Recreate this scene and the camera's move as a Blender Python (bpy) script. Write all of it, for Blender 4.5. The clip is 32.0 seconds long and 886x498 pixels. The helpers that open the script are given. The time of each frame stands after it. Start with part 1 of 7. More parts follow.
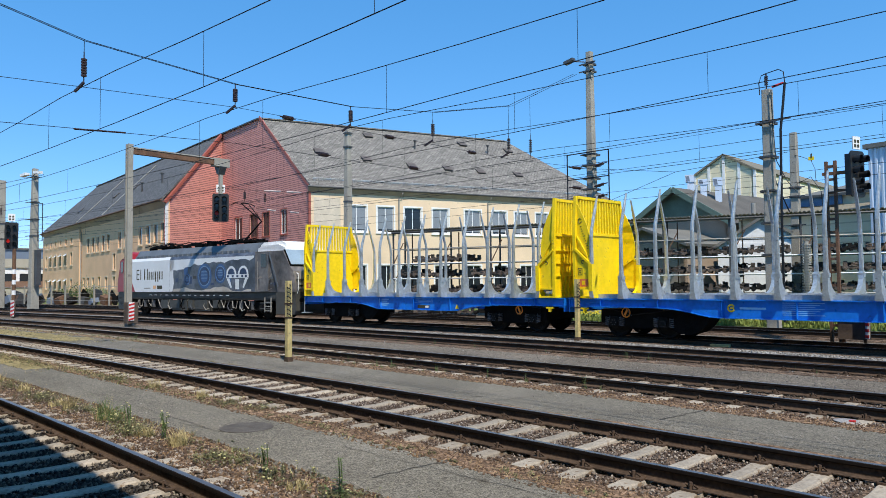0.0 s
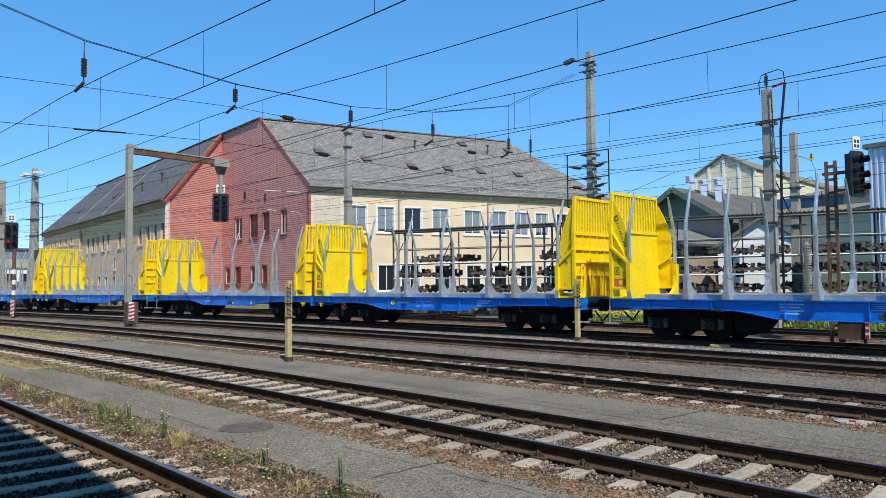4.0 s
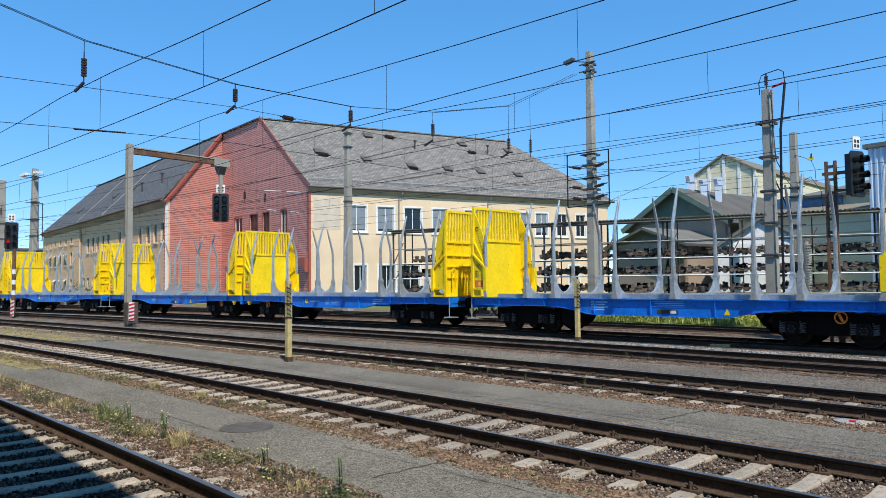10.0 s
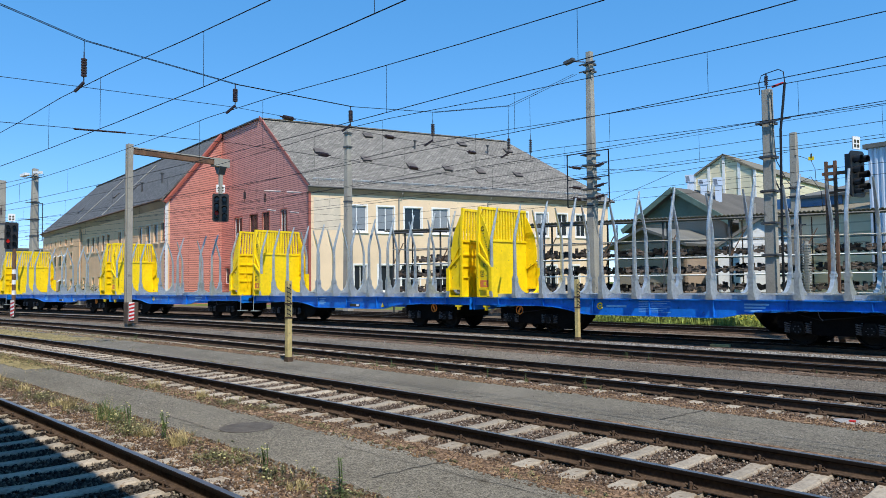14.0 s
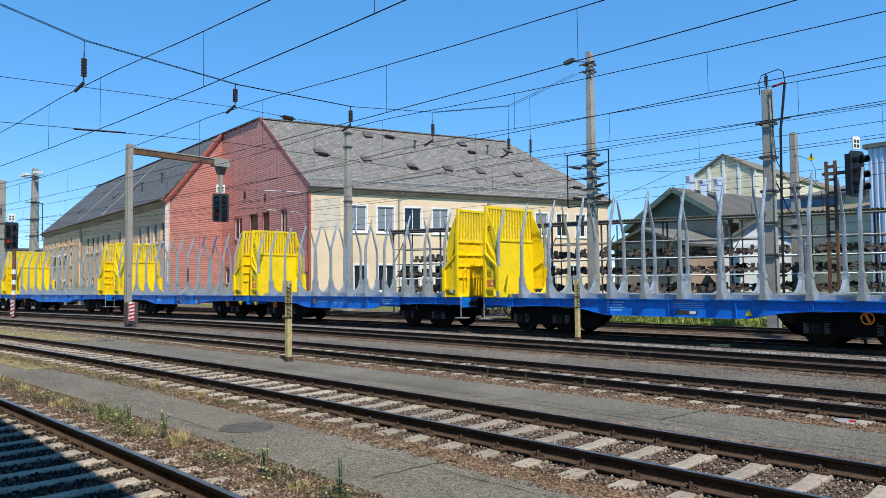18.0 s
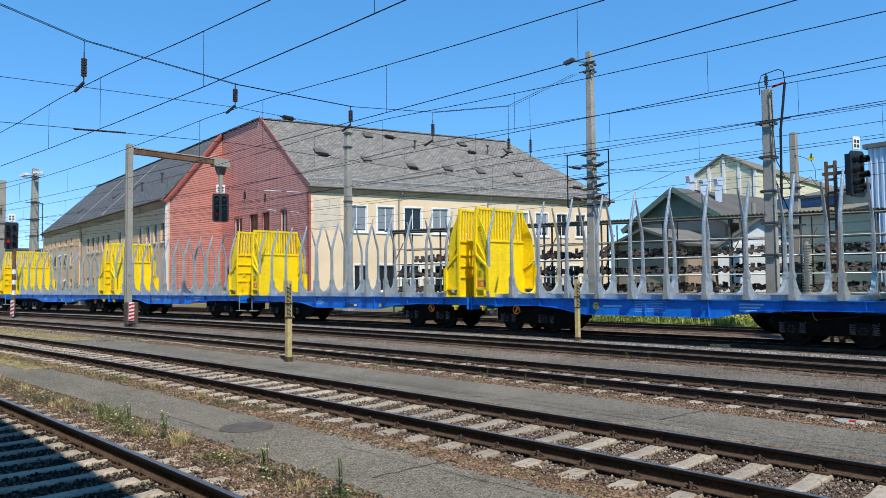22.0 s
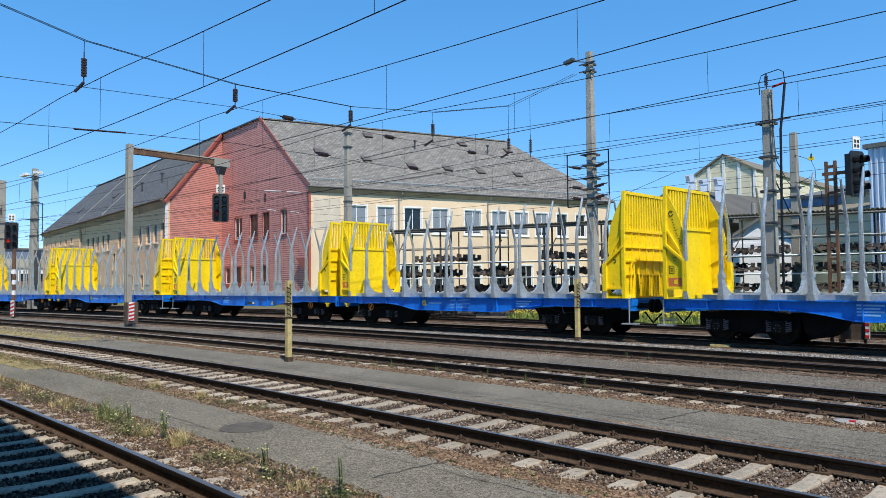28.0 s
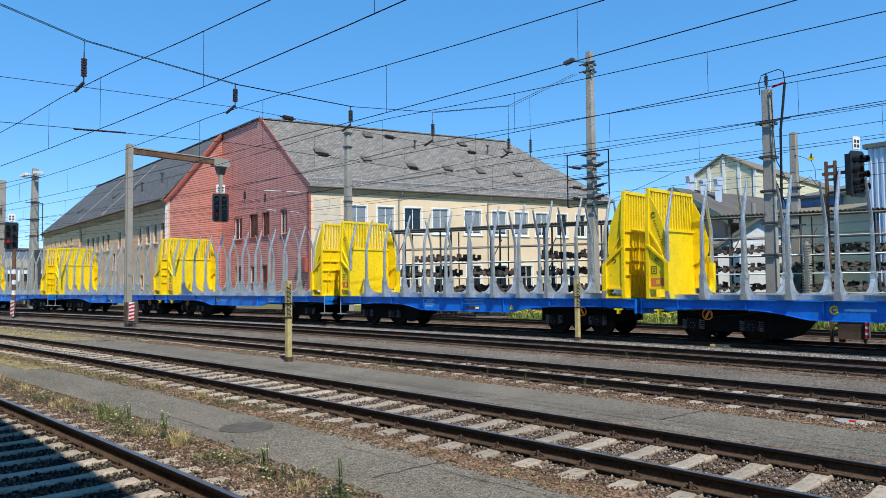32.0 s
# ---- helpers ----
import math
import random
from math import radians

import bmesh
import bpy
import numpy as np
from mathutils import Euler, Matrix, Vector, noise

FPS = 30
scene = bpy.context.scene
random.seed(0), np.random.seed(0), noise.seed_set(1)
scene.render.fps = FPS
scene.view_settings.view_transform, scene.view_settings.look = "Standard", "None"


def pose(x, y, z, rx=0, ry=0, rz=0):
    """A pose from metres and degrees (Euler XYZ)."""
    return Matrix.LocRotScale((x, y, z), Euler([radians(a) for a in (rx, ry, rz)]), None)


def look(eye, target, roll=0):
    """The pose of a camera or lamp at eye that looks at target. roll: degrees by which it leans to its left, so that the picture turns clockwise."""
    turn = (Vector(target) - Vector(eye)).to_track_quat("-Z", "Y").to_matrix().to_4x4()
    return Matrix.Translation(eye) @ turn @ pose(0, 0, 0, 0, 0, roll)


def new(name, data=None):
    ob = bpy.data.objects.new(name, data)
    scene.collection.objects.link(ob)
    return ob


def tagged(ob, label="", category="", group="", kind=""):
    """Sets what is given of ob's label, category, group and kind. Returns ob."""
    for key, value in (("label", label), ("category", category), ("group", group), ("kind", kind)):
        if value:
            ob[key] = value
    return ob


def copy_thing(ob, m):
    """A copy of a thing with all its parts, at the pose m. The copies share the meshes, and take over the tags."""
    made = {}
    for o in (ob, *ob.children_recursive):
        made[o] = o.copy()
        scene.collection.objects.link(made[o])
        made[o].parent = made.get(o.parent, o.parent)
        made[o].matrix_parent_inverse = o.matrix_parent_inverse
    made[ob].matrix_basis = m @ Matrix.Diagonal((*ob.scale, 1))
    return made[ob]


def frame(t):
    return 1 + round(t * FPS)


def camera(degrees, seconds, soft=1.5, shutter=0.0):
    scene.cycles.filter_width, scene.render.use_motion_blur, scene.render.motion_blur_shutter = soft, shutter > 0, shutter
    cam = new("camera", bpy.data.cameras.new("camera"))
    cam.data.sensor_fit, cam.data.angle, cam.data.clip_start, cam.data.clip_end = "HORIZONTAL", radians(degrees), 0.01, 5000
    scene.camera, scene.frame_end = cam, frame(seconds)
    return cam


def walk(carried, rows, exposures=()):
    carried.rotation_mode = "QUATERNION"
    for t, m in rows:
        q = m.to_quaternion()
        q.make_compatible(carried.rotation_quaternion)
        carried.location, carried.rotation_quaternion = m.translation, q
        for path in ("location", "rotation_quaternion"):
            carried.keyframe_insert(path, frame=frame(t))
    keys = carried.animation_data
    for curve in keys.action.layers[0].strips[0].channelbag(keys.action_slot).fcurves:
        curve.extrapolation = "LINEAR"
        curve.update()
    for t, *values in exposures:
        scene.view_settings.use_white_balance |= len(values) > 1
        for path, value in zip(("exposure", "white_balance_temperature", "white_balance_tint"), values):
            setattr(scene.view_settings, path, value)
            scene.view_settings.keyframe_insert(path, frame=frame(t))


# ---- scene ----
# Camera: stands still on a platform edge
cam = camera(62.98, 32.0, soft=0.55)
EYE = Vector((0, 0, 1.994))
YAW, TILT, LEAN = radians(47.432), radians(2.705), -0.5845
AIM = EYE + Vector((-math.sin(YAW) * math.cos(TILT), math.cos(YAW) * math.cos(TILT), math.sin(TILT))) * 10
walk(cam, [(0, look(EYE, AIM, LEAN)), (32, look(EYE, AIM, LEAN))])

# Daylight
SUN_AZ, SUN_EL = radians(114), radians(54)
world = bpy.data.worlds.new("world")
scene.world = world
world.use_nodes = True
sky = world.node_tree.nodes.new("ShaderNodeTexSky")
sky.sky_type, sky.sun_disc = "NISHITA", False
sky.sun_elevation, sky.sun_rotation = SUN_EL, SUN_AZ
sky.altitude, sky.air_density, sky.dust_density, sky.ozone_density = 1600, 0.6, 0.0, 3.2
tint = world.node_tree.nodes.new("ShaderNodeHueSaturation")
tint.inputs["Saturation"].default_value, tint.inputs["Hue"].default_value = 1.95, 0.502
even = world.node_tree.nodes.new("ShaderNodeGamma")
even.inputs["Gamma"].default_value = 0.45
world.node_tree.links.new(sky.outputs[0], even.inputs["Color"])
world.node_tree.links.new(even.outputs[0], tint.inputs["Color"])
world.node_tree.links.new(tint.outputs[0], world.node_tree.nodes["Background"].inputs[0])
world.node_tree.nodes["Background"].inputs[1].default_value = 0.54
lamp = bpy.data.lights.new("sun", "SUN")
lamp.energy, lamp.angle, lamp.color = 5.0, radians(0.53), (1.0, 0.93, 0.82)
sun = new("sun", lamp)
sun.matrix_world = look((math.sin(SUN_AZ) * math.cos(SUN_EL) * 50, math.cos(SUN_AZ) * math.cos(SUN_EL) * 50, math.sin(SUN_EL) * 50), (0, 0, 0))
scene.view_settings.exposure = 0.0

# ---- materials ----


def mat(name, col, rough=0.7, metal=0.0, spec=0.5, var=0.2, scale=1.5, fine=30.0, bump=0.15, col2=None, spot=0.0, spot_col=(0.1, 0.06, 0.04), each=0.0):
    """A surface with variation at two scales; col2: colour of its patches; spot: share of stains; each: spread from piece to piece."""
    m = bpy.data.materials.new(name)
    m.use_nodes = True
    nt = m.node_tree
    n, l = nt.nodes, nt.links
    b = n["Principled BSDF"]
    b.inputs["Metallic"].default_value = metal
    b.inputs["Specular IOR Level"].default_value = spec
    tc = n.new("ShaderNodeTexCoord")
    big = n.new("ShaderNodeTexNoise")
    big.inputs["Scale"].default_value, big.inputs["Detail"].default_value = scale, 6
    small = n.new("ShaderNodeTexNoise")
    small.inputs["Scale"].default_value, small.inputs["Detail"].default_value = fine, 4
    l.new(tc.outputs["Object"], big.inputs["Vector"])
    l.new(tc.outputs["Object"], small.inputs["Vector"])
    mix = n.new("ShaderNodeMix")
    mix.data_type = "RGBA"
    lo = col2 or tuple(c * (1 - var) for c in col)
    mix.inputs["A"].default_value, mix.inputs["B"].default_value = (*lo, 1), (*[min(1, c * (1 + (0 if col2 else var))) for c in col], 1)
    ramp = n.new("ShaderNodeMapRange")
    ramp.inputs["From Min"].default_value, ramp.inputs["From Max"].default_value = 0.3, 0.7
    l.new(big.outputs["Fac"], ramp.inputs["Value"])
    l.new(ramp.outputs["Result"], mix.inputs["Factor"])
    out = mix.outputs["Result"]
    mul = n.new("ShaderNodeMix")
    mul.data_type, mul.blend_type = "RGBA", "MULTIPLY"
    mul.inputs["Factor"].default_value = 1.0
    g = n.new("ShaderNodeMapRange")
    g.inputs["From Min"].default_value, g.inputs["From Max"].default_value = 0.25, 0.75
    g.inputs["To Min"].default_value, g.inputs["To Max"].default_value = 1 - var * 1.3, 1 + var * 1.3
    l.new(small.outputs["Fac"], g.inputs["Value"])
    l.new(out, mul.inputs["A"])
    l.new(g.outputs["Result"], mul.inputs["B"])
    out = mul.outputs["Result"]
    if spot:
        st = n.new("ShaderNodeTexNoise")
        st.inputs["Scale"].default_value, st.inputs["Detail"].default_value = scale * 4.3, 8
        l.new(tc.outputs["Object"], st.inputs["Vector"])
        r2 = n.new("ShaderNodeMapRange")
        r2.inputs["From Min"].default_value, r2.inputs["From Max"].default_value = 0.72 - spot, 0.8 - spot
        l.new(st.outputs["Fac"], r2.inputs["Value"])
        m2 = n.new("ShaderNodeMix")
        m2.data_type = "RGBA"
        m2.inputs["B"].default_value = (*spot_col, 1)
        l.new(r2.outputs["Result"], m2.inputs["Factor"])
        l.new(out, m2.inputs["A"])
        out = m2.outputs["Result"]
    if each:
        oi = n.new("ShaderNodeObjectInfo")
        r3 = n.new("ShaderNodeMapRange")
        r3.inputs["To Min"].default_value, r3.inputs["To Max"].default_value = 1 - each, 1 + each
        l.new(oi.outputs["Random"], r3.inputs["Value"])
        m3 = n.new("ShaderNodeMix")
        m3.data_type, m3.blend_type = "RGBA", "MULTIPLY"
        m3.inputs["Factor"].default_value = 1.0
        l.new(out, m3.inputs["A"])
        l.new(r3.outputs["Result"], m3.inputs["B"])
        out = m3.outputs["Result"]
    l.new(out, b.inputs["Base Color"])
    rr = n.new("ShaderNodeMapRange")
    rr.inputs["To Min"].default_value, rr.inputs["To Max"].default_value = max(0.03, rough - 0.12), min(1, rough + 0.12)
    l.new(small.outputs["Fac"], rr.inputs["Value"])
    l.new(rr.outputs["Result"], b.inputs["Roughness"])
    if bump:
        bp = n.new("ShaderNodeBump")
        bp.inputs["Strength"].default_value, bp.inputs["Distance"].default_value = bump, 0.02
        l.new(small.outputs["Fac"], bp.inputs["Height"])
        l.new(bp.outputs["Normal"], b.inputs["Normal"])
    return m


def courses(name, col, joint, wide, high, rough=0.8, var=0.15, gap=0.03, axis="XZ", offset=0.5):
    """Rows of shingles or boards, as relief and colour, on the x-z or x-y plane of the object."""
    m = mat(name, col, rough, var=var * 0.45, scale=0.6, fine=12)
    nt = m.node_tree
    n, l = nt.nodes, nt.links
    b = n["Principled BSDF"]
    old = b.inputs["Base Color"].links[0].from_socket
    tc = n.new("ShaderNodeTexCoord")
    mp = n.new("ShaderNodeMapping")
    if axis == "XZ":
        mp.inputs["Rotation"].default_value = (radians(-90), 0, 0)
    l.new(tc.outputs["Object"], mp.inputs["Vector"])
    br = n.new("ShaderNodeTexBrick")
    br.offset = offset
    for k, v in (("Scale", 1.0), ("Mortar Size", gap), ("Mortar Smooth", 0.3), ("Brick Width", wide), ("Row Height", high), ("Bias", 0.0)):
        br.inputs[k].default_value = v
    br.inputs["Color1"].default_value, br.inputs["Color2"].default_value = (1 - var, 1 - var, 1 - var, 1), (1 + var, 1 + var, 1 + var, 1)
    br.inputs["Mortar"].default_value = (*joint, 1)
    l.new(mp.outputs["Vector"], br.inputs["Vector"])
    mul = n.new("ShaderNodeMix")
    mul.data_type, mul.blend_type = "RGBA", "MULTIPLY"
    mul.inputs["Factor"].default_value = 1.0
    l.new(old, mul.inputs["A"])
    l.new(br.outputs["Color"], mul.inputs["B"])
    l.new(mul.outputs["Result"], b.inputs["Base Color"])
    return m


def speckle(m, size, light, dark, share=0.5):
    """Chips of stone: a random shade in each small cell, with grains that stand out."""
    nt = m.node_tree
    n, l = nt.nodes, nt.links
    b = n["Principled BSDF"]
    b.inputs["Diffuse Roughness"].default_value = 1.0
    old = b.inputs["Base Color"].links[0].from_socket
    tc = n.new("ShaderNodeTexCoord")
    for k, (sc, lo, hi, power) in enumerate(((1 / size, dark, light, 1.0), (0.31 / size, 1 - (1 - dark) * share, 1 + (light - 1) * share * 0.6, 1.6))):
        vo = n.new("ShaderNodeTexVoronoi")
        vo.inputs["Scale"].default_value = sc
        l.new(tc.outputs["Object"], vo.inputs["Vector"])
        sep = n.new("ShaderNodeSeparateColor")
        l.new(vo.outputs["Color"], sep.inputs[0])
        pw = n.new("ShaderNodeMath")
        pw.operation, pw.inputs[1].default_value = "POWER", power
        l.new(sep.outputs[0], pw.inputs[0])
        mr = n.new("ShaderNodeMapRange")
        mr.inputs["To Min"].default_value, mr.inputs["To Max"].default_value = lo, hi
        l.new(pw.outputs[0], mr.inputs["Value"])
        mx = n.new("ShaderNodeMix")
        mx.data_type, mx.blend_type = "RGBA", "MULTIPLY"
        mx.inputs["Factor"].default_value = 1.0
        l.new(old, mx.inputs["A"])
        l.new(mr.outputs["Result"], mx.inputs["B"])
        old = mx.outputs["Result"]
    l.new(old, b.inputs["Base Color"])
    return m


ASPHALT = speckle(mat("asphalt", (0.149, 0.138, 0.115), 0.95, spec=0.1, var=0.2, scale=0.6, fine=110, bump=0.5, spot=0.08, spot_col=(0.085, 0.075, 0.058)), 0.015, 1.6, 0.45, 0.2)
TAR = mat("dark_bitumen", (0.07, 0.064, 0.053), 0.9, spec=0.15, var=0.3, scale=3, fine=40, bump=0.4)
GRAVEL = speckle(mat("fine_gravel", (0.128, 0.112, 0.092), 0.95, spec=0.1, var=0.25, scale=0.5, fine=60, bump=0.6), 0.022, 1.8, 0.4, 0.25)
PALE = mat("pale_ballast", (0.3, 0.29, 0.265), 0.95, spec=0.1, var=0.4, scale=2, fine=16, bump=0.9)
BALLAST = speckle(mat("dark_ballast", (0.115, 0.082, 0.06), 0.95, spec=0.1, var=0.35, scale=2.5, fine=40, bump=1.0), 0.035, 1.9, 0.35)
# oily ballast of the near track, coloured darker still to deepen its shade
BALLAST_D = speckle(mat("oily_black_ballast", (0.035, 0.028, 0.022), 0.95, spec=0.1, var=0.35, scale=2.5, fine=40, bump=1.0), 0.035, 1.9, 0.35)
EARTH = speckle(mat("brown_earth", (0.15, 0.1, 0.066), 0.95, spec=0.1, var=0.35, scale=1.6, fine=40, bump=0.8, spot=0.08, spot_col=(0.2, 0.16, 0.1)), 0.03, 1.9, 0.4)
DRYSTRIP = mat("dry_grass_ground", (0.27, 0.215, 0.1), 0.95, spec=0.1, var=0.35, scale=0.9, fine=9, bump=0.5, spot=0.12, spot_col=(0.14, 0.14, 0.06))
SANDY = mat("sandy_ground", (0.2, 0.15, 0.105), 0.95, spec=0.1, var=0.35, scale=0.7, fine=18, bump=0.6, col2=(0.12, 0.095, 0.07))
MEADOW = mat("meadow_blades", (0.22, 0.27, 0.055), 0.85, var=0.3, scale=3, each=0.2)
GRASS = mat("meadow", (0.09, 0.15, 0.03), 0.95, spec=0.1, var=0.35, scale=0.5, fine=14, bump=0.8, col2=(0.17, 0.19, 0.06))
RAILSIDE = mat("oily_rail_head", (0.014, 0.01, 0.008), 0.8, 0.0, spec=0.15, var=0.3, scale=2, fine=25, bump=0.2)
RUST = mat("rusty_rail", (0.078, 0.052, 0.036), 0.9, 0.0, spec=0.15, var=0.3, scale=2, fine=25, bump=0.3)
STEEL = mat("polished_rail_top", (0.2, 0.195, 0.19), 0.42, 0.7, var=0.12, scale=0.6, fine=8, bump=0.03)
CONCRETE = mat("sleeper_concrete", (0.345, 0.295, 0.23), 0.95, spec=0.15, var=0.2, scale=3, fine=30, bump=0.3, spot=0.12, spot_col=(0.2, 0.14, 0.09), each=0.22)
MASTC = mat("mast_concrete", (0.33, 0.31, 0.26), 0.9, var=0.15, scale=0.8, fine=18, bump=0.2, spot=0.08, spot_col=(0.16, 0.15, 0.13))
YELLOW = mat("yellow_paint", (0.93, 0.665, 0.006), 0.42, var=0.07, scale=1.6, fine=7, bump=0.05, spot=0.07, spot_col=(0.45, 0.33, 0.05))
GEARM = mat("worn_stored_steel", (0.1, 0.08, 0.066), 0.8, 0.1, var=0.5, scale=4, fine=18, bump=0.2, spot=0.12, spot_col=(0.2, 0.1, 0.05), each=0.35)
BLUE = mat("blue_paint", (0.008, 0.175, 0.66), 0.32, var=0.12, scale=0.9, fine=8, bump=0.04, spot=0.03, spot_col=(0.02, 0.07, 0.2))
GALV = mat("galvanised_steel", (0.54, 0.57, 0.57), 0.36, 0.6, var=0.14, scale=2.5, fine=14, bump=0.06, spot=0.05, spot_col=(0.22, 0.23, 0.24))
BLACK = mat("black_running_gear", (0.005, 0.005, 0.005), 0.75, 0.0, spec=0.08, var=0.4, scale=3, fine=20, bump=0.2)
DIRTY = mat("brake_dust_steel", (0.012, 0.011, 0.01), 0.8, 0.0, spec=0.2, var=0.4, scale=4, fine=25, bump=0.2)
SPRING = mat("spring_steel", (0.12, 0.12, 0.125), 0.5, 0.4, var=0.3, scale=6, fine=25, bump=0.1)
WHITE = mat("white_paint", (0.8, 0.8, 0.78), 0.5, var=0.06, scale=1.5, fine=10, bump=0.03)
ORANGE = mat("orange_paint", (0.8, 0.24, 0.02), 0.5, var=0.08)
RED = mat("red_paint", (0.55, 0.03, 0.03), 0.45, var=0.08, bump=0.04)
REDDISH = mat("faded_red_label", (0.72, 0.2, 0.06), 0.5, var=0.08, bump=0.04)
PALEBLUE = mat("pale_blue_lettering", (0.25, 0.55, 0.85), 0.5, var=0.05, bump=0)
DARKLINE = mat("dark_lettering", (0.05, 0.045, 0.02), 0.6, var=0.1, bump=0)
GLASS = mat("dark_window_glass", (0.02, 0.025, 0.03), 0.06, var=0.1, bump=0)
BLIND = mat("window_blind", (0.23, 0.255, 0.28), 0.25, var=0.1, scale=0.8, bump=0.02)
PLASTER = mat("cream_plaster", (0.76, 0.595, 0.41), 0.95, spec=0.1, var=0.09, scale=0.35, fine=20, bump=0.1, spot=0.05, spot_col=(0.58, 0.48, 0.33))
OCHRE = mat("ochre_plaster", (0.78, 0.49, 0.29), 0.95, spec=0.1, var=0.1, scale=0.3, fine=20, bump=0.1, spot=0.06, spot_col=(0.5, 0.36, 0.22))
GLAZE = mat("dull_blue_glazing", (0.06, 0.16, 0.32), 0.3, var=0.15)
BLOCKS = mat("pale_grey_blocks", (0.62, 0.54, 0.43), 0.95, spec=0.1, var=0.1, scale=1.2, fine=20, bump=0.1)
CABINET = mat("brown_relay_cabinet", (0.1, 0.07, 0.05), 0.8, var=0.2, scale=3, fine=16)
DULLWALL = mat("dull_brown_grey_boards", (0.36, 0.28, 0.21), 0.9, var=0.15, scale=0.5, fine=14, bump=0.15)
GREYWALL = mat("grey_plaster", (0.40, 0.37, 0.30), 0.9, var=0.1, scale=0.4, fine=16, bump=0.1)
CLAD = courses("red_fibre_cement_boards", (0.66, 0.298, 0.248), (0.3, 0.26, 0.26), 3.2, 0.21, gap=0.028, var=0.1)
SLATE = courses("grey_shingles", (0.215, 0.2, 0.175), (0.3, 0.3, 0.3), 0.42, 0.3, var=0.26, gap=0.03, axis="XY")
SLATE_D = courses("dark_shingles", (0.115, 0.112, 0.108), (0.35, 0.35, 0.35), 0.42, 0.3, var=0.3, gap=0.03, axis="XY")
TRIM = mat("red_trim", (0.36, 0.1, 0.07), 0.6, var=0.08)
LIDM = mat("brown_grey_hatch_lid", (0.12, 0.1, 0.085), 0.6, 0.2, var=0.2)
ZINC = mat("zinc_gutter", (0.09, 0.09, 0.09), 0.5, 0.4, var=0.2)
SNOWG = mat("pale_zinc_rail", (0.55, 0.55, 0.53), 0.5, 0.3, var=0.1)
PIPE = mat("grey_downpipe", (0.36, 0.34, 0.3), 0.5, 0.3, var=0.1)
LRODS = mat("pale_insulator", (0.6, 0.5, 0.46), 0.5, var=0.1)
CABLE = mat("cable", (0.012, 0.013, 0.015), 0.5, 0.4, var=0.2, bump=0)
INSUL = mat("brown_insulator", (0.035, 0.018, 0.014), 0.35, var=0.2, bump=0)
SIGNAL = mat("black_signal_housing", (0.014, 0.015, 0.016), 0.5, var=0.2)
RUSTPOST = mat("brown_steel_post", (0.15, 0.08, 0.045), 0.8, 0.1, var=0.3, scale=3, fine=20, bump=0.2)
POSTY = mat("weathered_yellow_post", (0.5, 0.4, 0.17), 0.85, var=0.18, scale=4, fine=20, spot=0.1, spot_col=(0.25, 0.19, 0.1))
LEAF = mat("weed_leaves", (0.1, 0.15, 0.042), 0.8, var=0.3, scale=6, each=0.2)
WILT = mat("dry_green_herbs", (0.13, 0.125, 0.05), 0.85, var=0.35, scale=6, each=0.25)
CREAM = mat("pale_yellow_blooms", (0.6, 0.55, 0.25), 0.8, var=0.15)
PLASTIC = mat("greyish_plastic", (0.3, 0.28, 0.26), 0.5, var=0.2, scale=8)
TAR2 = mat("cover_infill", (0.105, 0.092, 0.078), 0.9, spec=0.15, var=0.25, scale=5, fine=60, bump=0.4)
STRAW = mat("dry_grass", (0.42, 0.34, 0.16), 0.9, var=0.3, scale=6, each=0.2)
FLOWER = mat("yellow_flowers", (0.75, 0.6, 0.05), 0.8, var=0.15)
BEIGE = courses("beige_panels", (0.74, 0.67, 0.47), (0.7, 0.7, 0.68), 12.0, 0.6, gap=0.05, var=0.05)
GREENISH = mat("green_timber_gable", (0.13, 0.19, 0.15), 0.8, var=0.15)
CORR = mat("grey_corrugated_roof", (0.16, 0.155, 0.135), 0.85, var=0.18, scale=0.5, fine=12)
SHEDROOF = mat("weathered_brown_sheet", (0.105, 0.096, 0.08), 0.85, var=0.22, scale=0.5, fine=12)
TANROOF = mat("tan_corrugated_sheet", (0.19, 0.168, 0.12), 0.85, var=0.15, scale=0.6, fine=12)
FARGREY = mat("far_blue_grey_sheet", (0.15, 0.19, 0.25), 0.7, var=0.1, scale=0.3)
BLUEGREY = mat("pale_blue_corrugated_steel", (0.6, 0.68, 0.78), 0.4, 0.2, var=0.08, scale=0.5)

# ---- mesh helpers ----


def box(bm, x0, x1, y0, y1, z0, z1, m=None):
    vs = [bm.verts.new((x, y, z)) for x in (x0, x1) for y in (y0, y1) for z in (z0, z1)]
    if m is not None:
        for v in vs:
            v.co = m @ v.co
    for f in ((0, 1, 3, 2), (4, 6, 7, 5), (0, 4, 5, 1), (2, 3, 7, 6), (0, 2, 6, 4), (1, 5, 7, 3)):
        bm.faces.new([vs[i] for i in f])
    return bm


def prism(bm, pts, a, b, axis="y", m=None):
    """A polygon pts, drawn in the two other axes, drawn out from a to b along axis."""
    def co(p, t):
        c = {"y": (p[0], t, p[1]), "x": (t, p[0], p[1]), "z": (p[0], p[1], t)}[axis]
        return m @ Vector(c) if m is not None else c
    one = [bm.verts.new(co(p, a)) for p in pts]
    two = [bm.verts.new(co(p, b)) for p in pts]
    k = len(pts)
    bm.faces.new(one)
    bm.faces.new(two[::-1])
    for i in range(k):
        bm.faces.new((one[i], two[i], two[(i + 1) % k], one[(i + 1) % k]))
    return bm


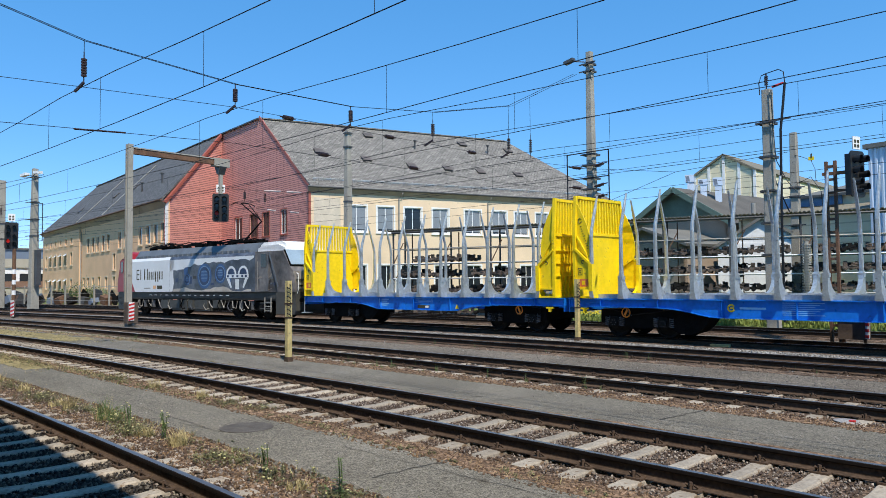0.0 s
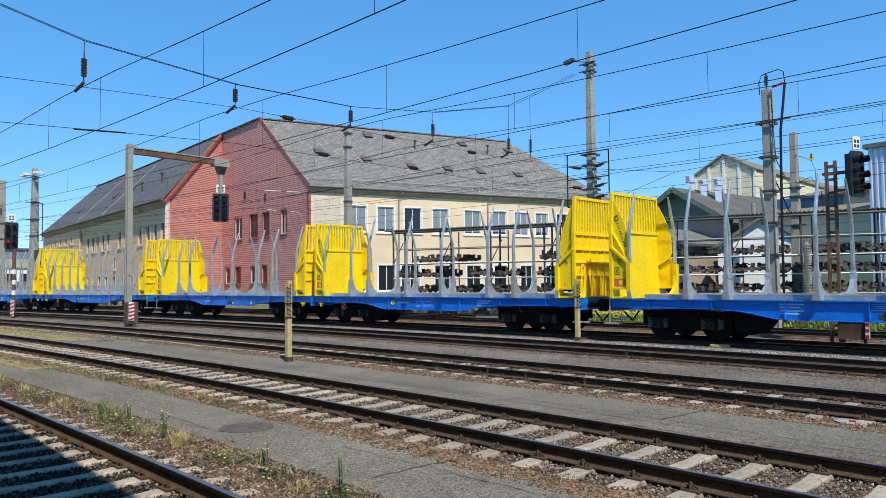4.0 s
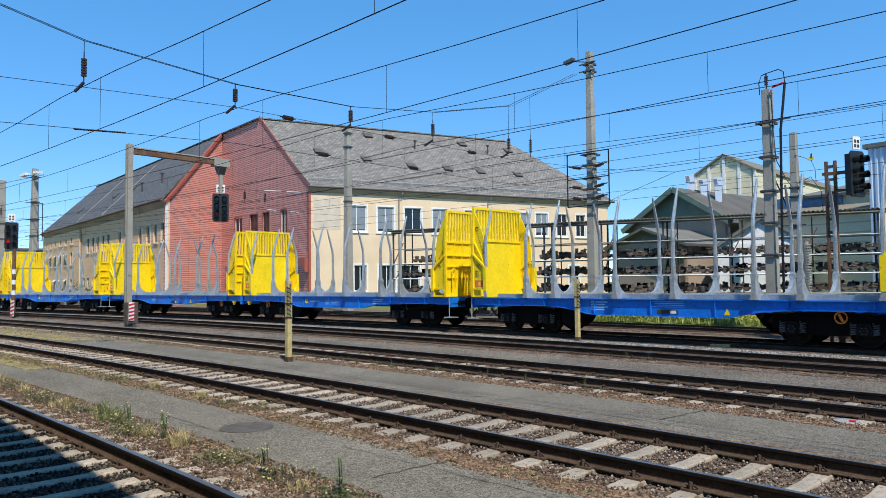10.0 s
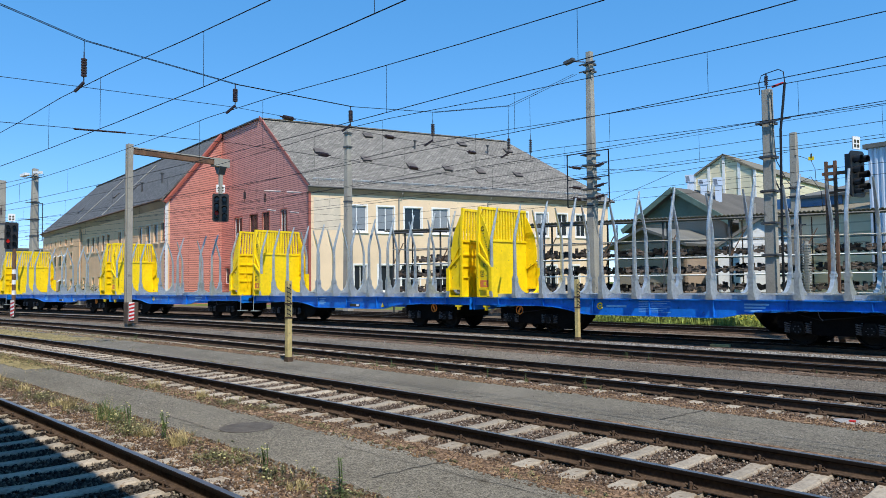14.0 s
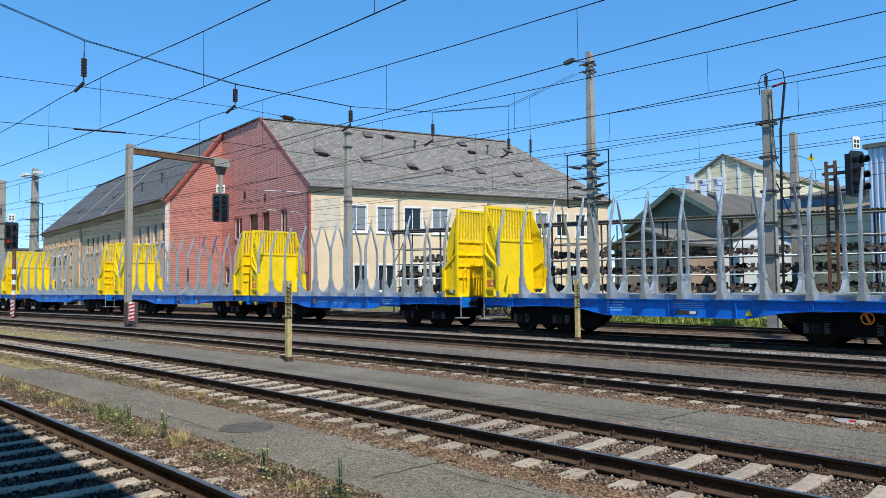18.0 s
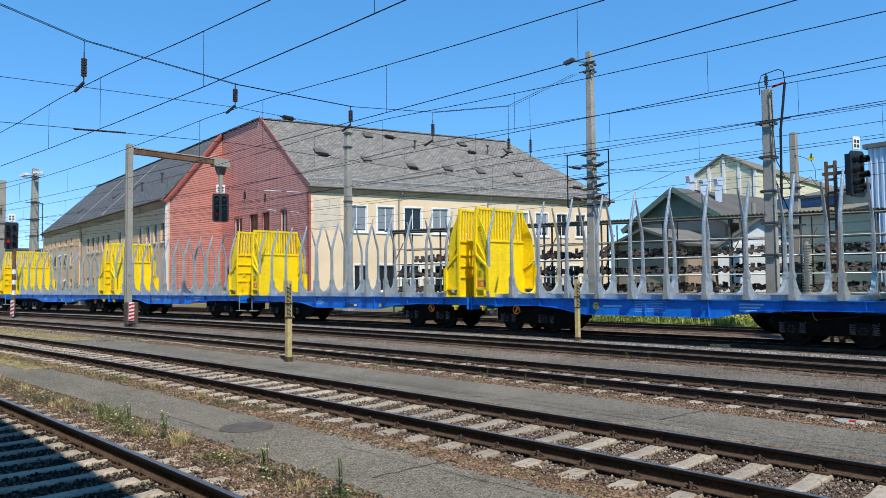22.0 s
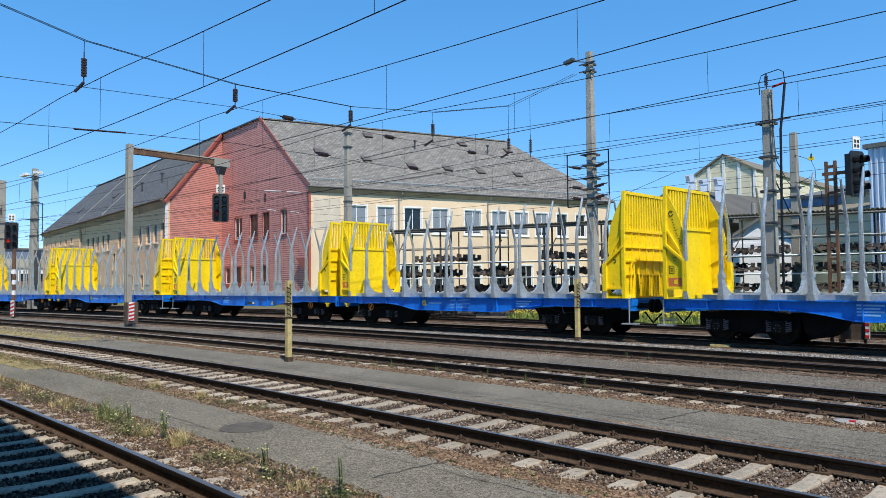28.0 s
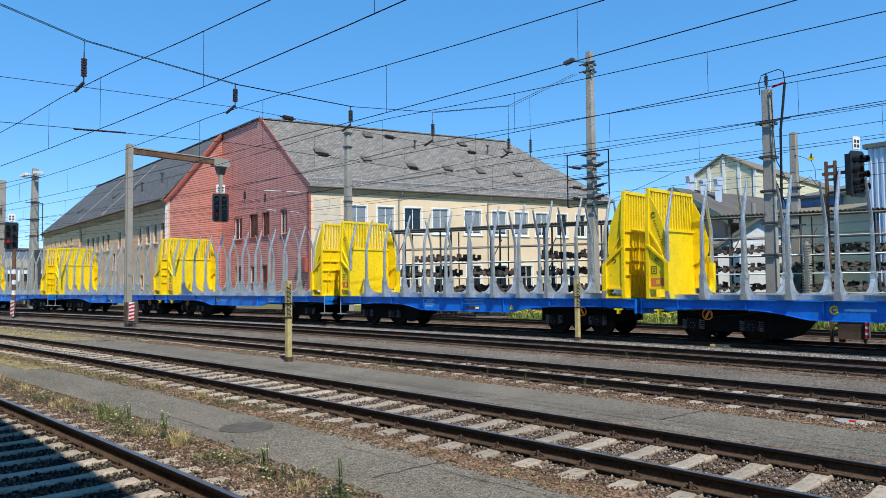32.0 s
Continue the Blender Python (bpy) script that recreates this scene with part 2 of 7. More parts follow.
def tube(bm, pts, r, n=8, r2=None):
    """A round bar along points."""
    pts = [Vector(p) for p in pts]
    rings = []
    for i, p in enumerate(pts):
        d = (pts[min(i + 1, len(pts) - 1)] - pts[max(i - 1, 0)]).normalized()
        side = d.cross(Vector((0, 0, 1)) if abs(d.z) < 0.9 else Vector((1, 0, 0))).normalized()
        up = side.cross(d)
        q = r if r2 is None else r + (r2 - r) * i / (len(pts) - 1)
        rings.append([bm.verts.new(p + (side * math.cos(2 * math.pi * j / n) + up * math.sin(2 * math.pi * j / n)) * q) for j in range(n)])
    for a, b in zip(rings, rings[1:]):
        for j in range(n):
            bm.faces.new((a[j], a[(j + 1) % n], b[(j + 1) % n], b[j]))
    bm.faces.new(rings[0][::-1])
    bm.faces.new(rings[-1])
    return bm


def bar(bm, p, q, w, h):
    """A square bar from p to q."""
    p, q = Vector(p), Vector(q)
    m = Matrix.Translation(p) @ (q - p).to_track_quat("X", "Z").to_matrix().to_4x4()
    return box(bm, 0, (q - p).length, -w / 2, w / 2, -h / 2, h / 2, m)


def corrugated(bm, count, pitch, high, thick, a, b, axis="z", m=None):
    """One folded sheet: count waves of that pitch, drawn out from a to b."""
    top = []
    for k in range(count):
        top += [(k * pitch, 0.0), (k * pitch + pitch * 0.2, high), (k * pitch + pitch * 0.57, high), (k * pitch + pitch * 0.77, 0.0)]
    top.append((count * pitch, 0.0))
    lay = []
    for t in (a, b):
        for (x, h), drop in [(p, 0.0) for p in top] + [(p, thick) for p in top]:
            c = Vector((x, h - drop, t)) if axis == "z" else Vector((x, t, h - drop))
            lay.append(bm.verts.new(m @ c if m is not None else c))
    n = len(top)
    for i in range(n - 1):
        for base in (0, n):
            bm.faces.new((lay[base + i], lay[base + i + 1], lay[2 * n + base + i + 1], lay[2 * n + base + i]))
        for base in (0, 2 * n):
            bm.faces.new((lay[base + i], lay[base + i + 1], lay[base + n + i + 1], lay[base + n + i]))
    for i in (0, n - 1):
        bm.faces.new((lay[i], lay[n + i], lay[3 * n + i], lay[2 * n + i]))
    return bm


def mesh_of(name, bm, mats, smooth=False):
    me = bpy.data.meshes.new(name)
    bmesh.ops.recalc_face_normals(bm, faces=bm.faces)
    bm.to_mesh(me)
    bm.free()
    for m in mats if isinstance(mats, (list, tuple)) else [mats]:
        me.materials.append(m)
    if smooth:
        for p in me.polygons:
            p.use_smooth = True
    return me


def part(name, bm, material, parent=None, label="", smooth=False):
    """Links a bmesh as one mesh under a thing or a part."""
    ob = new(name, mesh_of(name, bm, material, smooth))
    ob.parent = parent
    # rows of tiny marks and blooms are too small to pick apart
    return tagged(ob, label, kind="stuff" if name in ("lettering", "bloom_cluster") else "")


def piece(name, me, parent, m):
    ob = new(name, me)
    ob.parent = parent
    ob.matrix_basis = m
    return ob


def thing(name, label, category, m=None, group="", kind=""):
    ob = new(name)
    if m is not None:
        ob.matrix_basis = m
    return tagged(ob, label, category, group, kind)


def B():
    return bmesh.new()


# ---- the line of the tracks: an arc between two straights ----
RAD = 328.617
ARC0, ARC1 = -140.0, 70.0


def at(s, y=0.0, z=0.0):
    """The pose at s along the line and y across it, x along the track."""
    c = max(ARC0, min(ARC1, s))
    th = c / RAD
    tx, ty = math.cos(th), -math.sin(th)
    x, yy = (RAD + y) * math.sin(th) + (s - c) * tx, -RAD + (RAD + y) * math.cos(th) + (s - c) * ty
    return pose(x, yy, z, 0, 0, -math.degrees(th))


def on(s, y, z=0.0):
    return at(s, y, z).translation


TRACKS = {"a": 2.27, "b": 7.26, "c": 12.24, "d": 17.34, "e": 22.0, "f": 27.4}
RAIL = 0.17


def strip(name, y0, y1, z, s0, s1, material, label, step=4.0, ramp=0.0, rag=0.0):
    """A band of ground along the tracks with a bevelled rim."""
    bm = B()
    rows = []
    s = s0
    rag_rnd = random.Random(name)
    base = (y0, y1)
    while s <= s1 + 0.01:
        y0, y1 = base[0] + rag_rnd.uniform(-rag, rag), base[1] + rag_rnd.uniform(-rag, rag)
        rows.append([bm.verts.new(on(s, y, zz)) for y, zz in ((y0 - ramp, z - 0.1), (y0, z), (y1, z), (y1 + ramp, z - 0.1))])
        s += step
    for a, b in zip(rows, rows[1:]):
        for j in range(3):
            bm.faces.new((a[j], a[j + 1], b[j + 1], b[j]))
    return tagged(part(name, bm, material), label, name.split("_")[0], kind="structure")


# Ground: one sheet to the horizon
bm = B()
bmesh.ops.create_grid(bm, x_segments=60, y_segments=60, size=2500)
for v in bm.verts:
    v.co.z = -0.09
ground = tagged(part("ground", bm, GRASS), "flat grassy ground with dry patches", "ground", kind="structure")
strip("ground_yard", -2, 29.2, -0.05, -420, 440, GRAVEL, "grey fine gravel of the railway yard")
strip("verge_near", 3.5, 4.22, -0.005, -120, 40, EARTH, "brown earth and weeds beside the near track", step=0.4, ramp=0.2, rag=0.07)
strip("verge_middle", 5.62, 6.0, 0.003, -100, 40, EARTH, "brown earthy edge of the ballast", step=0.4, ramp=0.03, rag=0.07)
strip("verge_back", 8.6, 8.85, 0.003, -100, 40, EARTH, "brown earthy edge of the ballast", step=0.4, ramp=0.03, rag=0.06)
strip("verge_far", 10.6, 10.98, 0.003, -100, 40, EARTH, "brown earthy edge of the ballast", step=0.4, ramp=0.03, rag=0.07)
strip("dry_strip_near", 4.95, 5.7, 0.005, -120, -19.4, DRYSTRIP, "dry yellow grass beside the path", step=0.35, rag=0.16)
strip("dry_strip_middle", 9.0, 10.3, 0.005, -120, -28, DRYSTRIP, "dry yellow grass between the tracks", step=0.35, rag=0.2)
strip("pavement_near", 4.3, 5.7, 0.0, -200, 120, ASPHALT, "worn grey asphalt path between the tracks", ramp=0.15)
strip("pavement_middle", 8.75, 10.8, 0.0, -200, 120, ASPHALT, "worn grey asphalt path between the tracks", ramp=0.15)
strip("pavement_far", 13.75, 15.85, -0.01, -200, 120, GRAVEL, "grey gravel path between the tracks", ramp=0.15)
strip("ballast_strip", 18.6, 20.55, -0.005, -200, 120, PALE, "pale crushed stone beside the train's track", ramp=0.2)
strip("verge_yard", 29.2, 31.3, -0.03, -200, 120, SANDY, "brown sandy ground behind the tracks", ramp=0.1)
strip("verge_siding", 31.3, 38, -0.035, -200, -25.6, SANDY, "brown sandy ground before the rack", step=1.0, ramp=0.1)
strip("meadow_strip", 31.4, 38, 0.03, -24.9, 120, GRASS, "strip of grass with yellow flowers behind the tracks", step=1.0, ramp=0.3, rag=0.15)

RAIL_PTS = [(-0.07, -0.155), (-0.07, -0.145), (-0.012, -0.125), (-0.01, -0.05), (-0.036, -0.035), (-0.036, -0.006), (-0.03, 0), (0.03, 0), (0.036, -0.006), (0.036, -0.035), (0.01, -0.05), (0.012, -0.125), (0.07, -0.145), (0.07, -0.155)]


def rail(parent, y, s0, s1):
    bm = B()
    s, rows = s0, []
    while s <= s1 + 0.01:
        rows.append([bm.verts.new(on(s, y + p[0], RAIL + p[1])) for p in RAIL_PTS])
        s += 2.0 if -90 < s < 20 else 5.0
    for a, b in zip(rows, rows[1:]):
        for j in range(len(RAIL_PTS)):
            f = bm.faces.new((a[j], a[(j + 1) % len(RAIL_PTS)], b[(j + 1) % len(RAIL_PTS)], b[j]))
            f.material_index = 1 if j == 6 else 2 if j in (3, 4, 5, 7, 8, 9) else 0
    return part("rail", bm, [RUST, STEEL, RAILSIDE], parent)


def sleeper_mesh():
    bm = B()
    # the top dips and narrows towards the middle, and slopes at the ends
    rows = []
    for y, z, w in ((-1.3, -0.03, 0.075), (-1.26, -0.008, 0.085), (-1.0, 0.0, 0.09), (-0.55, 0.0, 0.088), (-0.3, -0.014, 0.076), (0.3, -0.014, 0.076), (0.55, 0.0, 0.088), (1.0, 0.0, 0.09), (1.26, -0.008, 0.085), (1.3, -0.03, 0.075)):
        rows.append([bm.verts.new(c) for c in ((-w - 0.03, y, -0.12), (-w - 0.008, y, z - 0.015), (-w + 0.008, y, z), (w - 0.008, y, z), (w + 0.008, y, z - 0.015), (w + 0.03, y, -0.12))])
    for a, b in zip(rows, rows[1:]):
        for j in range(5):
            bm.faces.new((a[j], a[j + 1], b[j + 1], b[j]))
    bm.faces.new(rows[0])
    bm.faces.new(rows[-1])
    return mesh_of("sleeper", bm, CONCRETE)


def fastening_mesh():
    bm = B()
    box(bm, -0.09, 0.09, -0.16, 0.16, 0.0, 0.022)
    for sy in (-1, 1):
        tube(bm, [(-0.05, 0.09 * sy, 0.03), (-0.04, 0.14 * sy, 0.07), (0.0, 0.12 * sy, 0.05), (0.04, 0.14 * sy, 0.07), (0.05, 0.09 * sy, 0.03)], 0.012, 5)
        tube(bm, [(0, 0.13 * sy, 0.0), (0, 0.13 * sy, 0.09)], 0.018, 6)
    return mesh_of("fastening", bm, RUST)


SLEEPER, FASTENING = sleeper_mesh(), fastening_mesh()


def stones(name, y0, y1, s0, s1, count, seed, material, size, label, z=0.0, bed=None):
    """Loose broken stones on a bed."""
    rnd = random.Random(seed)
    vs, fs = [], []
    base = [Vector(c) for c in ((1, 0, 0), (-1, 0, 0), (0, 1, 0), (0, -1, 0), (0, 0, 1), (0, 0, -1))]
    tri = ((0, 2, 4), (2, 1, 4), (1, 3, 4), (3, 0, 4), (2, 0, 5), (1, 2, 5), (3, 1, 5), (0, 3, 5))
    for _ in range(count):
        s, y = rnd.uniform(s0, s1), rnd.uniform(y0, y1)
        if bed is not None and abs(y - bed) < 1.3 and abs((s + 8.252 + 0.3) % 0.6 - 0.3) < 0.12 and rnd.random() < 0.93:
            continue
        k = size * rnd.uniform(0.5, 1.25)
        m = Matrix.Translation(on(s, y, z + k * 0.15)) @ Euler((rnd.uniform(0, 6), rnd.uniform(0, 6), rnd.uniform(0, 6))).to_matrix().to_4x4()
        i = len(vs)
        for c in base:
            vs.append(m @ (c * k * rnd.uniform(0.6, 1.1)))
        fs += [tuple(i + j for j in t) for t in tri]
    me = bpy.data.meshes.new(name)
    me.from_pydata(vs, [], fs)
    me.materials.append(material)
    return tagged(new(name, me), label, "gravel", kind="stuff")


def stone_mat(name, col, col2):
    m = mat(name, col, 0.95, var=0.2, scale=5, fine=30)
    nt = m.node_tree
    n, l = nt.nodes, nt.links
    geo = n.new("ShaderNodeNewGeometry")
    ramp = n.new("ShaderNodeMix")
    ramp.data_type = "RGBA"
    ramp.inputs["A"].default_value, ramp.inputs["B"].default_value = (*col, 1), (*col2, 1)
    pw = n.new("ShaderNodeMath")
    pw.operation, pw.inputs[1].default_value = "POWER", 2.5
    l.new(geo.outputs["Random Per Island"], pw.inputs[0])
    l.new(pw.outputs[0], ramp.inputs["Factor"])
    l.new(ramp.outputs["Result"], n["Principled BSDF"].inputs["Base Color"])
    return m


STONE = stone_mat("ballast_stones", (0.066, 0.043, 0.031), (0.44, 0.37, 0.3))
# oily stones, their colour also darkened for the shade on the near track
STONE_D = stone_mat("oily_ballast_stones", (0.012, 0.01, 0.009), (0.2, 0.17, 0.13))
STONE_P = stone_mat("pale_stones", (0.15, 0.135, 0.12), (0.4, 0.375, 0.34))

SPANS = {"a": (-34, 3.0), "b": (-74, 4.0), "c": (-70, 2.0), "d": (-66, 1.0), "e": (-66, 1.0), "f": (-60, 0.0)}
SEAT = {"a": 0.014, "b": 0.014, "c": 0.004, "d": -0.012, "e": -0.03, "f": -0.02}
for number, (key, y) in enumerate(TRACKS.items(), 1):
    track = thing(f"track_{number}", {"a": "nearest railway track with concrete sleepers, partly in shade"}.get(key, "rusty rails on pale concrete sleepers in dark ballast"), "track", kind="structure")
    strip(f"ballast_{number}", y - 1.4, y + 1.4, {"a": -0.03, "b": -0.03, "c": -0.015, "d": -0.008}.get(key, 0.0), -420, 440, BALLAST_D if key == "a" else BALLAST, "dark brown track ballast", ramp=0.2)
    rail(track, y - 0.751, -420, 440)
    rail(track, y + 0.751, -420, 440)
    s0, s1 = SPANS[key]
    rnd = random.Random(number)
    s = -8.252 + 0.6 * math.floor((s0 + 8.252) / 0.6)
    while s < s1:
        m = at(s + rnd.uniform(-0.02, 0.02), y + rnd.uniform(-0.03, 0.03), SEAT[key]) @ pose(0, 0, 0, 0, 0, rnd.uniform(-1, 1))
        piece("sleeper", SLEEPER, track, m)
        if s > {"a": -17, "b": -27, "c": -17, "d": -14}.get(key, 99):
            for q in (-0.751, 0.751) if key != "d" else (-0.751,):
                piece("fastening", FASTENING, track, at(s, y + q, SEAT[key]))
        s += 0.6
siding = thing("track_7", "pair of old brown rails in sandy ground before the rack", "track", kind="structure")
rail(siding, 29.3, -200, -26)
rail(siding, 30.8, -200, -26)
LITTER = stone_mat("leaf_litter", (0.07, 0.04, 0.024), (0.3, 0.19, 0.1))
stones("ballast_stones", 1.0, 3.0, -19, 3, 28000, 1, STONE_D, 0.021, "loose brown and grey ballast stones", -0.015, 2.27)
stones("ballast_stones", 2.9, 4.15, -24, -2, 9000, 5, STONE, 0.021, "small brown and pale stones in the earth", 0.0, 2.27)
stones("earth_crumbs", 3.3, 4.3, -22, -2, 9000, 6, LITTER, 0.019, "brown crumbs of earth and dry leaves")
stones("ballast_stones", 5.62, 8.85, -14, 2, 26000, 2, STONE, 0.019, "loose brown and grey ballast stones", -0.015, 7.26)
stones("ballast_stones", 5.62, 8.85, -34, -14, 13000, 7, STONE, 0.024, "loose brown and grey ballast stones", -0.015, 7.26)
stones("earth_crumbs", 5.5, 6.1, -26, 2, 6000, 8, LITTER, 0.02, "reddish brown crumbs along the sleeper ends")
stones("earth_crumbs", 10.5, 11.1, -26, 2, 5000, 9, LITTER, 0.024, "reddish brown crumbs along the sleeper ends")
stones("ballast_stones", 10.7, 13.7, -36, 2, 9000, 3, STONE, 0.024, "loose brown and grey ballast stones", -0.005, 12.24)
stones("pale_chips", 4.3, 5.6, -16, -1, 260, 10, STONE_P, 0.011, "few pale chips on the asphalt")
stones("pale_chips", 8.8, 10.7, -24, 1, 420, 12, STONE_P, 0.014, "few pale chips on the asphalt")
stones("pale_chips", 13.6, 18.6, -40, 1, 2500, 13, STONE_P, 0.02, "pale chips on the dark gravel")
stones("pale_stones", 18.8, 20.4, -45, 0, 9000, 4, STONE_P, 0.036, "pale crushed stones", 0.0)

# Platform under the camera, and an unseen roof added to shade the near track
strip("platform", -6.0, 0.45, 0.38, -60, 40, ASPHALT, "grey asphalt platform")
station = thing("station_building", "plain plastered station building behind the platform", "building", kind="structure")
part("wall", box(B(), -60, 60, -16, -9, 0, 11), PLASTER, station)
part("roof", box(B(), -61, 61, -17, -8.4, 11, 11.4), CORR, station)
# out of view; its edge is placed by where the shade ends
bm = B()
box(bm, -40, 30, -6, 0.66, 6.2, 6.4)
tagged(part("platform_roof", bm, GREYWALL), "unseen flat roof over the platform, added to shade the near track", "roof", kind="structure")
bm = B()
for x in (-36, -24, -12, 12, 24):
    box(bm, x - 0.12, x + 0.12, -3.1, -2.86, 0.3, 6.2)
tagged(part("platform_post", bm, RUSTPOST), "steel posts of the platform roof", "post", kind="structure")

# ---- the train ----
PITCH = 16.073          # from coupling to coupling
EKEY = TRACKS["e"]
SCALE_E = (RAD + EKEY) / RAD


def e_pose(u, z=RAIL):
    """The pose on the train's track, u metres along it."""
    lo, hi = ARC0 * SCALE_E, ARC1 * SCALE_E
    c = max(lo, min(hi, u))
    return at(c / SCALE_E + (u - c), EKEY, z)


REACH = 0.65            # from an end wall to its stake


def stake(parent, x, sy, low=1.95):
    """A bent galvanised stake with rounded corners."""
    bm = B()
    line = [(1.37, low, 0.058), (1.37, 3.35, 0.05), (1.34, 3.6, 0.048), (1.16, 4.25, 0.04), (1.0, 4.76, 0.03)]
    rows = []
    for yy, z, h in line:
        rows.append([bm.verts.new((x + a, sy * (yy + b), z)) for a, b in ((-h, -h), (h, -h), (h, h), (-h, h))])
    for a, b in zip(rows, rows[1:]):
        for j in range(4):
            bm.faces.new((a[j], a[(j + 1) % 4], b[(j + 1) % 4], b[j]))
    bm.faces.new(rows[0][::-1])
    bm.faces.new(rows[-1])
    bmesh.ops.bevel(bm, geom=[e for e in bm.edges if len(e.link_faces) == 2 and abs(e.verts[0].co.z - e.verts[1].co.z) > 0.2], offset=0.022, segments=2, affect="EDGES")
    return part("stake", bm, GALV, parent)


def end_wall(parent, x, d, steps):
    """A yellow log stop at x; d: which way is inward."""
    bm = prism(B(), [(-1.38, 1.27), (1.38, 1.27), (1.38, 3.45), (-1.38, 3.45)], x - 0.02, x + 0.02, "x")
    root = part("end_wall", bm, YELLOW, parent, "yellow steel end wall with a barred top")
    reach = x + d * REACH
    for sy in (-1, 1):
        part("post", prism(B(), [(1.34 * sy, 1.27), (1.43 * sy, 1.27), (1.43 * sy, 3.5), (1.33 * sy, 4.8), (1.23 * sy, 4.8), (1.34 * sy, 3.5)], x - d * 0.08, x + d * 0.03, "x"), YELLOW, root)
        ear = [(0.02, 2.35), (0.5, 2.62), (0.58, 2.8), (0.57, 3.2), (0.46, 3.72), (0.28, 4.12), (0.08, 4.5), (0.02, 4.52)]
        part("wing", prism(B(), [(x + d * q, z) for q, z in ear], sy * 1.3, sy * 1.33, "y"), YELLOW, root)
        part("brace", bar(B(), (x - d * 0.02, sy * 1.4, 2.96), (reach - d * 0.02, sy * 1.4, 2.42), 0.1, 0.075), YELLOW, root)
        part("brace", bar(B(), (x + d * 0.02, sy * 1.36, 3.42), (reach - d * 0.1, sy * 1.36, 2.55), 0.05, 0.06), YELLOW, root)
        panel = [(0.04, 1.62), (REACH - 0.05, 1.62), (REACH - 0.05, 2.4), (0.04, 2.9)]
        bm = prism(B(), [(x + d * q, z) for q, z in panel], sy * 1.37, sy * 1.39, "y")
        box(bm, x + d * 0.04, reach - d * 0.05, sy * 1.33, sy * 1.43, 1.56, 1.618)
        box(bm, x + d * 0.04, reach - d * 0.05, sy * 1.3, sy * 1.4, 1.27, 1.33)
        part("side_panel", bm, YELLOW, root)
        corner = [(1.44, 1.27), (1.44, 2.42), (1.31, 2.42)] + [(0.91 + 0.4 * math.cos(radians(a)), 1.82 + 0.44 * math.sin(radians(a))) for a in (0, -22, -45, -68, -90)] + [(0.01, 1.38), (0.01, 1.27)]
        bm = prism(B(), [(sy * p, z) for p, z in corner], reach - d * 0.06, reach + d * 0.06, "x")
        box(bm, reach - d * 0.07, reach + d * 0.075, sy * 1.435, sy * 1.47, 1.5, 2.42)
        part("cradle_corner", bm, YELLOW, root)
        part("foot", prism(B(), [(reach - d * 0.04, 1.27), (reach + d * 0.12, 1.27), (reach + d * 0.06, 1.5), (reach - d * 0.07, 1.5)], sy * 1.43, sy * 1.46, "y"), GALV, root, "galvanised socket foot")
        stake(root, reach, sy, 2.3)
        ring = tube(B(), [(x + d * (0.3 + 0.055 * math.cos(a)), sy * 1.394, 2.5 + 0.055 * math.sin(a)) for a in np.linspace(0, 5.2, 12)], 0.012, 5)
        part("round_badge", ring, DARKLINE, root, "dark ring badge")
        if sy == -d:
            part("label_plate", box(B(), x + d * 0.08, x + d * 0.56, sy * 1.391, sy * 1.396, 1.66, 1.92), REDDISH, root, "red and orange warning plate")
            part("label_field", box(B(), x + d * 0.26, x + d * 0.38, sy * 1.396, sy * 1.4, 1.72, 1.86), YELLOW, root, "yellow field on the plate")
            bm = B()
            for a, b, c, e in ((0.1, 0.28, 2.05, 2.07), (0.1, 0.28, 2.27, 2.29), (0.1, 0.12, 2.07, 2.27), (0.26, 0.28, 2.07, 2.27), (0.15, 0.23, 2.12, 2.15), (0.15, 0.23, 2.19, 2.22)):
                box(bm, x + d * a, x + d * b, sy * 1.391, sy * 1.396, c, e)
            part("pictogram", bm, DARKLINE, root, "small dark outlined pictogram")
            bm = B()
            for q in range(10):
                c = Vector((x + d * (0.17 + 0.03 * q), sy * 1.336, 3.72 - 0.085 * q))
                bar(bm, c, c + Vector((d * (0.075 if q in (0, 4, 8) else 0.055), 0, 0.02 - 0.02 * (q % 2))), 0.004, 0.02)
            part("lettering", bm, DARKLINE, root, "dark slanted lettering bars")
            part("wing_badge", tube(B(), [(x + d * (0.17 + 0.07 * math.cos(a)), sy * 1.334, 3.92 + 0.08 * math.sin(a)) for a in np.linspace(0.6, 6.0, 14)], 0.016, 5), DARKLINE, root, "dark ring badge")
    part("top_rail", box(B(), x - 0.06, x + 0.06, -1.26, 1.26, 4.7, 4.8), YELLOW, root)
    part("middle_rail", box(B(), x - d * 0.075, x + d * 0.06, -1.34, 1.34, 3.45, 3.54), YELLOW, root)
    for i in range(15):
        yb = -1.24 + 2.48 * (i + 0.5) / 15
        part("bar", bar(B(), (x, yb, 3.5), (x, yb * 0.94, 4.74), 0.075, 0.07), YELLOW, root)
    for z in (2.02, 2.47, 2.92):
        bm = box(B(), x - d * 0.08, x - d * 0.02, -1.34, 1.34, z, z + 0.05)
        for i in range(5):
            yb = -0.9 + 0.45 * i
            box(bm, x - d * 0.065, x - d * 0.02, yb - 0.02, yb + 0.02, z + 0.05, z + (0.45 if z < 2.9 else 0.53))
        part("rib", bm, YELLOW, root)
    bm = box(B(), x - d * 0.08, x + d * 0.05, -1.34, 1.34, 1.265, 1.32)
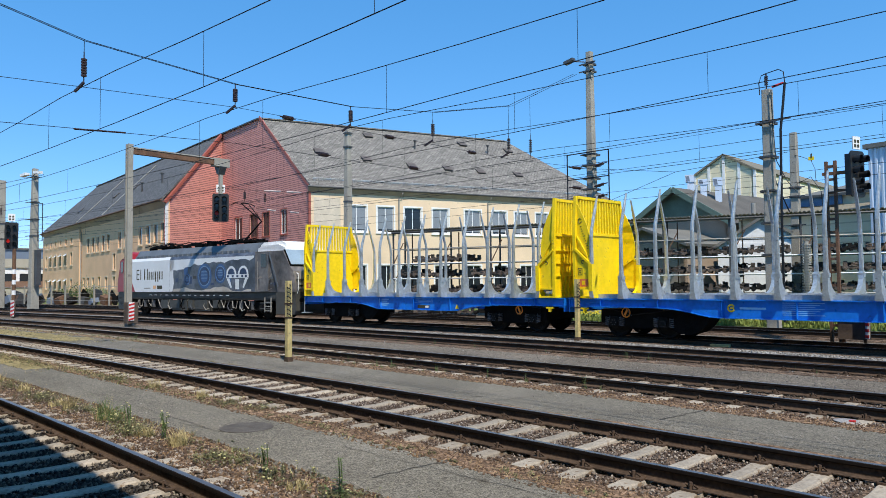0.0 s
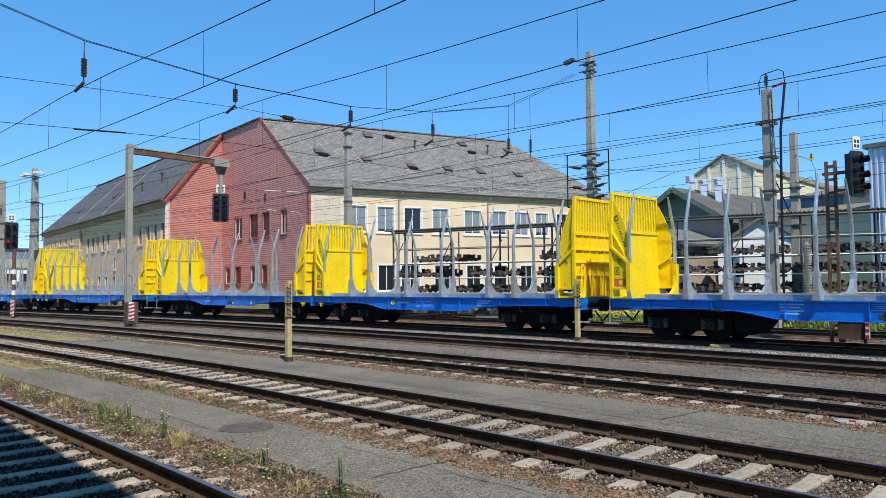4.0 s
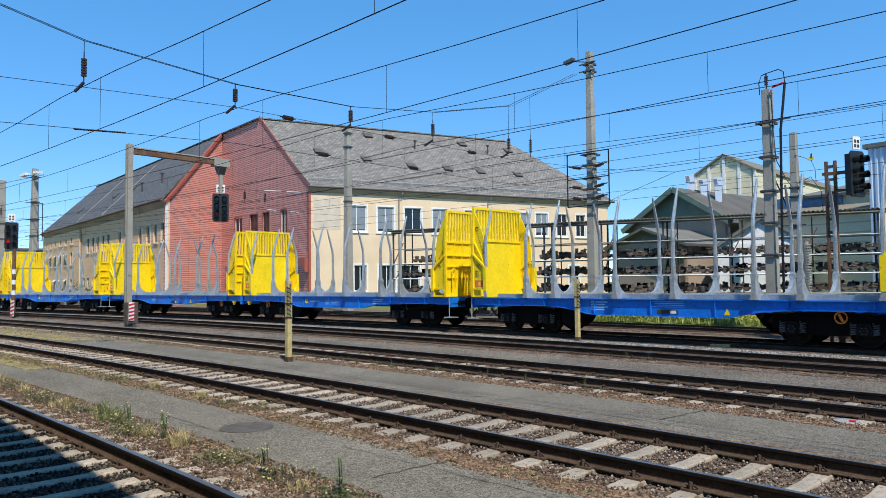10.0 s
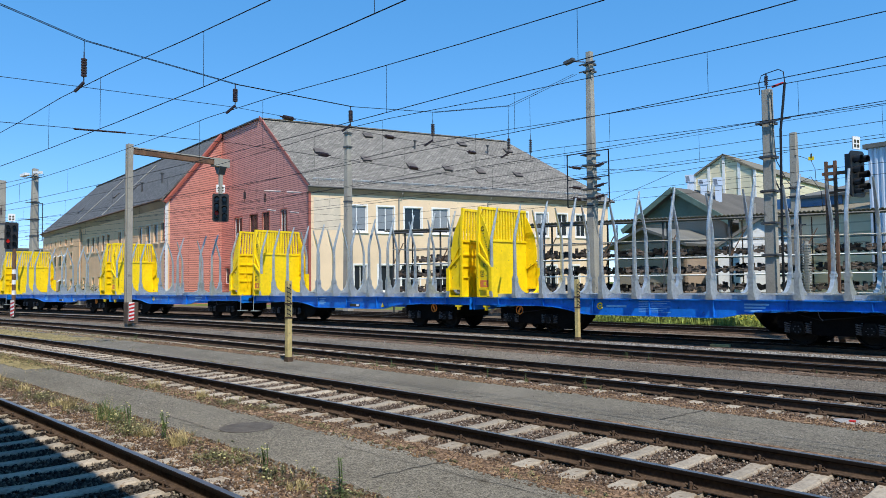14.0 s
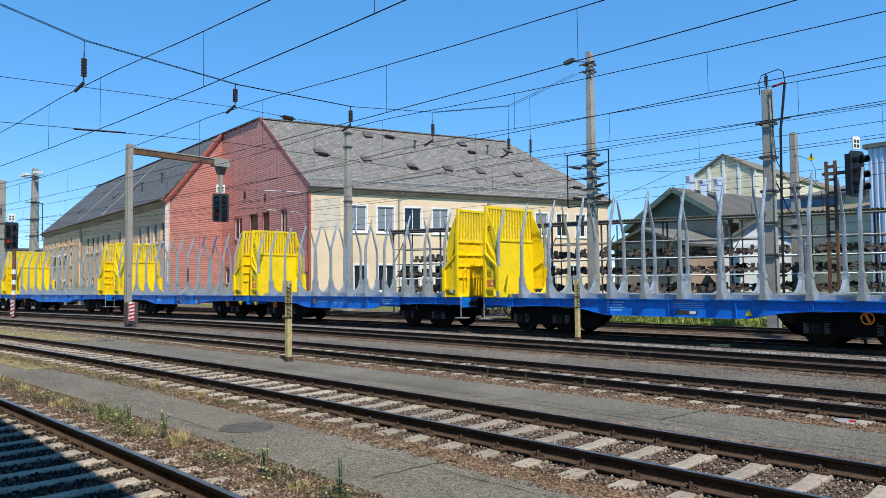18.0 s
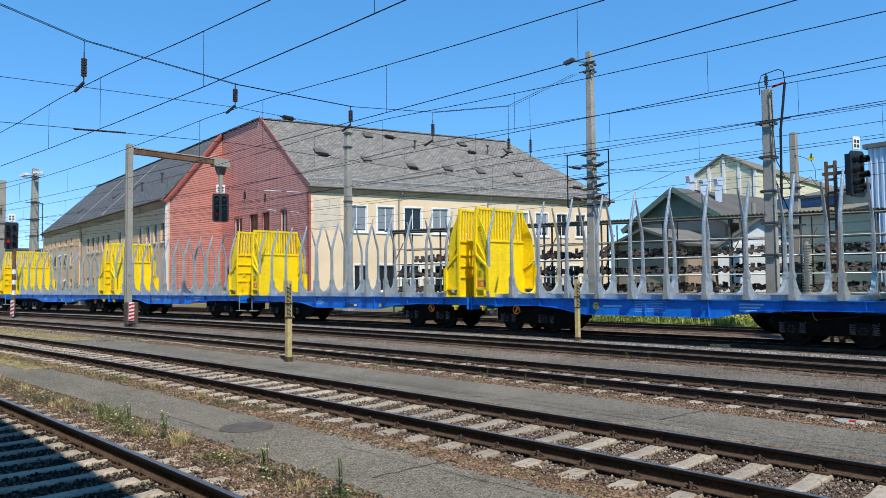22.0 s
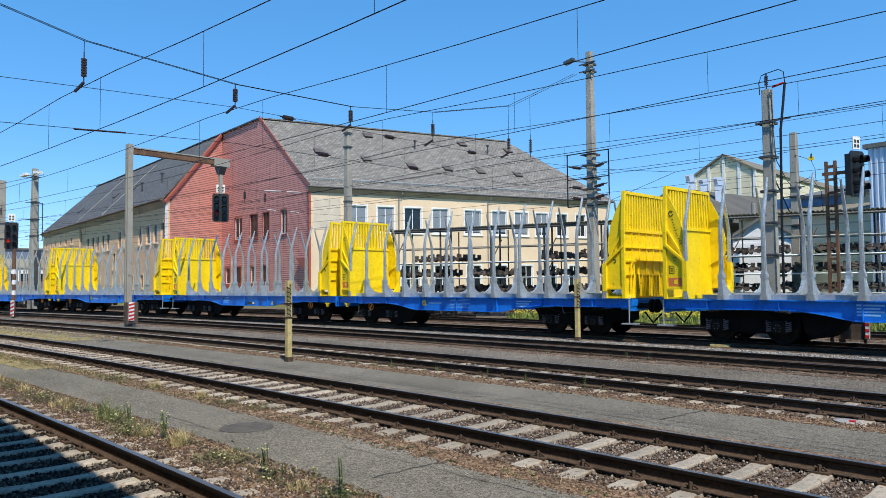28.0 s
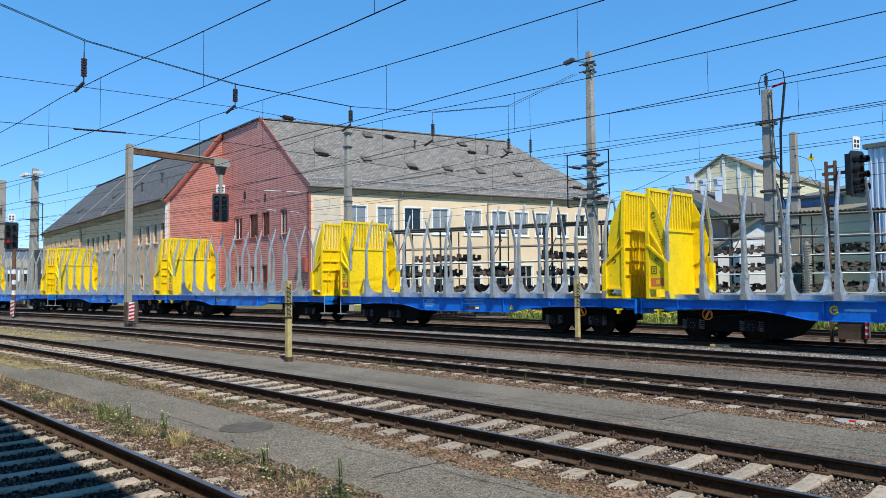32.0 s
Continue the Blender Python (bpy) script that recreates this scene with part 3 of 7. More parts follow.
    for i in range(9):
        yb = -0.75 + 0.22 * i
        box(bm, x - d * 0.08, x - d * 0.02, yb - 0.035, yb + 0.035, 1.32, 2.02)
    part("foot_grille", bm, YELLOW, root)
    if steps:
        hook = tube(B(), [(x - d * 0.12, -1.1, 1.6), (x - d * 0.12, -1.1, 2.35), (x - d * 0.12, -1.05, 2.42), (x - d * 0.12, -0.95, 2.42), (x - d * 0.12, -0.9, 2.35), (x - d * 0.12, -0.9, 1.8)], 0.022, 6)
        part("grab_handle", hook, YELLOW, root)
    return root


STAKES = [1.05 + 1.245 * k for k in range(12)]


def cradle(parent, x):
    """A galvanised U with its two bent stakes."""
    bm = B()
    prof = [(-1.44, 1.26), (-1.44, 2.06), (-1.31, 2.06)]
    arc = [(-0.73 + 0.57 * math.cos(radians(a)), 2.02 + 0.6 * math.sin(radians(a))) for a in (180, 200, 220, 238, 255, 270)]
    left = prof + arc
    pts = left + [(-p, z) for p, z in reversed(left)]
    lower = [(1.44, 1.26)]
    prism(bm, pts, x - 0.06, x + 0.06, "x")
    for sy in (-1, 1):
        box(bm, x - 0.1, x + 0.1, sy * 1.3 - 0.0, sy * 1.46, 1.26, 1.42)
        box(bm, x - 0.085, x + 0.085, sy * 1.285, sy * 1.455, 1.88, 1.99)
        prism(bm, [(x - 0.08, 1.26), (x + 0.12, 1.26), (x + 0.07, 1.5), (x + 0.064, 1.9), (x - 0.064, 1.9), (x - 0.07, 1.5)], sy * 1.44, sy * 1.465, "y")
    root = part("cradle", bm, GALV, parent, "galvanised stake cradle")
    for sy in (-1, 1):
        stake(root, x, sy)
    return root


def wheel_mesh():
    bm = B()
    prof = [(0.0, -0.07), (0.2, -0.07), (0.22, -0.02), (0.38, -0.02), (0.4, -0.07), (0.46, -0.065), (0.465, 0.05), (0.49, 0.065), (0.49, 0.085), (0.39, 0.085), (0.37, 0.03), (0.22, 0.03), (0.2, 0.09), (0.0, 0.09)]
    for side in (-1, 1):
        n, rings = 28, []
        for r, y in prof:
            rings.append([bm.verts.new((r * math.cos(2 * math.pi * i / n), side * (0.75 - y), r * math.sin(2 * math.pi * i / n))) for i in range(n)] if r else [bm.verts.new((0, side * (0.75 - y), 0))] * n)
        for a, b in zip(rings, rings[1:]):
            for i in range(n):
                f = list(dict.fromkeys((a[i], a[(i + 1) % n], b[(i + 1) % n], b[i])))
                if len(f) > 2:
                    bm.faces.new(f)
        for k in range(3):
            a = 2 * math.pi * k / 3
            box(bm, -0.03, 0.03, -0.012, 0.012, -0.03, 0.03, Matrix.Translation((0.3 * math.cos(a), side * 0.775, 0.3 * math.sin(a))))
    tube(bm, [(0, -1.0, 0), (0, 1.0, 0)], 0.08, 10)
    return mesh_of("wheelset", bm, DIRTY, False)


WHEEL = wheel_mesh()
def bogie(parent, x):
    bm = B()
    for sy in (-1, 1):
        side = [(-1.3, 0.6), (-1.25, 0.86), (-0.5, 0.94), (0.5, 0.94), (1.25, 0.86), (1.3, 0.6), (1.15, 0.5), (0.65, 0.48), (0.5, 0.3), (-0.5, 0.3), (-0.65, 0.48), (-1.15, 0.5)]
        prism(bm, [(x + p, z) for p, z in side], sy * 0.92, sy * 1.03, "y")
    box(bm, x - 0.45, x + 0.45, -0.9, 0.9, 0.3, 0.93)
    for q in (-1.35, 1.35):
        box(bm, x + q - 0.12, x + q + 0.12, -1.0, 1.0, 0.45, 0.9)
    root = part("bogie", bm, BLACK, parent, "black two-axle bogie")
    for q in (-0.9, 0.9):
        piece("wheelset", WHEEL, root, Matrix.Translation((x + q, 0, 0.46)))
        for sy in (-1, 1):
            bm = B()
            prism(bm, [(x + q - 0.2, 0.34), (x + q + 0.2, 0.34), (x + q + 0.2, 0.5), (x + q + 0.13, 0.66), (x + q - 0.13, 0.66), (x + q - 0.2, 0.5)], sy * 0.98, sy * 1.1, "y")
            tube(bm, [(x + q, sy * 1.1, 0.46), (x + q, sy * 1.15, 0.46)], 0.13, 12)
            part("axle_box", bm, DIRTY, root)
            bm = B()
            for k in range(6):
                a = k * math.pi / 3
                tube(bm, [(x + q + 0.09 * math.cos(a), sy * 1.15, 0.46 + 0.09 * math.sin(a)), (x + q + 0.09 * math.cos(a), sy * 1.165, 0.46 + 0.09 * math.sin(a))], 0.016, 6)
            for k in (-0.27, 0.27):
                pts = [(x + q + k + 0.075 * math.cos(i * 0.9), sy * (1.06 + 0.075 * math.sin(i * 0.9)), 0.36 + 0.0085 * i) for i in range(36)]
                tube(bm, pts, 0.019, 5)
            part("spring_pair", bm, SPRING, root)
    part("brake_rod", tube(B(), [(x - 1.1, -1.05, 0.92), (x - 0.3, -1.12, 0.72), (x + 0.5, -1.12, 0.8), (x + 1.2, -1.05, 0.92)], 0.018, 5), DIRTY, root)
    part("brake_hose", tube(B(), [(x - 0.35, -1.12, 0.98), (x - 0.3, -1.16, 0.8), (x - 0.22, -1.14, 0.7)], 0.014, 5), SPRING, root)
    return root


def sill_pts(x0, x1, top=1.25):
    """Outline of the fish-bellied side beam."""
    curve = [(0.0, 0.98), (0.35, 0.965), (0.75, 0.925), (1.15, 0.865), (1.5, 0.79), (1.8, 0.735), (2.1, 0.72)]
    return [(x0, top), (x1, top), (x1, 0.98)] + [(x1 - 3.6 - q, z) for q, z in curve] + [(x0 + 3.3 + q, z) for q, z in reversed(curve)] + [(x0, 0.98)]


SPARSE = [3.15, 4.4, 6.87, 8.93, 11.4, 12.65]


def log_wagon(stands):
    """One half of a twin log wagon; its short-coupled end at x 0."""
    w = thing("log_wagon", "blue flat log wagon with galvanised stakes and yellow end walls", "wagon", group="wagons of the train")
    x0, x1 = 0.12, PITCH - 0.62
    pts = sill_pts(x0, x1)
    for sy in (-1, 1):
        bm = B()
        prism(bm, pts, sy * 1.235, sy * 1.255, "y")
        box(bm, x0, x1, sy * 1.12, sy * 1.335, 1.225, 1.255)
        low = pts[2:]
        for (a, za), (b, zb) in zip(low, low[1:]):
            bar(bm, (a, sy * 1.235, za), (b, sy * 1.235, zb), 0.14, 0.025)
        sill = part("side_beam", bm, BLUE, w, "blue fish-bellied side beam")
        for k in range(7):
            xx = x0 + 1.3 + k * 2.1
            zb = 0.99 if xx < 4 or xx > x1 - 4.2 else 0.74
            part("stiffener", box(B(), xx - 0.012, xx + 0.012, sy * 1.255, sy * 1.318, zb, 1.225), BLUE, sill)
        bm = B()
        xx = x0 + (7.2 if sy < 0 else 6.5)
        for k in range(7 if sy < 0 else 4):
            box(bm, xx, xx + 1.1 - 0.12 * (k % 3), sy * 1.256, sy * 1.259, 1.17 - k * 0.055, 1.185 - k * 0.055)
        part("lettering", bm, PALEBLUE, sill, "pale blue lines of small lettering")
        bm = B()
        if sy < 0:
            for k in range(3):
                box(bm, x0 + 10.6, x0 + 11.3 - 0.1 * k, sy * 1.256, sy * 1.259, 1.1 - k * 0.09, 1.15 - k * 0.09)
            part("lettering", bm, PALEBLUE, sill, "pale lettering bars")
            part("lettering", box(B(), x0 + 6.0, x0 + 6.75, sy * 1.256, sy * 1.259, 0.98, 1.04), PALEBLUE, sill, "pale lettering bar")
            bm = tube(B(), [(x0 + 5.75 + 0.095 * math.cos(a), sy * 1.259, 1.01 + 0.095 * math.sin(a)) for a in np.linspace(0.5, 5.8, 18)], 0.028, 5)
            box(bm, x0 + 5.72, x0 + 5.84, sy * 1.256, sy * 1.265, 0.985, 1.035)
            part("round_badge", bm, YELLOW, sill, "round yellow badge")
        else:
            for k in range(4):
                box(bm, x0 + 9.2 + 0.1 * (k % 2), x0 + 9.85, 1.256, 1.259, 1.12 - k * 0.085, 1.165 - k * 0.085)
            part("lettering", bm, PALEBLUE, sill, "pale lettering bars")
            part("data_plate", box(B(), x0 + 6.7, x0 + 7.4, 1.256, 1.262, 0.79, 0.92), DARKLINE, sill, "dark data plate with a pale label")
            part("paper_label", box(B(), x0 + 6.75, x0 + 6.95, 1.2625, 1.265, 0.81, 0.9), WHITE, sill, "white paper label")
            part("warning_triangle", prism(B(), [(x0 + 5.05, 0.8), (x0 + 5.25, 0.8), (x0 + 5.15, 0.99)], 1.256, 1.26, "y"), YELLOW, sill, "small yellow warning triangle")
    for xx in (x0 + 0.1, x0 + 2.55, 5.0, 8.0, 11.0, x1 - 2.4, x1 - 0.1):
        part("cross_beam", box(B(), xx - 0.12, xx + 0.12, -1.22, 1.22, 1.0, 1.2), BLUE, w)
    part("centre_beam", box(B(), x0, x1, -0.2, 0.2, 0.85, 1.18), BLUE, w)
    part("end_plate", box(B(), x1 - 0.04, x1, -1.3, 1.3, 0.85, 1.25), BLUE, w)
    part("end_plate", box(B(), x0, x0 + 0.04, -1.3, 1.3, 0.78, 1.25), BLUE, w)
    for sy in (-1, 1):
        part("deck_rail", box(B(), x0 + 0.9, x1 - 1.2, sy * 1.05 - 0.07, sy * 1.05 + 0.07, 1.262, 1.4), GALV, w)
        if sy < 0:
            tank = [(3.7, 0.95), (5.3, 0.95), (5.15, 0.72), (4.95, 0.45), (4.7, 0.24), (4.45, 0.16), (4.1, 0.16), (3.8, 0.3)]
        else:
            tank = [(x1 - 4.0, 0.95), (x1 - 5.3, 0.95), (x1 - 5.15, 0.72), (x1 - 4.95, 0.45), (x1 - 4.7, 0.26), (x1 - 4.3, 0.2), (x1 - 4.1, 0.35)]
        part("underside_tank", prism(B(), tank, sy * 0.4, sy * 1.0, "y"), BLACK, w, "black equipment under the frame")
    for x in stands:
        cradle(w, x)
    end_wall(w, 0.50, 1, False)
    end_wall(w, PITCH - 0.80, -1, True)
    bogie(w, 2.65)
    bogie(w, PITCH - 3.1)
    # buffers and coupling at the outer end, bar at the inner end
    for sy in (-1, 1):
        bm = B()
        tube(bm, [(x1, sy * 0.875, 1.02), (x1 + 0.5, sy * 0.875, 1.02)], 0.09, 10)
        tube(bm, [(x1 + 0.48, sy * 0.875, 1.02), (x1 + 0.54, sy * 0.875, 1.02)], 0.22, 16)
        part("buffer", bm, BLACK, w, "black round buffer")
        part("shunter_step", box(B(), x1 - 0.3, x1 + 0.2, sy * 1.05, sy * 1.36, 0.42, 0.46), GALV, w)
        part("handrail", tube(B(), [(x1 - 0.02, sy * 1.33, 0.46), (x1 - 0.02, sy * 1.33, 1.2), (x1 - 0.02, sy * 1.2, 1.35)], 0.02, 6), GALV, w, "grey grab rail")
    part("coupling", tube(B(), [(x1, 0, 0.95), (x1 + 0.62, 0, 0.9)], 0.06, 8), BLACK, w)
    part("coupling_bar", tube(B(), [(-0.15, 0, 0.9), (0.3, 0, 0.9)], 0.1, 8), BLACK, w)
    part("hose", tube(B(), [(x1, -0.4, 0.8), (x1 + 0.3, -0.42, 0.45), (x1 + 0.6, -0.4, 0.75)], 0.03, 6), BLACK, w)
    for sy in (-1, 1):
        bm = tube(B(), [(2.27 + 0.15 * math.cos(a), sy * 1.2, 0.8 + 0.15 * math.sin(a)) for a in np.linspace(0, 2 * math.pi, 25)], 0.02, 6)
        bar(bm, (2.22, sy * 1.2, 0.7), (2.32, sy * 1.2, 0.9), 0.012, 0.07)
        part("ring_sign", bm, ORANGE, w, "orange ring sign on the bogie")
        bm = box(B(), 0.62, 0.9, sy * 1.22, sy * 1.32, 0.88, 0.94)
        box(bm, 0.72, 0.8, sy * 1.22, sy * 1.32, 0.76, 0.88)
        part("valve", bm, YELLOW, w, "yellow valve handle")
    # the body fills the loading gauge, 3.1 m
    bogies = {o for b in w.children if b.name.startswith("bogie") for o in (b, *b.children)}
    for o in w.children_recursive:
        if o not in bogies and not o.name.startswith(("buffer", "ring_sign")):
            for v in o.data.vertices:
                v.co.y *= 1.07
    return w


FIRST = -31.88           # where the locomotive's coupling stands at the start
wagons = []
full, thin = log_wagon(STAKES[1:11]), log_wagon(SPARSE)
tagged(thin, "blue flat log wagon with few galvanised stakes and yellow end walls")
for n in range(28):
    proto = thin if 2 <= n <= 9 else full
    wagons.append(proto if n in (0, 2) else copy_thing(proto, Matrix.Identity(4)))

# ---- the corner house behind the tracks ----


def face(o, d, z=0.0):
    """A wall's own space: x along d, y into the wall, z up."""
    d = Vector((d[0], d[1], 0)).normalized()
    n = Vector((-d.y, d.x, 0))
    return Matrix(((d.x, n.x, 0, o[0]), (d.y, n.y, 0, o[1]), (0, 0, 1, z), (0, 0, 0, 1)))


def wall(parent, m, length, z0, z1, holes, material, thick=0.35, name="wall", label=""):
    """A straight wall with openings (x0, x1, z0, z1) through it."""
    xs = sorted({0.0, length, *[h[0] for h in holes], *[h[1] for h in holes]})
    zs = sorted({z0, z1, *[h[2] for h in holes], *[h[3] for h in holes]})
    bm = B()
    for a, b in zip(xs, xs[1:]):
        run0 = None
        for c, e in zip(zs, zs[1:]):
            hole = any(h[0] <= a and b <= h[1] and h[2] <= c and e <= h[3] for h in holes)
            if hole and run0 is not None:
                box(bm, a, b, 0, thick, run0, c)
                run0 = None
            elif not hole and run0 is None:
                run0 = c
        if run0 is not None:
            box(bm, a, b, 0, thick, run0, z1)
    ob = part(name, bm, material, parent, label)
    ob.matrix_basis = m
    return ob


def window(parent, m, h, pane, frame_mat, rim=0.12, blind=0.0, cross=True, sill=True, deep=0.14, casement=None):
    """A window in the opening h: surround, casement, panes, sill."""
    x0, x1, z0, z1 = h
    bm = B()
    for a, b, c, e in ((x0 - rim, x1 + rim, z1, z1 + rim), (x0 - rim, x0, z0, z1), (x1, x1 + rim, z0, z1), (x0 - rim, x1 + rim, z0 - rim, z0)):
        box(bm, a, b, -0.03, 0.02, c, e)
    win = part("window", bm, frame_mat, parent)
    win.matrix_basis = m
    bm = B()
    f = 0.07
    for a, b, c, e in ((x0, x1, z1 - f, z1), (x0, x1, z0, z0 + f), (x0, x0 + f, z0 + f, z1 - f), (x1 - f, x1, z0 + f, z1 - f)):
        box(bm, a, b, deep - 0.04, deep + 0.03, c, e)
    if cross:
        xm = (x0 + x1) / 2
        box(bm, xm - 0.04, xm + 0.04, deep - 0.035, deep + 0.025, z0 + f, z1 - f)
    part("window_frame", bm, casement or frame_mat, win)
    part("pane", box(B(), x0, x1, deep, deep + 0.015, z0, z1), pane, win)
    if blind:
        part("blind", box(B(), x0 + f, x1 - f, deep - 0.03, deep - 0.012, z1 - (z1 - z0) * blind, z1 - f), BLIND, win, "lowered pale grey blind")
    if sill:
        part("sill", box(B(), x0 - rim - 0.05, x1 + rim + 0.05, -0.12, 0.02, z0 - rim - 0.05, z0 - rim), frame_mat, win)
    return win


def slope(parent, pts, material, name="roof", thick=0.18, label=""):
    """A roof plane with thickness; its own x runs along the eave (first two points), y up the slope."""
    p = [Vector(q) for q in pts]
    x = (p[1] - p[0]).normalized()
    n = x.cross(p[2] - p[0]).normalized()
    if n.z < 0:
        n = -n
    y = n.cross(x)
    m = Matrix(((x.x, y.x, n.x, p[0].x), (x.y, y.y, n.y, p[0].y), (x.z, y.z, n.z, p[0].z), (0, 0, 0, 1)))
    inv = m.inverted()
    bm = B()
    prism(bm, [((inv @ q).x, (inv @ q).y) for q in p], -thick, 0.0, "z")
    ob = part(name, bm, material, parent, label)
    ob.matrix_basis = m
    return ob


UR = Vector((math.sin(radians(15.6)), math.cos(radians(15.6)), 0))
UD = Vector((-math.sin(radians(86.6)), math.cos(radians(86.6)), 0))
C1, C2, C3 = Vector((-59.67, 37.45, 0)), Vector((-81.1, 38.73, 0)), Vector((-78.15, 30.95, 0))
EAVE, TOP = 11.5, 20.1
NR = Vector((UR.y, -UR.x, 0))
house = thing("corner_house", "plastered railway house, red boarded corner and grey shingle roofs", "building")

# yellow wing, running away from the tracks
mr = face(C1, UR)
upper = [(3.77, 5.8), (7.0, 8.76), (9.98, 11.85), (13.2, 15.0), (17.0, 18.95), (20.4, 22.2), (23.3, 25.0), (26.1, 27.7), (29.0, 30.4), (31.7, 33.0)]
lower = [(4.5, 5.8), (7.08, 8.9), (9.6, 11.6), (13.4, 15.2), (17.2, 18.9), (20.6, 22.2), (24.0, 25.5), (27.4, 28.8), (30.6, 32.0)]
holes = [(a, b, 7.25, 9.75) for a, b in upper] + [(a, b, 1.3, 3.85) for a, b in lower]
# face() puts y to the left of its direction: inward for this wall
wall(house, mr, 36.4, -0.1, EAVE, holes, PLASTER, label="cream plastered wall")
for i, h in enumerate(holes):
    dark = i in (2, 8, 9) or i >= 10
    window(house, mr, h, GLASS, WHITE, rim=0.17, blind=0.0 if dark else (0.93, 0.9, 0, 0.88, 0.93, 0.9, 0.93, 0.86, 0, 0)[i], cross=True)
part("grey_panel", box(B(), 0.4, 3.1, -0.02, 0.02, 7.3, 10.4), BLOCKS, house, "walled-up window of grey blocks").matrix_basis = mr
part("eave_band", prism(B(), [(-0.36, 11.4), (-0.36, 11.28), (0.0, 10.86), (0.0, 11.4)], -0.2, 36.6, "x"), DULLWALL, house, "grey boxed eave").matrix_basis = mr
part("gutter", tube(B(), [(-0.3, -0.43, 11.4), (37.0, -0.43, 11.4)], 0.1, 8), ZINC, house).matrix_basis = mr
for x in (9.3, 19.8):
    part("downpipe", tube(B(), [(x + 0.35, -0.42, 11.32), (x + 0.3, -0.42, 11.1), (x, -0.12, 10.6), (x, -0.12, 0)], 0.075, 8), PIPE, house).matrix_basis = mr
far = C1 + UR * 36.4
wall(house, face(far, -NR), 21.0, -0.1, EAVE, [], PLASTER, label="cream plastered end wall")
wall(house, face(C1 - NR * 21.5 + UR * 36.4, -UR), 30.0, -0.1, EAVE, [], PLASTER, label="cream plastered rear wall")

# red corner: flat front to the tracks
md = face(C1, -UD)
md = face(C1 + UD * 21.46, -UD)
LEN = 21.46
red_up = [(LEN - 17.6, LEN - 15.6), (LEN - 13.5, LEN - 11.5), (LEN - 10.3, LEN - 8.7), (LEN - 6.06, LEN - 4.7)]
red_lo = [(LEN - 20.2, LEN - 18.95), (LEN - 17.4, LEN - 15.9), (LEN - 13.3, LEN - 12.2), (LEN - 10.4, LEN - 9.2)]
rh = [(a, b, 7.2, 9.7) for a, b in red_up] + [(a, b, 2.2, 4.05) for a, b in red_lo]
wall(house, md, LEN, -0.1, EAVE, rh, CLAD, label="red boarded wall")
ridge_x = LEN - 11.18
bm = B()
prism(bm, [(0, EAVE), (LEN, EAVE), (ridge_x, TOP), (0, TOP)], 0.0, 0.35, "y")
part("gable_wall", bm, CLAD, house, "red boarded gable").matrix_basis = md
for i, h in enumerate(rh):
    window(house, md, h, GLASS, TRIM, rim=0.1, cross=i < 4, casement=WHITE if i in (0, 3, 4, 6) else RUSTPOST)
bm = B()
bar(bm, (LEN + 0.25, -0.02, EAVE - 0.3), (ridge_x, -0.02, TOP + 0.12), 0.1, 0.3)
bar(bm, (LEN, -0.03, 0), (LEN, -0.03, EAVE), 0.24, 0.2)
part("verge_board", bm, TRIM, house, "red verge board").matrix_basis = md
part("cornice", bar(B(), (0, -0.06, TOP), (ridge_x, -0.06, TOP), 0.3, 0.14), ZINC, house).matrix_basis = md
# small bay at the far foot of the red wall and wall lamps
bm = B()
prism(bm, [(LEN - 1.9, 4.6), (LEN - 0.1, 4.6), (LEN - 0.1, 3.2)], -0.5, 0.0, "y")
part("lean_to", bm, TRIM, house, "small red wedge-shaped hood").matrix_basis = md
# light red side of the projecting ochre wing
span = (C2 - C3).length
ml = face(C3, C2 - C3)
wall(house, ml, span, -0.1, EAVE, [], CLAD, label="sunlit red boarded wall")
bm = B()
prism(bm, [(0, EAVE), (span, EAVE), (span, TOP)], 0.0, 0.35, "y")
part("gable_wall", bm, CLAD, house, "sunlit red boarded half gable").matrix_basis = ml
part("verge_board", bar(B(), (-0.35, -0.08, EAVE - 0.45), (span, -0.08, TOP + 0.05), 0.3, 0.3), TRIM, house, "red verge board").matrix_basis = ml
part("corner_board", bar(B(), (0.0, -0.04, 0), (0.0, -0.04, EAVE - 0.2), 0.16, 0.3), WHITE, house, "white corner board").matrix_basis = ml

# ochre wing along the tracks
WING = 64.5
mo = face(C3 + UD * WING, -UD)
oh = []
for a, b in ((0.44, 1.8), (2.9, 4.3), (5.5, 7.0), (8.6, 10.0), (14.4, 15.9), (17.1, 18.5), (22.5, 23.8), (25.0, 26.4), (27.9, 29.3), (30.3, 31.8), (33.2, 34.5)):
    oh.append((WING - b, WING - a, 6.9, 9.0))
for a in (42.2, 46.0, 49.8, 53.5, 57.2, 60.8):
    oh += [(WING - a - 1.4, WING - a, 8.6, 9.6), (WING - a - 1.4, WING - a, 5.4, 7.3), (WING - a - 1.4, WING - a, 1.7, 3.2)]
for a in (8.0, 12.0, 16.0, 19.8, 23.5, 27.0, 30.4, 33.2, 35.6):
    oh.append((WING - a - 1.1, WING - a, 1.8, 3.3))
oh.append((WING - 20.9, WING - 19.7, 4.2, 6.3))
BAY = WING - 37.9
wall(house, mo, WING, -0.1, EAVE, [h for h in oh if h[1] > BAY], OCHRE, label="ochre plastered wall")
mb = mo @ Matrix.Translation((0, -0.3, 0))
wall(house, mb, BAY, -0.1, 10.6, [h for h in oh if h[1] <= BAY], OCHRE, label="ochre plastered projecting bay")
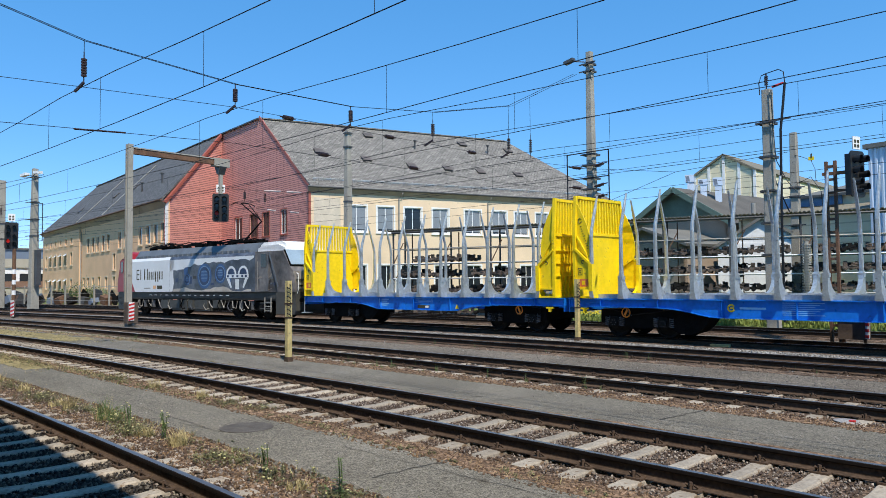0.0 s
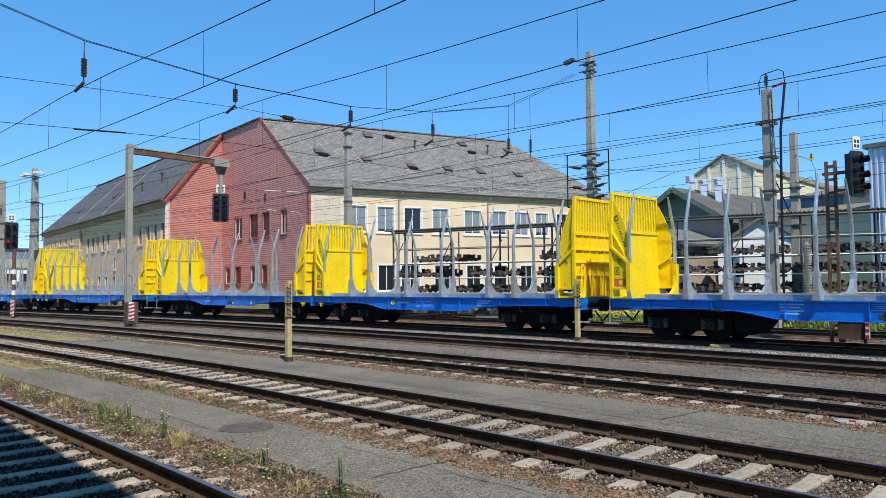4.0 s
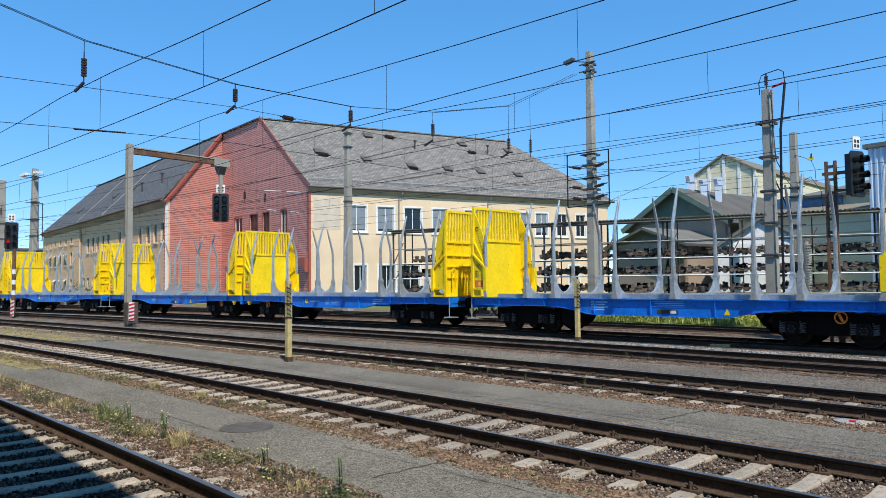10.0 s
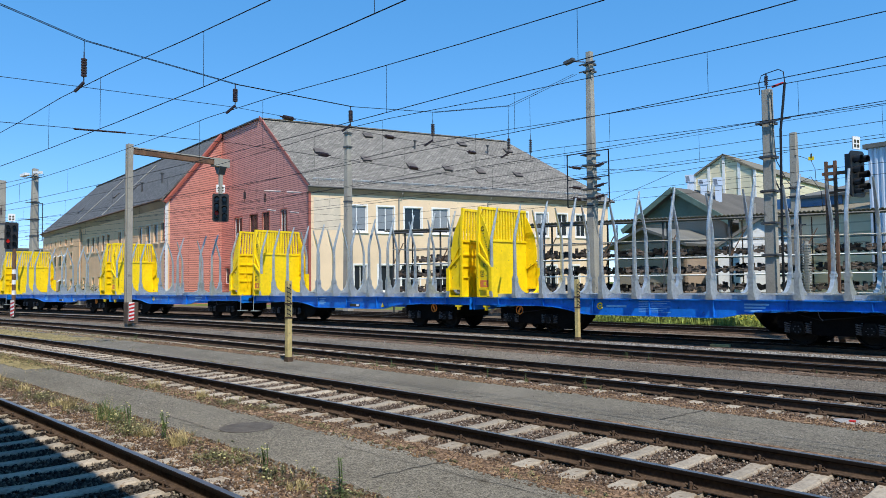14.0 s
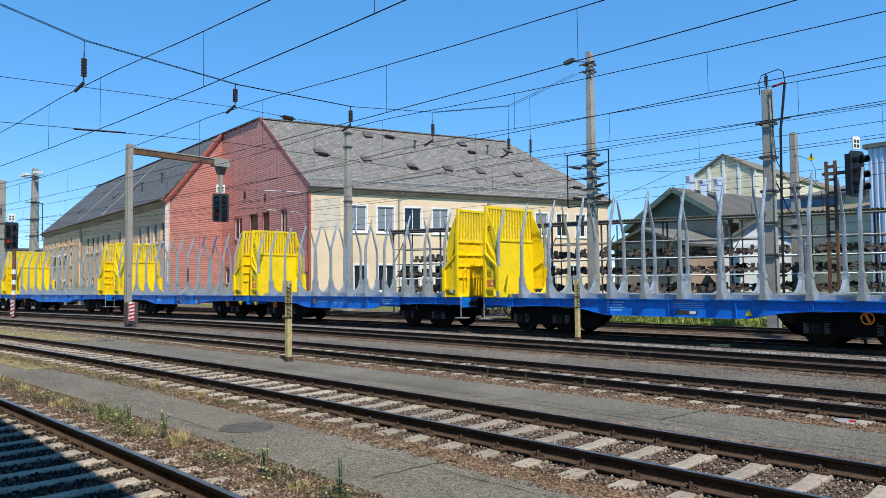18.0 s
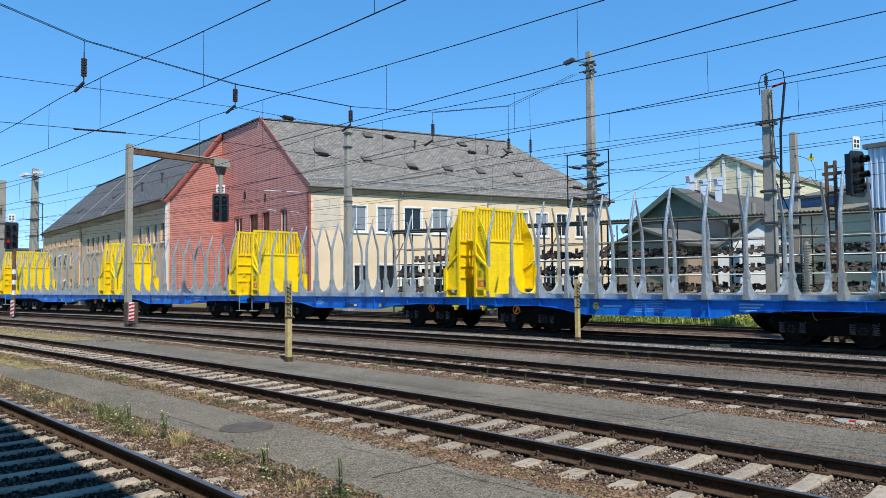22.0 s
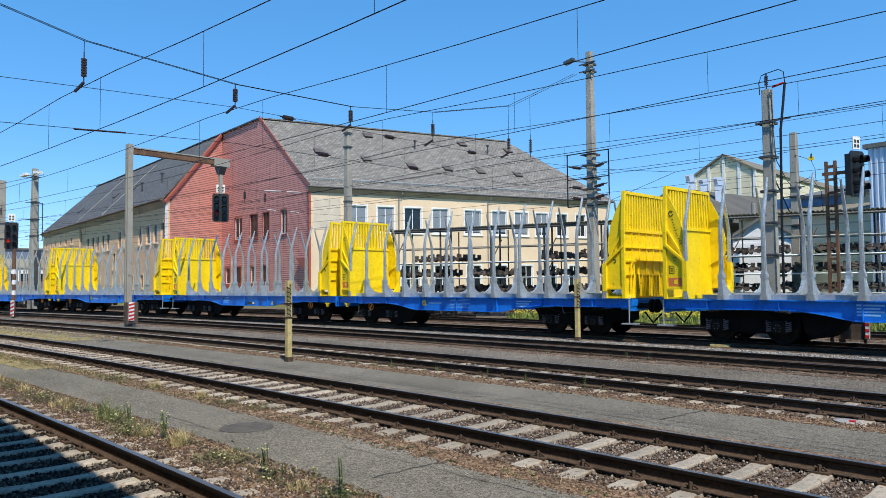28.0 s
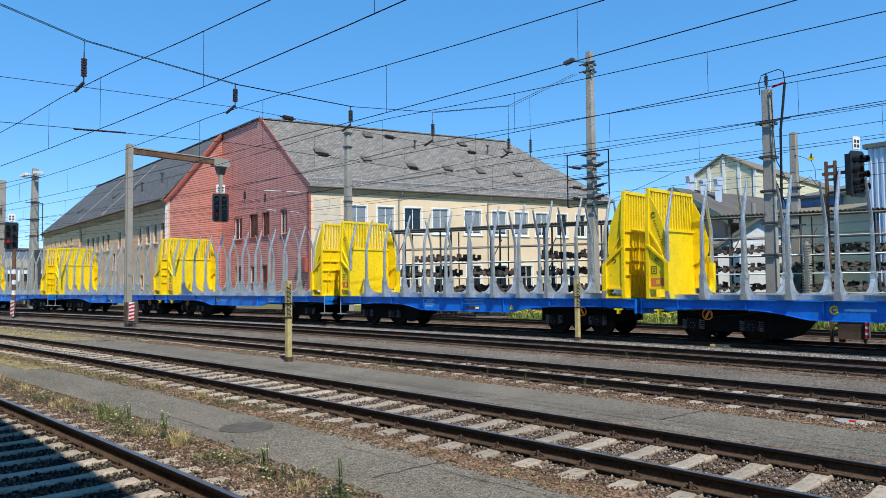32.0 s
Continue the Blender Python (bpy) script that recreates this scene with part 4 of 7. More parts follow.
for i, h in enumerate(oh):
    window(house, mb if h[1] <= BAY else mo, h, GLASS, PLASTER, rim=0.14, cross=False)
part("eave_band", prism(B(), [(-0.6, 11.38), (-0.6, 11.25), (0.0, 10.6), (0.0, 11.38)], -0.3, WING + 0.1, "x"), DULLWALL, house, "grey boxed eave").matrix_basis = mo
part("gutter", tube(B(), [(-0.4, -0.72, 11.36), (WING + 0.3, -0.72, 11.36)], 0.12, 8), RUSTPOST, house).matrix_basis = mo
for x in (WING - 12.3, WING - 37.5):
    part("downpipe", tube(B(), [(x + 0.6, -0.62, 11.2), (x + 0.5, -0.5, 10.8), (x, -0.14, 10.0), (x, -0.14, 0)], 0.08, 8), PIPE, house).matrix_basis = mo
for a in (46.0, 49.8, 53.5, 57.2):
    for z in (7.4, 3.4):
        part("awning", prism(B(), [(-0.7, z - 0.5), (-0.6, z - 0.5), (0.0, z + 0.05), (0.0, z - 0.05)], WING - a - 1.5, WING - a + 0.1, "x"), WHITE, house, "small white window awning").matrix_basis = mo
wall(house, face(C3 + UD * WING + Vector((0, 15.2, 0)), (0, -1)), 15.2, -0.1, EAVE, [], OCHRE, label="ochre plastered end wall")
wall(house, face(C3 + Vector((0, 15.2, 0)), UD), WING, -0.1, EAVE, [], OCHRE, label="ochre plastered rear wall")

# roofs
zup = Vector((0, 0, 1))
e0, e1 = C1 + NR * 0.42 + zup * (EAVE - 0.02), C1 + UR * 37.2 + NR * 0.42 + zup * (EAVE - 0.02)
r0, r1 = Vector((-70.83, 38.12, TOP)), Vector((-62.42, 68.6, TOP))
b0, b1 = C1 - NR * 22.4 + zup * EAVE, C1 + UR * 37.2 - NR * 22.4 + zup * EAVE
slope(house, [e0, e1, r1, r0], SLATE, label="weathered grey shingle roof")
slope(house, [e1, b1, r1], SLATE, label="grey shingle hip")
slope(house, [b1, b0, r0, r1], SLATE, label="grey shingle rear slope")
ND = Vector((-UD.y, UD.x, 0))
f0, f1 = C3 - UD * 0.25 - Vector((0, 0.72, 0)) + zup * (EAVE - 0.1), C3 + UD * (WING + 0.4) - Vector((0, 0.72, 0)) + zup * (EAVE - 0.1)
q0, q1 = C2 + zup * TOP, C2 + UD * 57.5 + zup * TOP
g0, g1 = C3 + Vector((0, 15.8, 0)) + zup * EAVE, C3 + UD * (WING + 0.4) + Vector((0, 15.8, 0)) + zup * EAVE
slope(house, [f1, f0, q0, q1], SLATE_D, label="dark grey shingle roof")
slope(house, [g1, f1, q1], SLATE_D, label="dark grey shingle hip")
slope(house, [g0, g1, q1, q0], SLATE_D, label="dark grey shingle rear slope")
slope(house, [q0, Vector((r0.x, r0.y, TOP)), Vector((-72, 60, TOP - 1)), Vector((-81, 55, TOP - 1))], SLATE, label="grey roof between the ridges")
part("ridge_cap", bar(B(), r0 + zup * 0.03, r1 + zup * 0.03, 0.4, 0.12), SLATE, house)
part("ridge_cap", bar(B(), q0 + zup * 0.03, q1 + zup * 0.03, 0.4, 0.12), SLATE_D, house)


def on_slope(a, up, e0, e1, r0):
    x = (e1 - e0).normalized()
    n = x.cross(r0 - e0).normalized()
    y = n.cross(x)
    if y.z < 0:
        y = -y
    n = x.cross(y)
    p = e0 + x * a + y * up
    return Matrix(((x.x, y.x, n.x, p.x), (x.y, y.y, n.y, p.y), (x.z, y.z, n.z, p.z), (0, 0, 0, 1)))


def skylight(a, up, e0, e1, r0, dark=True):
    m = on_slope(a, up, e0, e1, r0)
    bm = B()
    for x0, x1, y0, y1 in ((-0.5, 0.5, 0.42, 0.5), (-0.5, 0.5, -0.5, -0.42), (-0.5, -0.42, -0.42, 0.42), (0.42, 0.5, -0.42, 0.42)):
        box(bm, x0, x1, y0, y1, 0, 0.07)
    ob = part("skylight", bm, ZINC, house, "small open roof hatch")
    ob.matrix_basis = m
    part("pane", box(B(), -0.42, 0.42, -0.42, 0.42, 0.02, 0.05), GLASS, ob)
    part("lid", box(B(), -0.5, 0.5, -0.5, 0.5, 0, 0.05, pose(0, 0.45, 0.07, -3) @ pose(0, -0.45, 0)), LIDM, ob)


for a, up in ((2.6, 7.4), (7.6, 6.4), (12.6, 5.6), (17.0, 5.5), (21.2, 5.3), (26.2, 5.2), (9.6, 12.3), (21.8, 12.2), (28.0, 11.5)):
    skylight(a, up, e0, e1, r0)
for a, up in ((30, 5.0), (38, 5.5), (12, 4.0)):
    skylight(a, up, f0 + UD * 60, f0, q0)
for a, up in ((14.6, 9.8), (24.5, 10.2)):
    m = on_slope(a, up, e0, e1, r0)
    p = m.translation
    bm = tube(B(), [p, p + zup * 0.9], 0.09, 8)
    tube(bm, [p + zup * 0.9, p + zup * 1.05], 0.2, 8)
    part("vent_pipe", bm, ZINC, house)
for a, up in ((57.0, 4.0), (50.5, 3.4)):
    p = on_slope(a, up, f1, f0, q0).translation
    bm = tube(B(), [p, p + zup * 1.1], 0.12, 8)
    tube(bm, [p + zup * 1.1, p + zup * 1.22], 0.22, 8)
    part("vent_pipe", bm, ZINC, house)
# snow guard along the eave
for k in range(46):
    m = on_slope(0.6 + 0.8 * k, 1.0, e0, e1, r0)
    ob = part("snow_guard", bar(B(), (0, 0, 0), (0, 0.12, 0.36), 0.05, 0.06), SNOWG, house)
    ob.matrix_basis = m
for h in (0.16, 0.28):
    ob = part("snow_rail", tube(B(), [(0.4, 0.06, h), (37.0, 0.06, h)], 0.032, 5), SNOWG, house)
    ob.matrix_basis = on_slope(0, 1.0, e0, e1, r0)
# ladder strip on the dark roof
for a in (26.0, 40.5):
    ob = part("roof_ladder", box(B(), -0.15, 0.15, 0.3, 10.5, 0.02, 0.1), PIPE, house)
    ob.matrix_basis = on_slope(a, 0, f1, f0, q0)

# ---- sheds and halls behind ----
UB = Vector((math.sin(radians(6.0)), math.cos(radians(6.0)), 0))
NB = Vector((UB.y, -UB.x, 0))
AXES = (NB, UB)


def gabled(name, label, origin, width, depth, eave, apex, wall_m, roof_m, gable_m, over=0.5, nb=None):
    """A gabled house: its front runs from origin along NB, its sides along UB."""
    NB, UB = (nb, Vector((-nb.y, nb.x, 0))) if nb else AXES
    root = thing(name, label, "building")
    mf = face(origin, NB)
    wall(root, mf, width, -0.1, eave, [], wall_m)
    bm = B()
    prism(bm, [(0, eave), (width, eave), (width / 2, apex)], 0.05, 0.35, "y")
    part("gable_wall", bm, gable_m, root).matrix_basis = mf
    wall(root, face(origin + NB * width, UB), depth, -0.1, eave, [], wall_m)
    wall(root, face(origin + UB * depth, -UB), depth, -0.1, eave, [], wall_m)
    o = origin - UB * over
    d = depth + over
    k = (apex - eave) / (width / 2)
    a0, a1 = o - NB * over + zup * (eave - k * over), o + UB * d - NB * over + zup * (eave - k * over)
    t0, t1 = o + NB * (width / 2) + zup * (apex + 0.1), o + UB * d + NB * (width / 2) + zup * (apex + 0.1)
    c0, c1 = o + NB * (width + over) + zup * (eave - k * over), o + UB * d + NB * (width + over) + zup * (eave - k * over)
    slope(root, [a0, a1, t1, t0], roof_m)
    slope(root, [c0, c1, t1, t0], roof_m)
    return root, mf


shed, ms = gabled("timber_shed", "grey shed with a green boarded gable and a corrugated roof", Vector((-32.9, 51.4, 0)), 8.6, 26, 6.5, 9.05, DULLWALL, SHEDROOF, GREENISH, 0.7)
bm = B()
bar(bm, (-0.6, -0.72, 6.05), (4.3, -0.72, 9.0), 0.12, 0.4)
bar(bm, (9.2, -0.72, 6.05), (4.3, -0.72, 9.0), 0.12, 0.4)
part("verge_board", bm, GREENISH, shed, "pale green verge boards").matrix_basis = ms
part("flue", tube(B(), [(9.3, 2.0, 5.5), (9.3, 2.0, 7.6)], 0.16, 8), PIPE, shed).matrix_basis = ms
hall, mh = gabled("beige_hall", "tall beige panelled hall with a grey roof", Vector((-38.4, 71.9, 0)), 6.35, 46, 13.3, 15.05, BEIGE, TANROOF, BEIGE, 0.2, Vector((0.998, 0.06, 0)))
for x in (0.05, 1.6, 3.17, 4.75, 6.3):
    part("pilaster", box(B(), x - 0.14, x + 0.14, -0.08, 0.0, 0, 13.3 + (1.75 - abs(x - 3.17) * 0.55) - 0.1), WHITE, hall, "pale upright strip").matrix_basis = mh
for x, y, base, high in ((-28.56, 52.77, 8.8, 1.5), (-27.7, 53.22, 8.75, 1.15), (-26.75, 53.71, 8.35, 1.62)):
    v = thing("roof_ventilator", "pale blue sheet-metal roof ventilator with a slanted hood", "ventilator", Matrix.Translation((x, y, base)) @ pose(0, 0, 0, 0, 0, 29), "roof ventilators")
    part("shaft", box(B(), -0.22, 0.26, -0.25, 0.25, -0.3, high * 0.62), BLUEGREY, v)
    part("hood", prism(B(), [(-0.34, high * 0.62), (0.34, high * 0.62), (0.3, high), (-0.38, high)], -0.3, 0.3, "y"), BLUEGREY, v)
    # flat plate on the solid hood, its darker colour standing for shade inside
    part("opening", prism(B(), [(-0.3, high * 0.66), (-0.02, high * 0.66), (-0.08, high * 0.93), (-0.34, high * 0.93)], -0.312, -0.302, "y"), FARGREY, v, "darker plate for the shaded louvred opening")
# long low hall with a strip of blue glazing
lh = thing("long_hall", "long beige hall with a blue glazed strip and brown roof", "building")
ol = Vector((-21.5, 55.0, 0))
mk = face(ol, NB)
wall(lh, mk, 26, -0.1, 7.9, [(2, 24, 2.0, 4.6)], BEIGE, label="beige panelled wall")
part("glazing", box(B(), -1.5, 3.4, -0.14, -0.1, 7.25, 8.0), GLAZE, lh, "blue glazed strip").matrix_basis = mk
part("dark_gate", box(B(), 2, 24, 0.12, 0.18, 2.0, 4.6), ZINC, lh, "dark open bay").matrix_basis = mk
slope(lh, [ol - UB * 0.5 + zup * 8.0, ol - UB * 0.5 + NB * 26 + zup * 8.0, ol + UB * 14 + NB * 26 + zup * 10.6, ol + UB * 14 + zup * 10.6], CORR)
lt_ = thing("lean_to_shed", "low beige shed with a sunlit corrugated lean-to roof", "building")
mlt = face((-22.6, 48.2, 0), NB)
wall(lt_, mlt, 9.2, -0.1, 6.1, [], BEIGE, label="beige panelled wall")
bm = corrugated(B(), 40, 0.24, 0.05, 0.04, -0.5, 6.4, "y", pose(-0.2, 0, 6.15, 8.5))
part("roof", bm, TANROOF, lt_, "weathered tan corrugated roof").matrix_basis = mlt
# corrugated building
ch = thing("corrugated_hall", "pale blue-white hall of corrugated steel sheet", "building")
mc = face((-13.55, 45.0, 0), NB)
bm = corrugated(B(), 64, 0.3, -0.07, -0.12, 0.0, 9.3)
part("wall", bm, BLUEGREY, ch).matrix_basis = mc
part("roof", box(B(), -0.2, 19.5, -0.2, 24, 9.3, 9.55), CORR, ch).matrix_basis = mc
wall(ch, face(Vector((-13.55, 45.0, 0)) + UB * 24, -UB), 24, -0.1, 9.3, [], BLUEGREY)
# white house with a low gable
wh, mw = gabled("white_house", "small white plastered house", Vector((-21.7, 43.3, 0)), 5.2, 4.5, 4.27, 5.86, WHITE, CORR, WHITE, 0.25, Vector((0.917, 0.398, 0)))
for h in ((1.0, 1.5, 2.2, 2.9), (3.4, 3.9, 2.2, 2.9)):
    part("window", box(B(), h[0], h[1], -0.02, 0.02, h[2], h[3]), GLASS, wh).matrix_basis = mw
# dark open hall beside the shed
dh, mdh = gabled("open_hall", "dark grey open-sided hall with a corrugated roof", Vector((-31.0, 45.8, 0)), 6.0, 10, 4.7, 5.7, DULLWALL, CORR, CORR, 0.6)

# ---- far left ----
wl = thing("white_depot", "long white depot with a red-brown lower roof and dark windows", "building")
mwl = face((-150.0, 22.0, 0), (0.1, 1))
wall(wl, mwl, 26, -0.1, 5.6, [(1 + 3.1 * k, 3.2 + 3.1 * k, 3.0, 4.5) for k in range(8)], WHITE, label="white wall")
for k in range(8):
    part("window", box(B(), 1 + 3.1 * k, 3.2 + 3.1 * k, 0.1, 0.14, 3.0, 4.5), GLASS, wl).matrix_basis = mwl
part("parapet", box(B(), -0.2, 26.2, -0.3, 10, 5.6, 7.2), GREYWALL, wl, "dark grey roof edge").matrix_basis = mwl
part("canopy_roof", prism(B(), [(-6, 1.9), (-6, 2.1), (-0.1, 3.1), (-0.1, 2.8)], 0, 26, "x"), RUSTPOST, wl, "red-brown lean-to roof").matrix_basis = mwl
part("canopy_front", box(B(), 0, 26, -5.9, -5.7, -0.1, 1.9), GREYWALL, wl, "grey sliding doors").matrix_basis = mwl
bl = thing("blue_grey_hall", "distant blue-grey flat-roofed hall", "building")
part("wall", box(B(), -175, -160, 28, 55, -0.1, 9.4), FARGREY, bl)
part("roof", box(B(), -175.3, -159.7, 27.7, 55.3, 9.4, 9.7), CORR, bl)

# ---- overhead line ----


def wire(name, pts, r=0.013, label="", category="wire", parent=None):
    ob = part(name, tube(B(), pts, r * 0.85, 5), CABLE, parent, label)
    return ob if parent else tagged(ob, label or "thin dark wire high above the tracks", category)


HEAD = -22.2
LINE = {"a": (7.8, 6.5), "b": (7.99, 6.44), "c": (8.16, 6.58), "d": (8.27, 6.73), "e": (8.3, 6.8), "f": (8.4, 6.75)}
SAG, SPAN = 0.68, 60.0
# the first dropper past the headspan on each line, and their spacing
DROPPERS = {"b": (-20.97, 5.9), "c": (-20.53, 5.93), "d": (-20.39, 6.03), "e": (-19.85, 6.0), "f": (-19.15, 6.0)}


def hang(s, key):
    x = (s - HEAD) % SPAN
    return LINE[key][0] - 4 * SAG * x * (SPAN - x) / SPAN ** 2


for key, y in TRACKS.items():
    if key == "a":
        continue
    line = thing("catenary", "overhead line over a track: carrying wire, droppers, contact wire", "overhead line", group="overhead lines")
    wire("carrying_wire", [on(s, y, hang(s, key)) for s in range(-160, 61, 4)], 0.014, parent=line)
    wire("contact_wire", [on(s, y, LINE[key][1]) for s in range(-160, 61, 5)], 0.013, parent=line)
    first, gap = DROPPERS[key]
    for s in [first + gap * i for i in range(10)] + [first - 4.05 - gap * i for i in range(11)]:
        wire("dropper", [on(s, y, LINE[key][1]), on(s, y, hang(s, key))], 0.007, parent=line)
# feeder lines beyond the last track
for y, z, r in ((31.0, 8.0, 0.013), (31.3, 7.55, 0.012), (33.8, 9.2, 0.012), (35.0, 6.5, 0.012), (36.5, 7.2, 0.012)):
    wire("feeder_wire", [on(s, y, z) for s in range(-160, 61, 6)], r)


def insulator(name, p, q, label="brown ribbed insulator of the overhead line"):
    """A ribbed rod between two points, its ribs in the middle part."""
    p, q = Vector(p), Vector(q)
    bm = tube(B(), [p, q], 0.018, 6)
    d = q - p
    for k in range(7):
        c = p + d * (0.25 + 0.5 * k / 6)
        tube(bm, [c - d.normalized() * 0.022, c + d.normalized() * 0.022], 0.085, 10)
    return tagged(part(name, bm, INSUL), label, "insulator", "insulators of the overhead line")


def headspan(s, ys, sag_z, mast_l, mast_r, low, upper):
    """Ropes across all tracks, with an insulator over each."""
    span = thing("headspan", "cross ropes that carry the overhead lines", "overhead line", group="headspans")
    rope = [on(s, mast_l[0], mast_l[1])] + [on(s, y, z) for y, z in sag_z] + [on(s, mast_r[0], mast_r[1])]
    wire("cross_rope", rope, 0.014, parent=span)
    wire("cross_rope", [p + Vector((0.25, 0, -0.06)) for p in rope], 0.013, parent=span)
    for z in (upper, low):
        wire("steady_wire", [on(s, mast_l[0], z - 0.95), on(s, 5.1, z - 0.37)] + [on(s, y, z - 0.05 * max(0, 12.24 - y)) for y in ys] + [on(s, mast_r[0], z + 0.25)], 0.011, parent=span)
    return span


ys = [TRACKS[k] for k in "bcdef"]
headspan(HEAD, ys, [(2.27, 10.4), (5.05, 9.74), (7.26, 9.27), (12.24, 8.93), (17.34, 9.03), (22.0, 9.58), (27.4, 10.8)], (-9.0, 14.2), (33.3, 13.6), 6.88, 8.13)
for key, z in zip("bcdef", (9.27, 8.93, 9.03, 9.58, 10.8)):
    insulator("insulator", on(HEAD, TRACKS[key], max(z, LINE[key][0] + 0.2) if z - LINE[key][0] < 1.2 else LINE[key][0] + 0.95), on(HEAD, TRACKS[key], LINE[key][0]))
    if z - LINE[key][0] > 1.2:
        wire("hanger", [on(HEAD, TRACKS[key], z), on(HEAD, TRACKS[key], LINE[key][0] + 0.9)], 0.011)
    tagged(part("clamp", bar(B(), on(HEAD, TRACKS[key], LINE[key][0] + 0.03), on(HEAD - 0.4, TRACKS[key] - 0.1, LINE[key][0] - 0.18), 0.06, 0.07), INSUL), "small dark clamp under an insulator", "clamp")
insulator("insulator", on(HEAD, 29.2, 9.6), on(HEAD, 29.2, 8.4))
wire("hanger", [on(HEAD, 29.2, 11.5), on(HEAD, 29.2, 9.6)], 0.011)
tagged(part("insulator", tube(B(), [on(HEAD, 7.0, 6.6), on(HEAD, 8.5, 6.7)], 0.028, 6), INSUL), "slim strain insulator in a cross rope", "insulator", "insulators of the overhead line")
for y in (14.4, 19.4, 24.6, 16.0, 20.8):
    insulator("insulator", on(HEAD, y - 0.35, 8.1 if y not in (16.0, 20.8) else 6.95), on(HEAD, y + 0.35, 8.1 if y not in (16.0, 20.8) else 6.95), "dark strain insulator in a cross rope")
headspan(-69.0, ys, [(2.27, 11.5), (7.26, 10.4), (12.24, 9.7), (17.34, 10.2), (22.0, 11.2)], (-9.0, 14.2), (25.6, 12.4), 7.0, 8.2)
for key, z in zip("bcde", (10.4, 9.7, 10.2, 11.2)):
    insulator("insulator", on(-69.0, TRACKS[key], LINE[key][0] + 0.9), on(-69.0, TRACKS[key], LINE[key][0] - 0.1))

wire("steady_wire", [on(-39.4, 33.0, 8.62), on(-39.4, 28.7, 8.28), on(-39.4, 25.7, 8.12), on(-39.4, 22.0, 7.95)], 0.011)
wire("steady_wire", [on(-39.4, 33.0, 6.95), on(-39.4, 28.5, 6.87), on(-39.4, 25.9, 6.9), on(-39.4, 22.0, 6.8)], 0.011)
for y0, z0, y1, z1 in ((25.7, 8.13, 27.0, 8.2), (27.5, 8.21, 28.7, 8.28), (25.95, 6.9, 26.6, 6.885), (27.8, 6.88, 28.5, 6.87)):
    ob = part("insulator", tube(B(), [on(-39.4, y0, z0), on(-39.4, y1, z1)], 0.05, 6), LRODS)
    tagged(ob, "pale strain insulator rod in a cross rope", "insulator", "insulators of the overhead line")
for y, z0, z1 in ((24.23, 7.3, 8.05), (25.77, 7.2, 8.12)):
    insulator("insulator", on(-39.4, y, z1), on(-39.4, y, z0))


def mast(s, y, h, w0=0.42, w1=0.3, label="grey concrete overhead-line mast"):
    """A tapered concrete mast with bands of steel."""
    p = on(s, y)
    root = thing("mast", label, "mast", at(s, y), "overhead-line masts")
    bm = B()
    rows = [[bm.verts.new((a * w / 2, b * w / 2, z)) for a, b in ((-1, -1), (1, -1), (1, 1), (-1, 1))] for w, z in ((w0, -0.1), (w1, h))]
    for j in range(4):
        bm.faces.new((rows[0][j], rows[0][(j + 1) % 4], rows[1][(j + 1) % 4], rows[1][j]))
    bm.faces.new(rows[0][::-1])
    bm.faces.new(rows[1])
    bmesh.ops.bevel(bm, geom=[e for e in bm.edges if abs(e.verts[0].co.z - e.verts[1].co.z) > 1], offset=0.035, segments=1, affect="EDGES")
    part("shaft", bm, MASTC, root)
    return root


def band(root, z, w, ears=0.0):
    bm = B()
    for a, b in ((-1, 0), (1, 0), (0, -1), (0, 1)):
        box(bm, a * w - (0.02 if a else w), a * w + (0.02 if a else w), b * w - (0.02 if b else w), b * w + (0.02 if b else w), z - 0.05, z + 0.05)
    if ears:
        box(bm, -ears, ears, -w - 0.05, -w, z - 0.03, z + 0.03)
    part("band", bm, ZINC, root)


m1 = mast(-21.24, 33.3, 14.6, 0.54, 0.32)
for z in (13.9, 13.5):
    band(m1, z, 0.26, 0.5)
for z in (8.9, 8.3, 7.6, 7.0, 6.5):
    band(m1, z, 0.34, 0.45)
bm = B()
for sx in (-1.3, 1.3):
    bar(bm, (sx, -0.4, 6.1), (sx, -0.4, 9.0), 0.05, 0.05)
for z in (6.1, 7.6, 9.0):
    bar(bm, (-1.3, -0.4, z), (1.3, -0.4, z), 0.05, 0.05)
part("cable_frame", bm, CABLE, m1, "dark steel frame for cable ends")
for sx in (-1, 1):
    for z in (8.2, 6.5, 7.1):
        bm = tube(B(), [(sx * 0.35, -0.35, z), (sx * 1.2, -0.4, z + 0.12)], 0.03, 6)
        for k in range(5):
            tube(bm, [(sx * (0.5 + 0.1 * k), -0.37, z + 0.02 * k), (sx * (0.54 + 0.1 * k), -0.37, z + 0.02 * k)], 0.09, 8)
        part("insulator", bm, INSUL, m1)
    part("lamp_arm", tube(B(), [(0, -0.2, 14.0), (sx * (0.9 if sx < 0 else 0.6), -0.4, 14.2 if sx < 0 else 13.9)], 0.03, 6), ZINC, m1)
    if sx < 0:
        part("floodlight", box(B(), -0.3, 0.3, -0.16, 0.16, -0.08, 0.08, pose(-1.0, -0.45, 14.2, 0, 12 * sx)), ZINC, m1, "grey floodlight")
wire("feeder_stay", [on(-21.7, 33.0, 8.2), on(-16.8, 33.2, 7.4), on(-12, 33.4, 7.7)])
wire("feeder_stay", [on(-16.8, 33.2, 7.4), on(-21.2, 33.0, 5.9)])

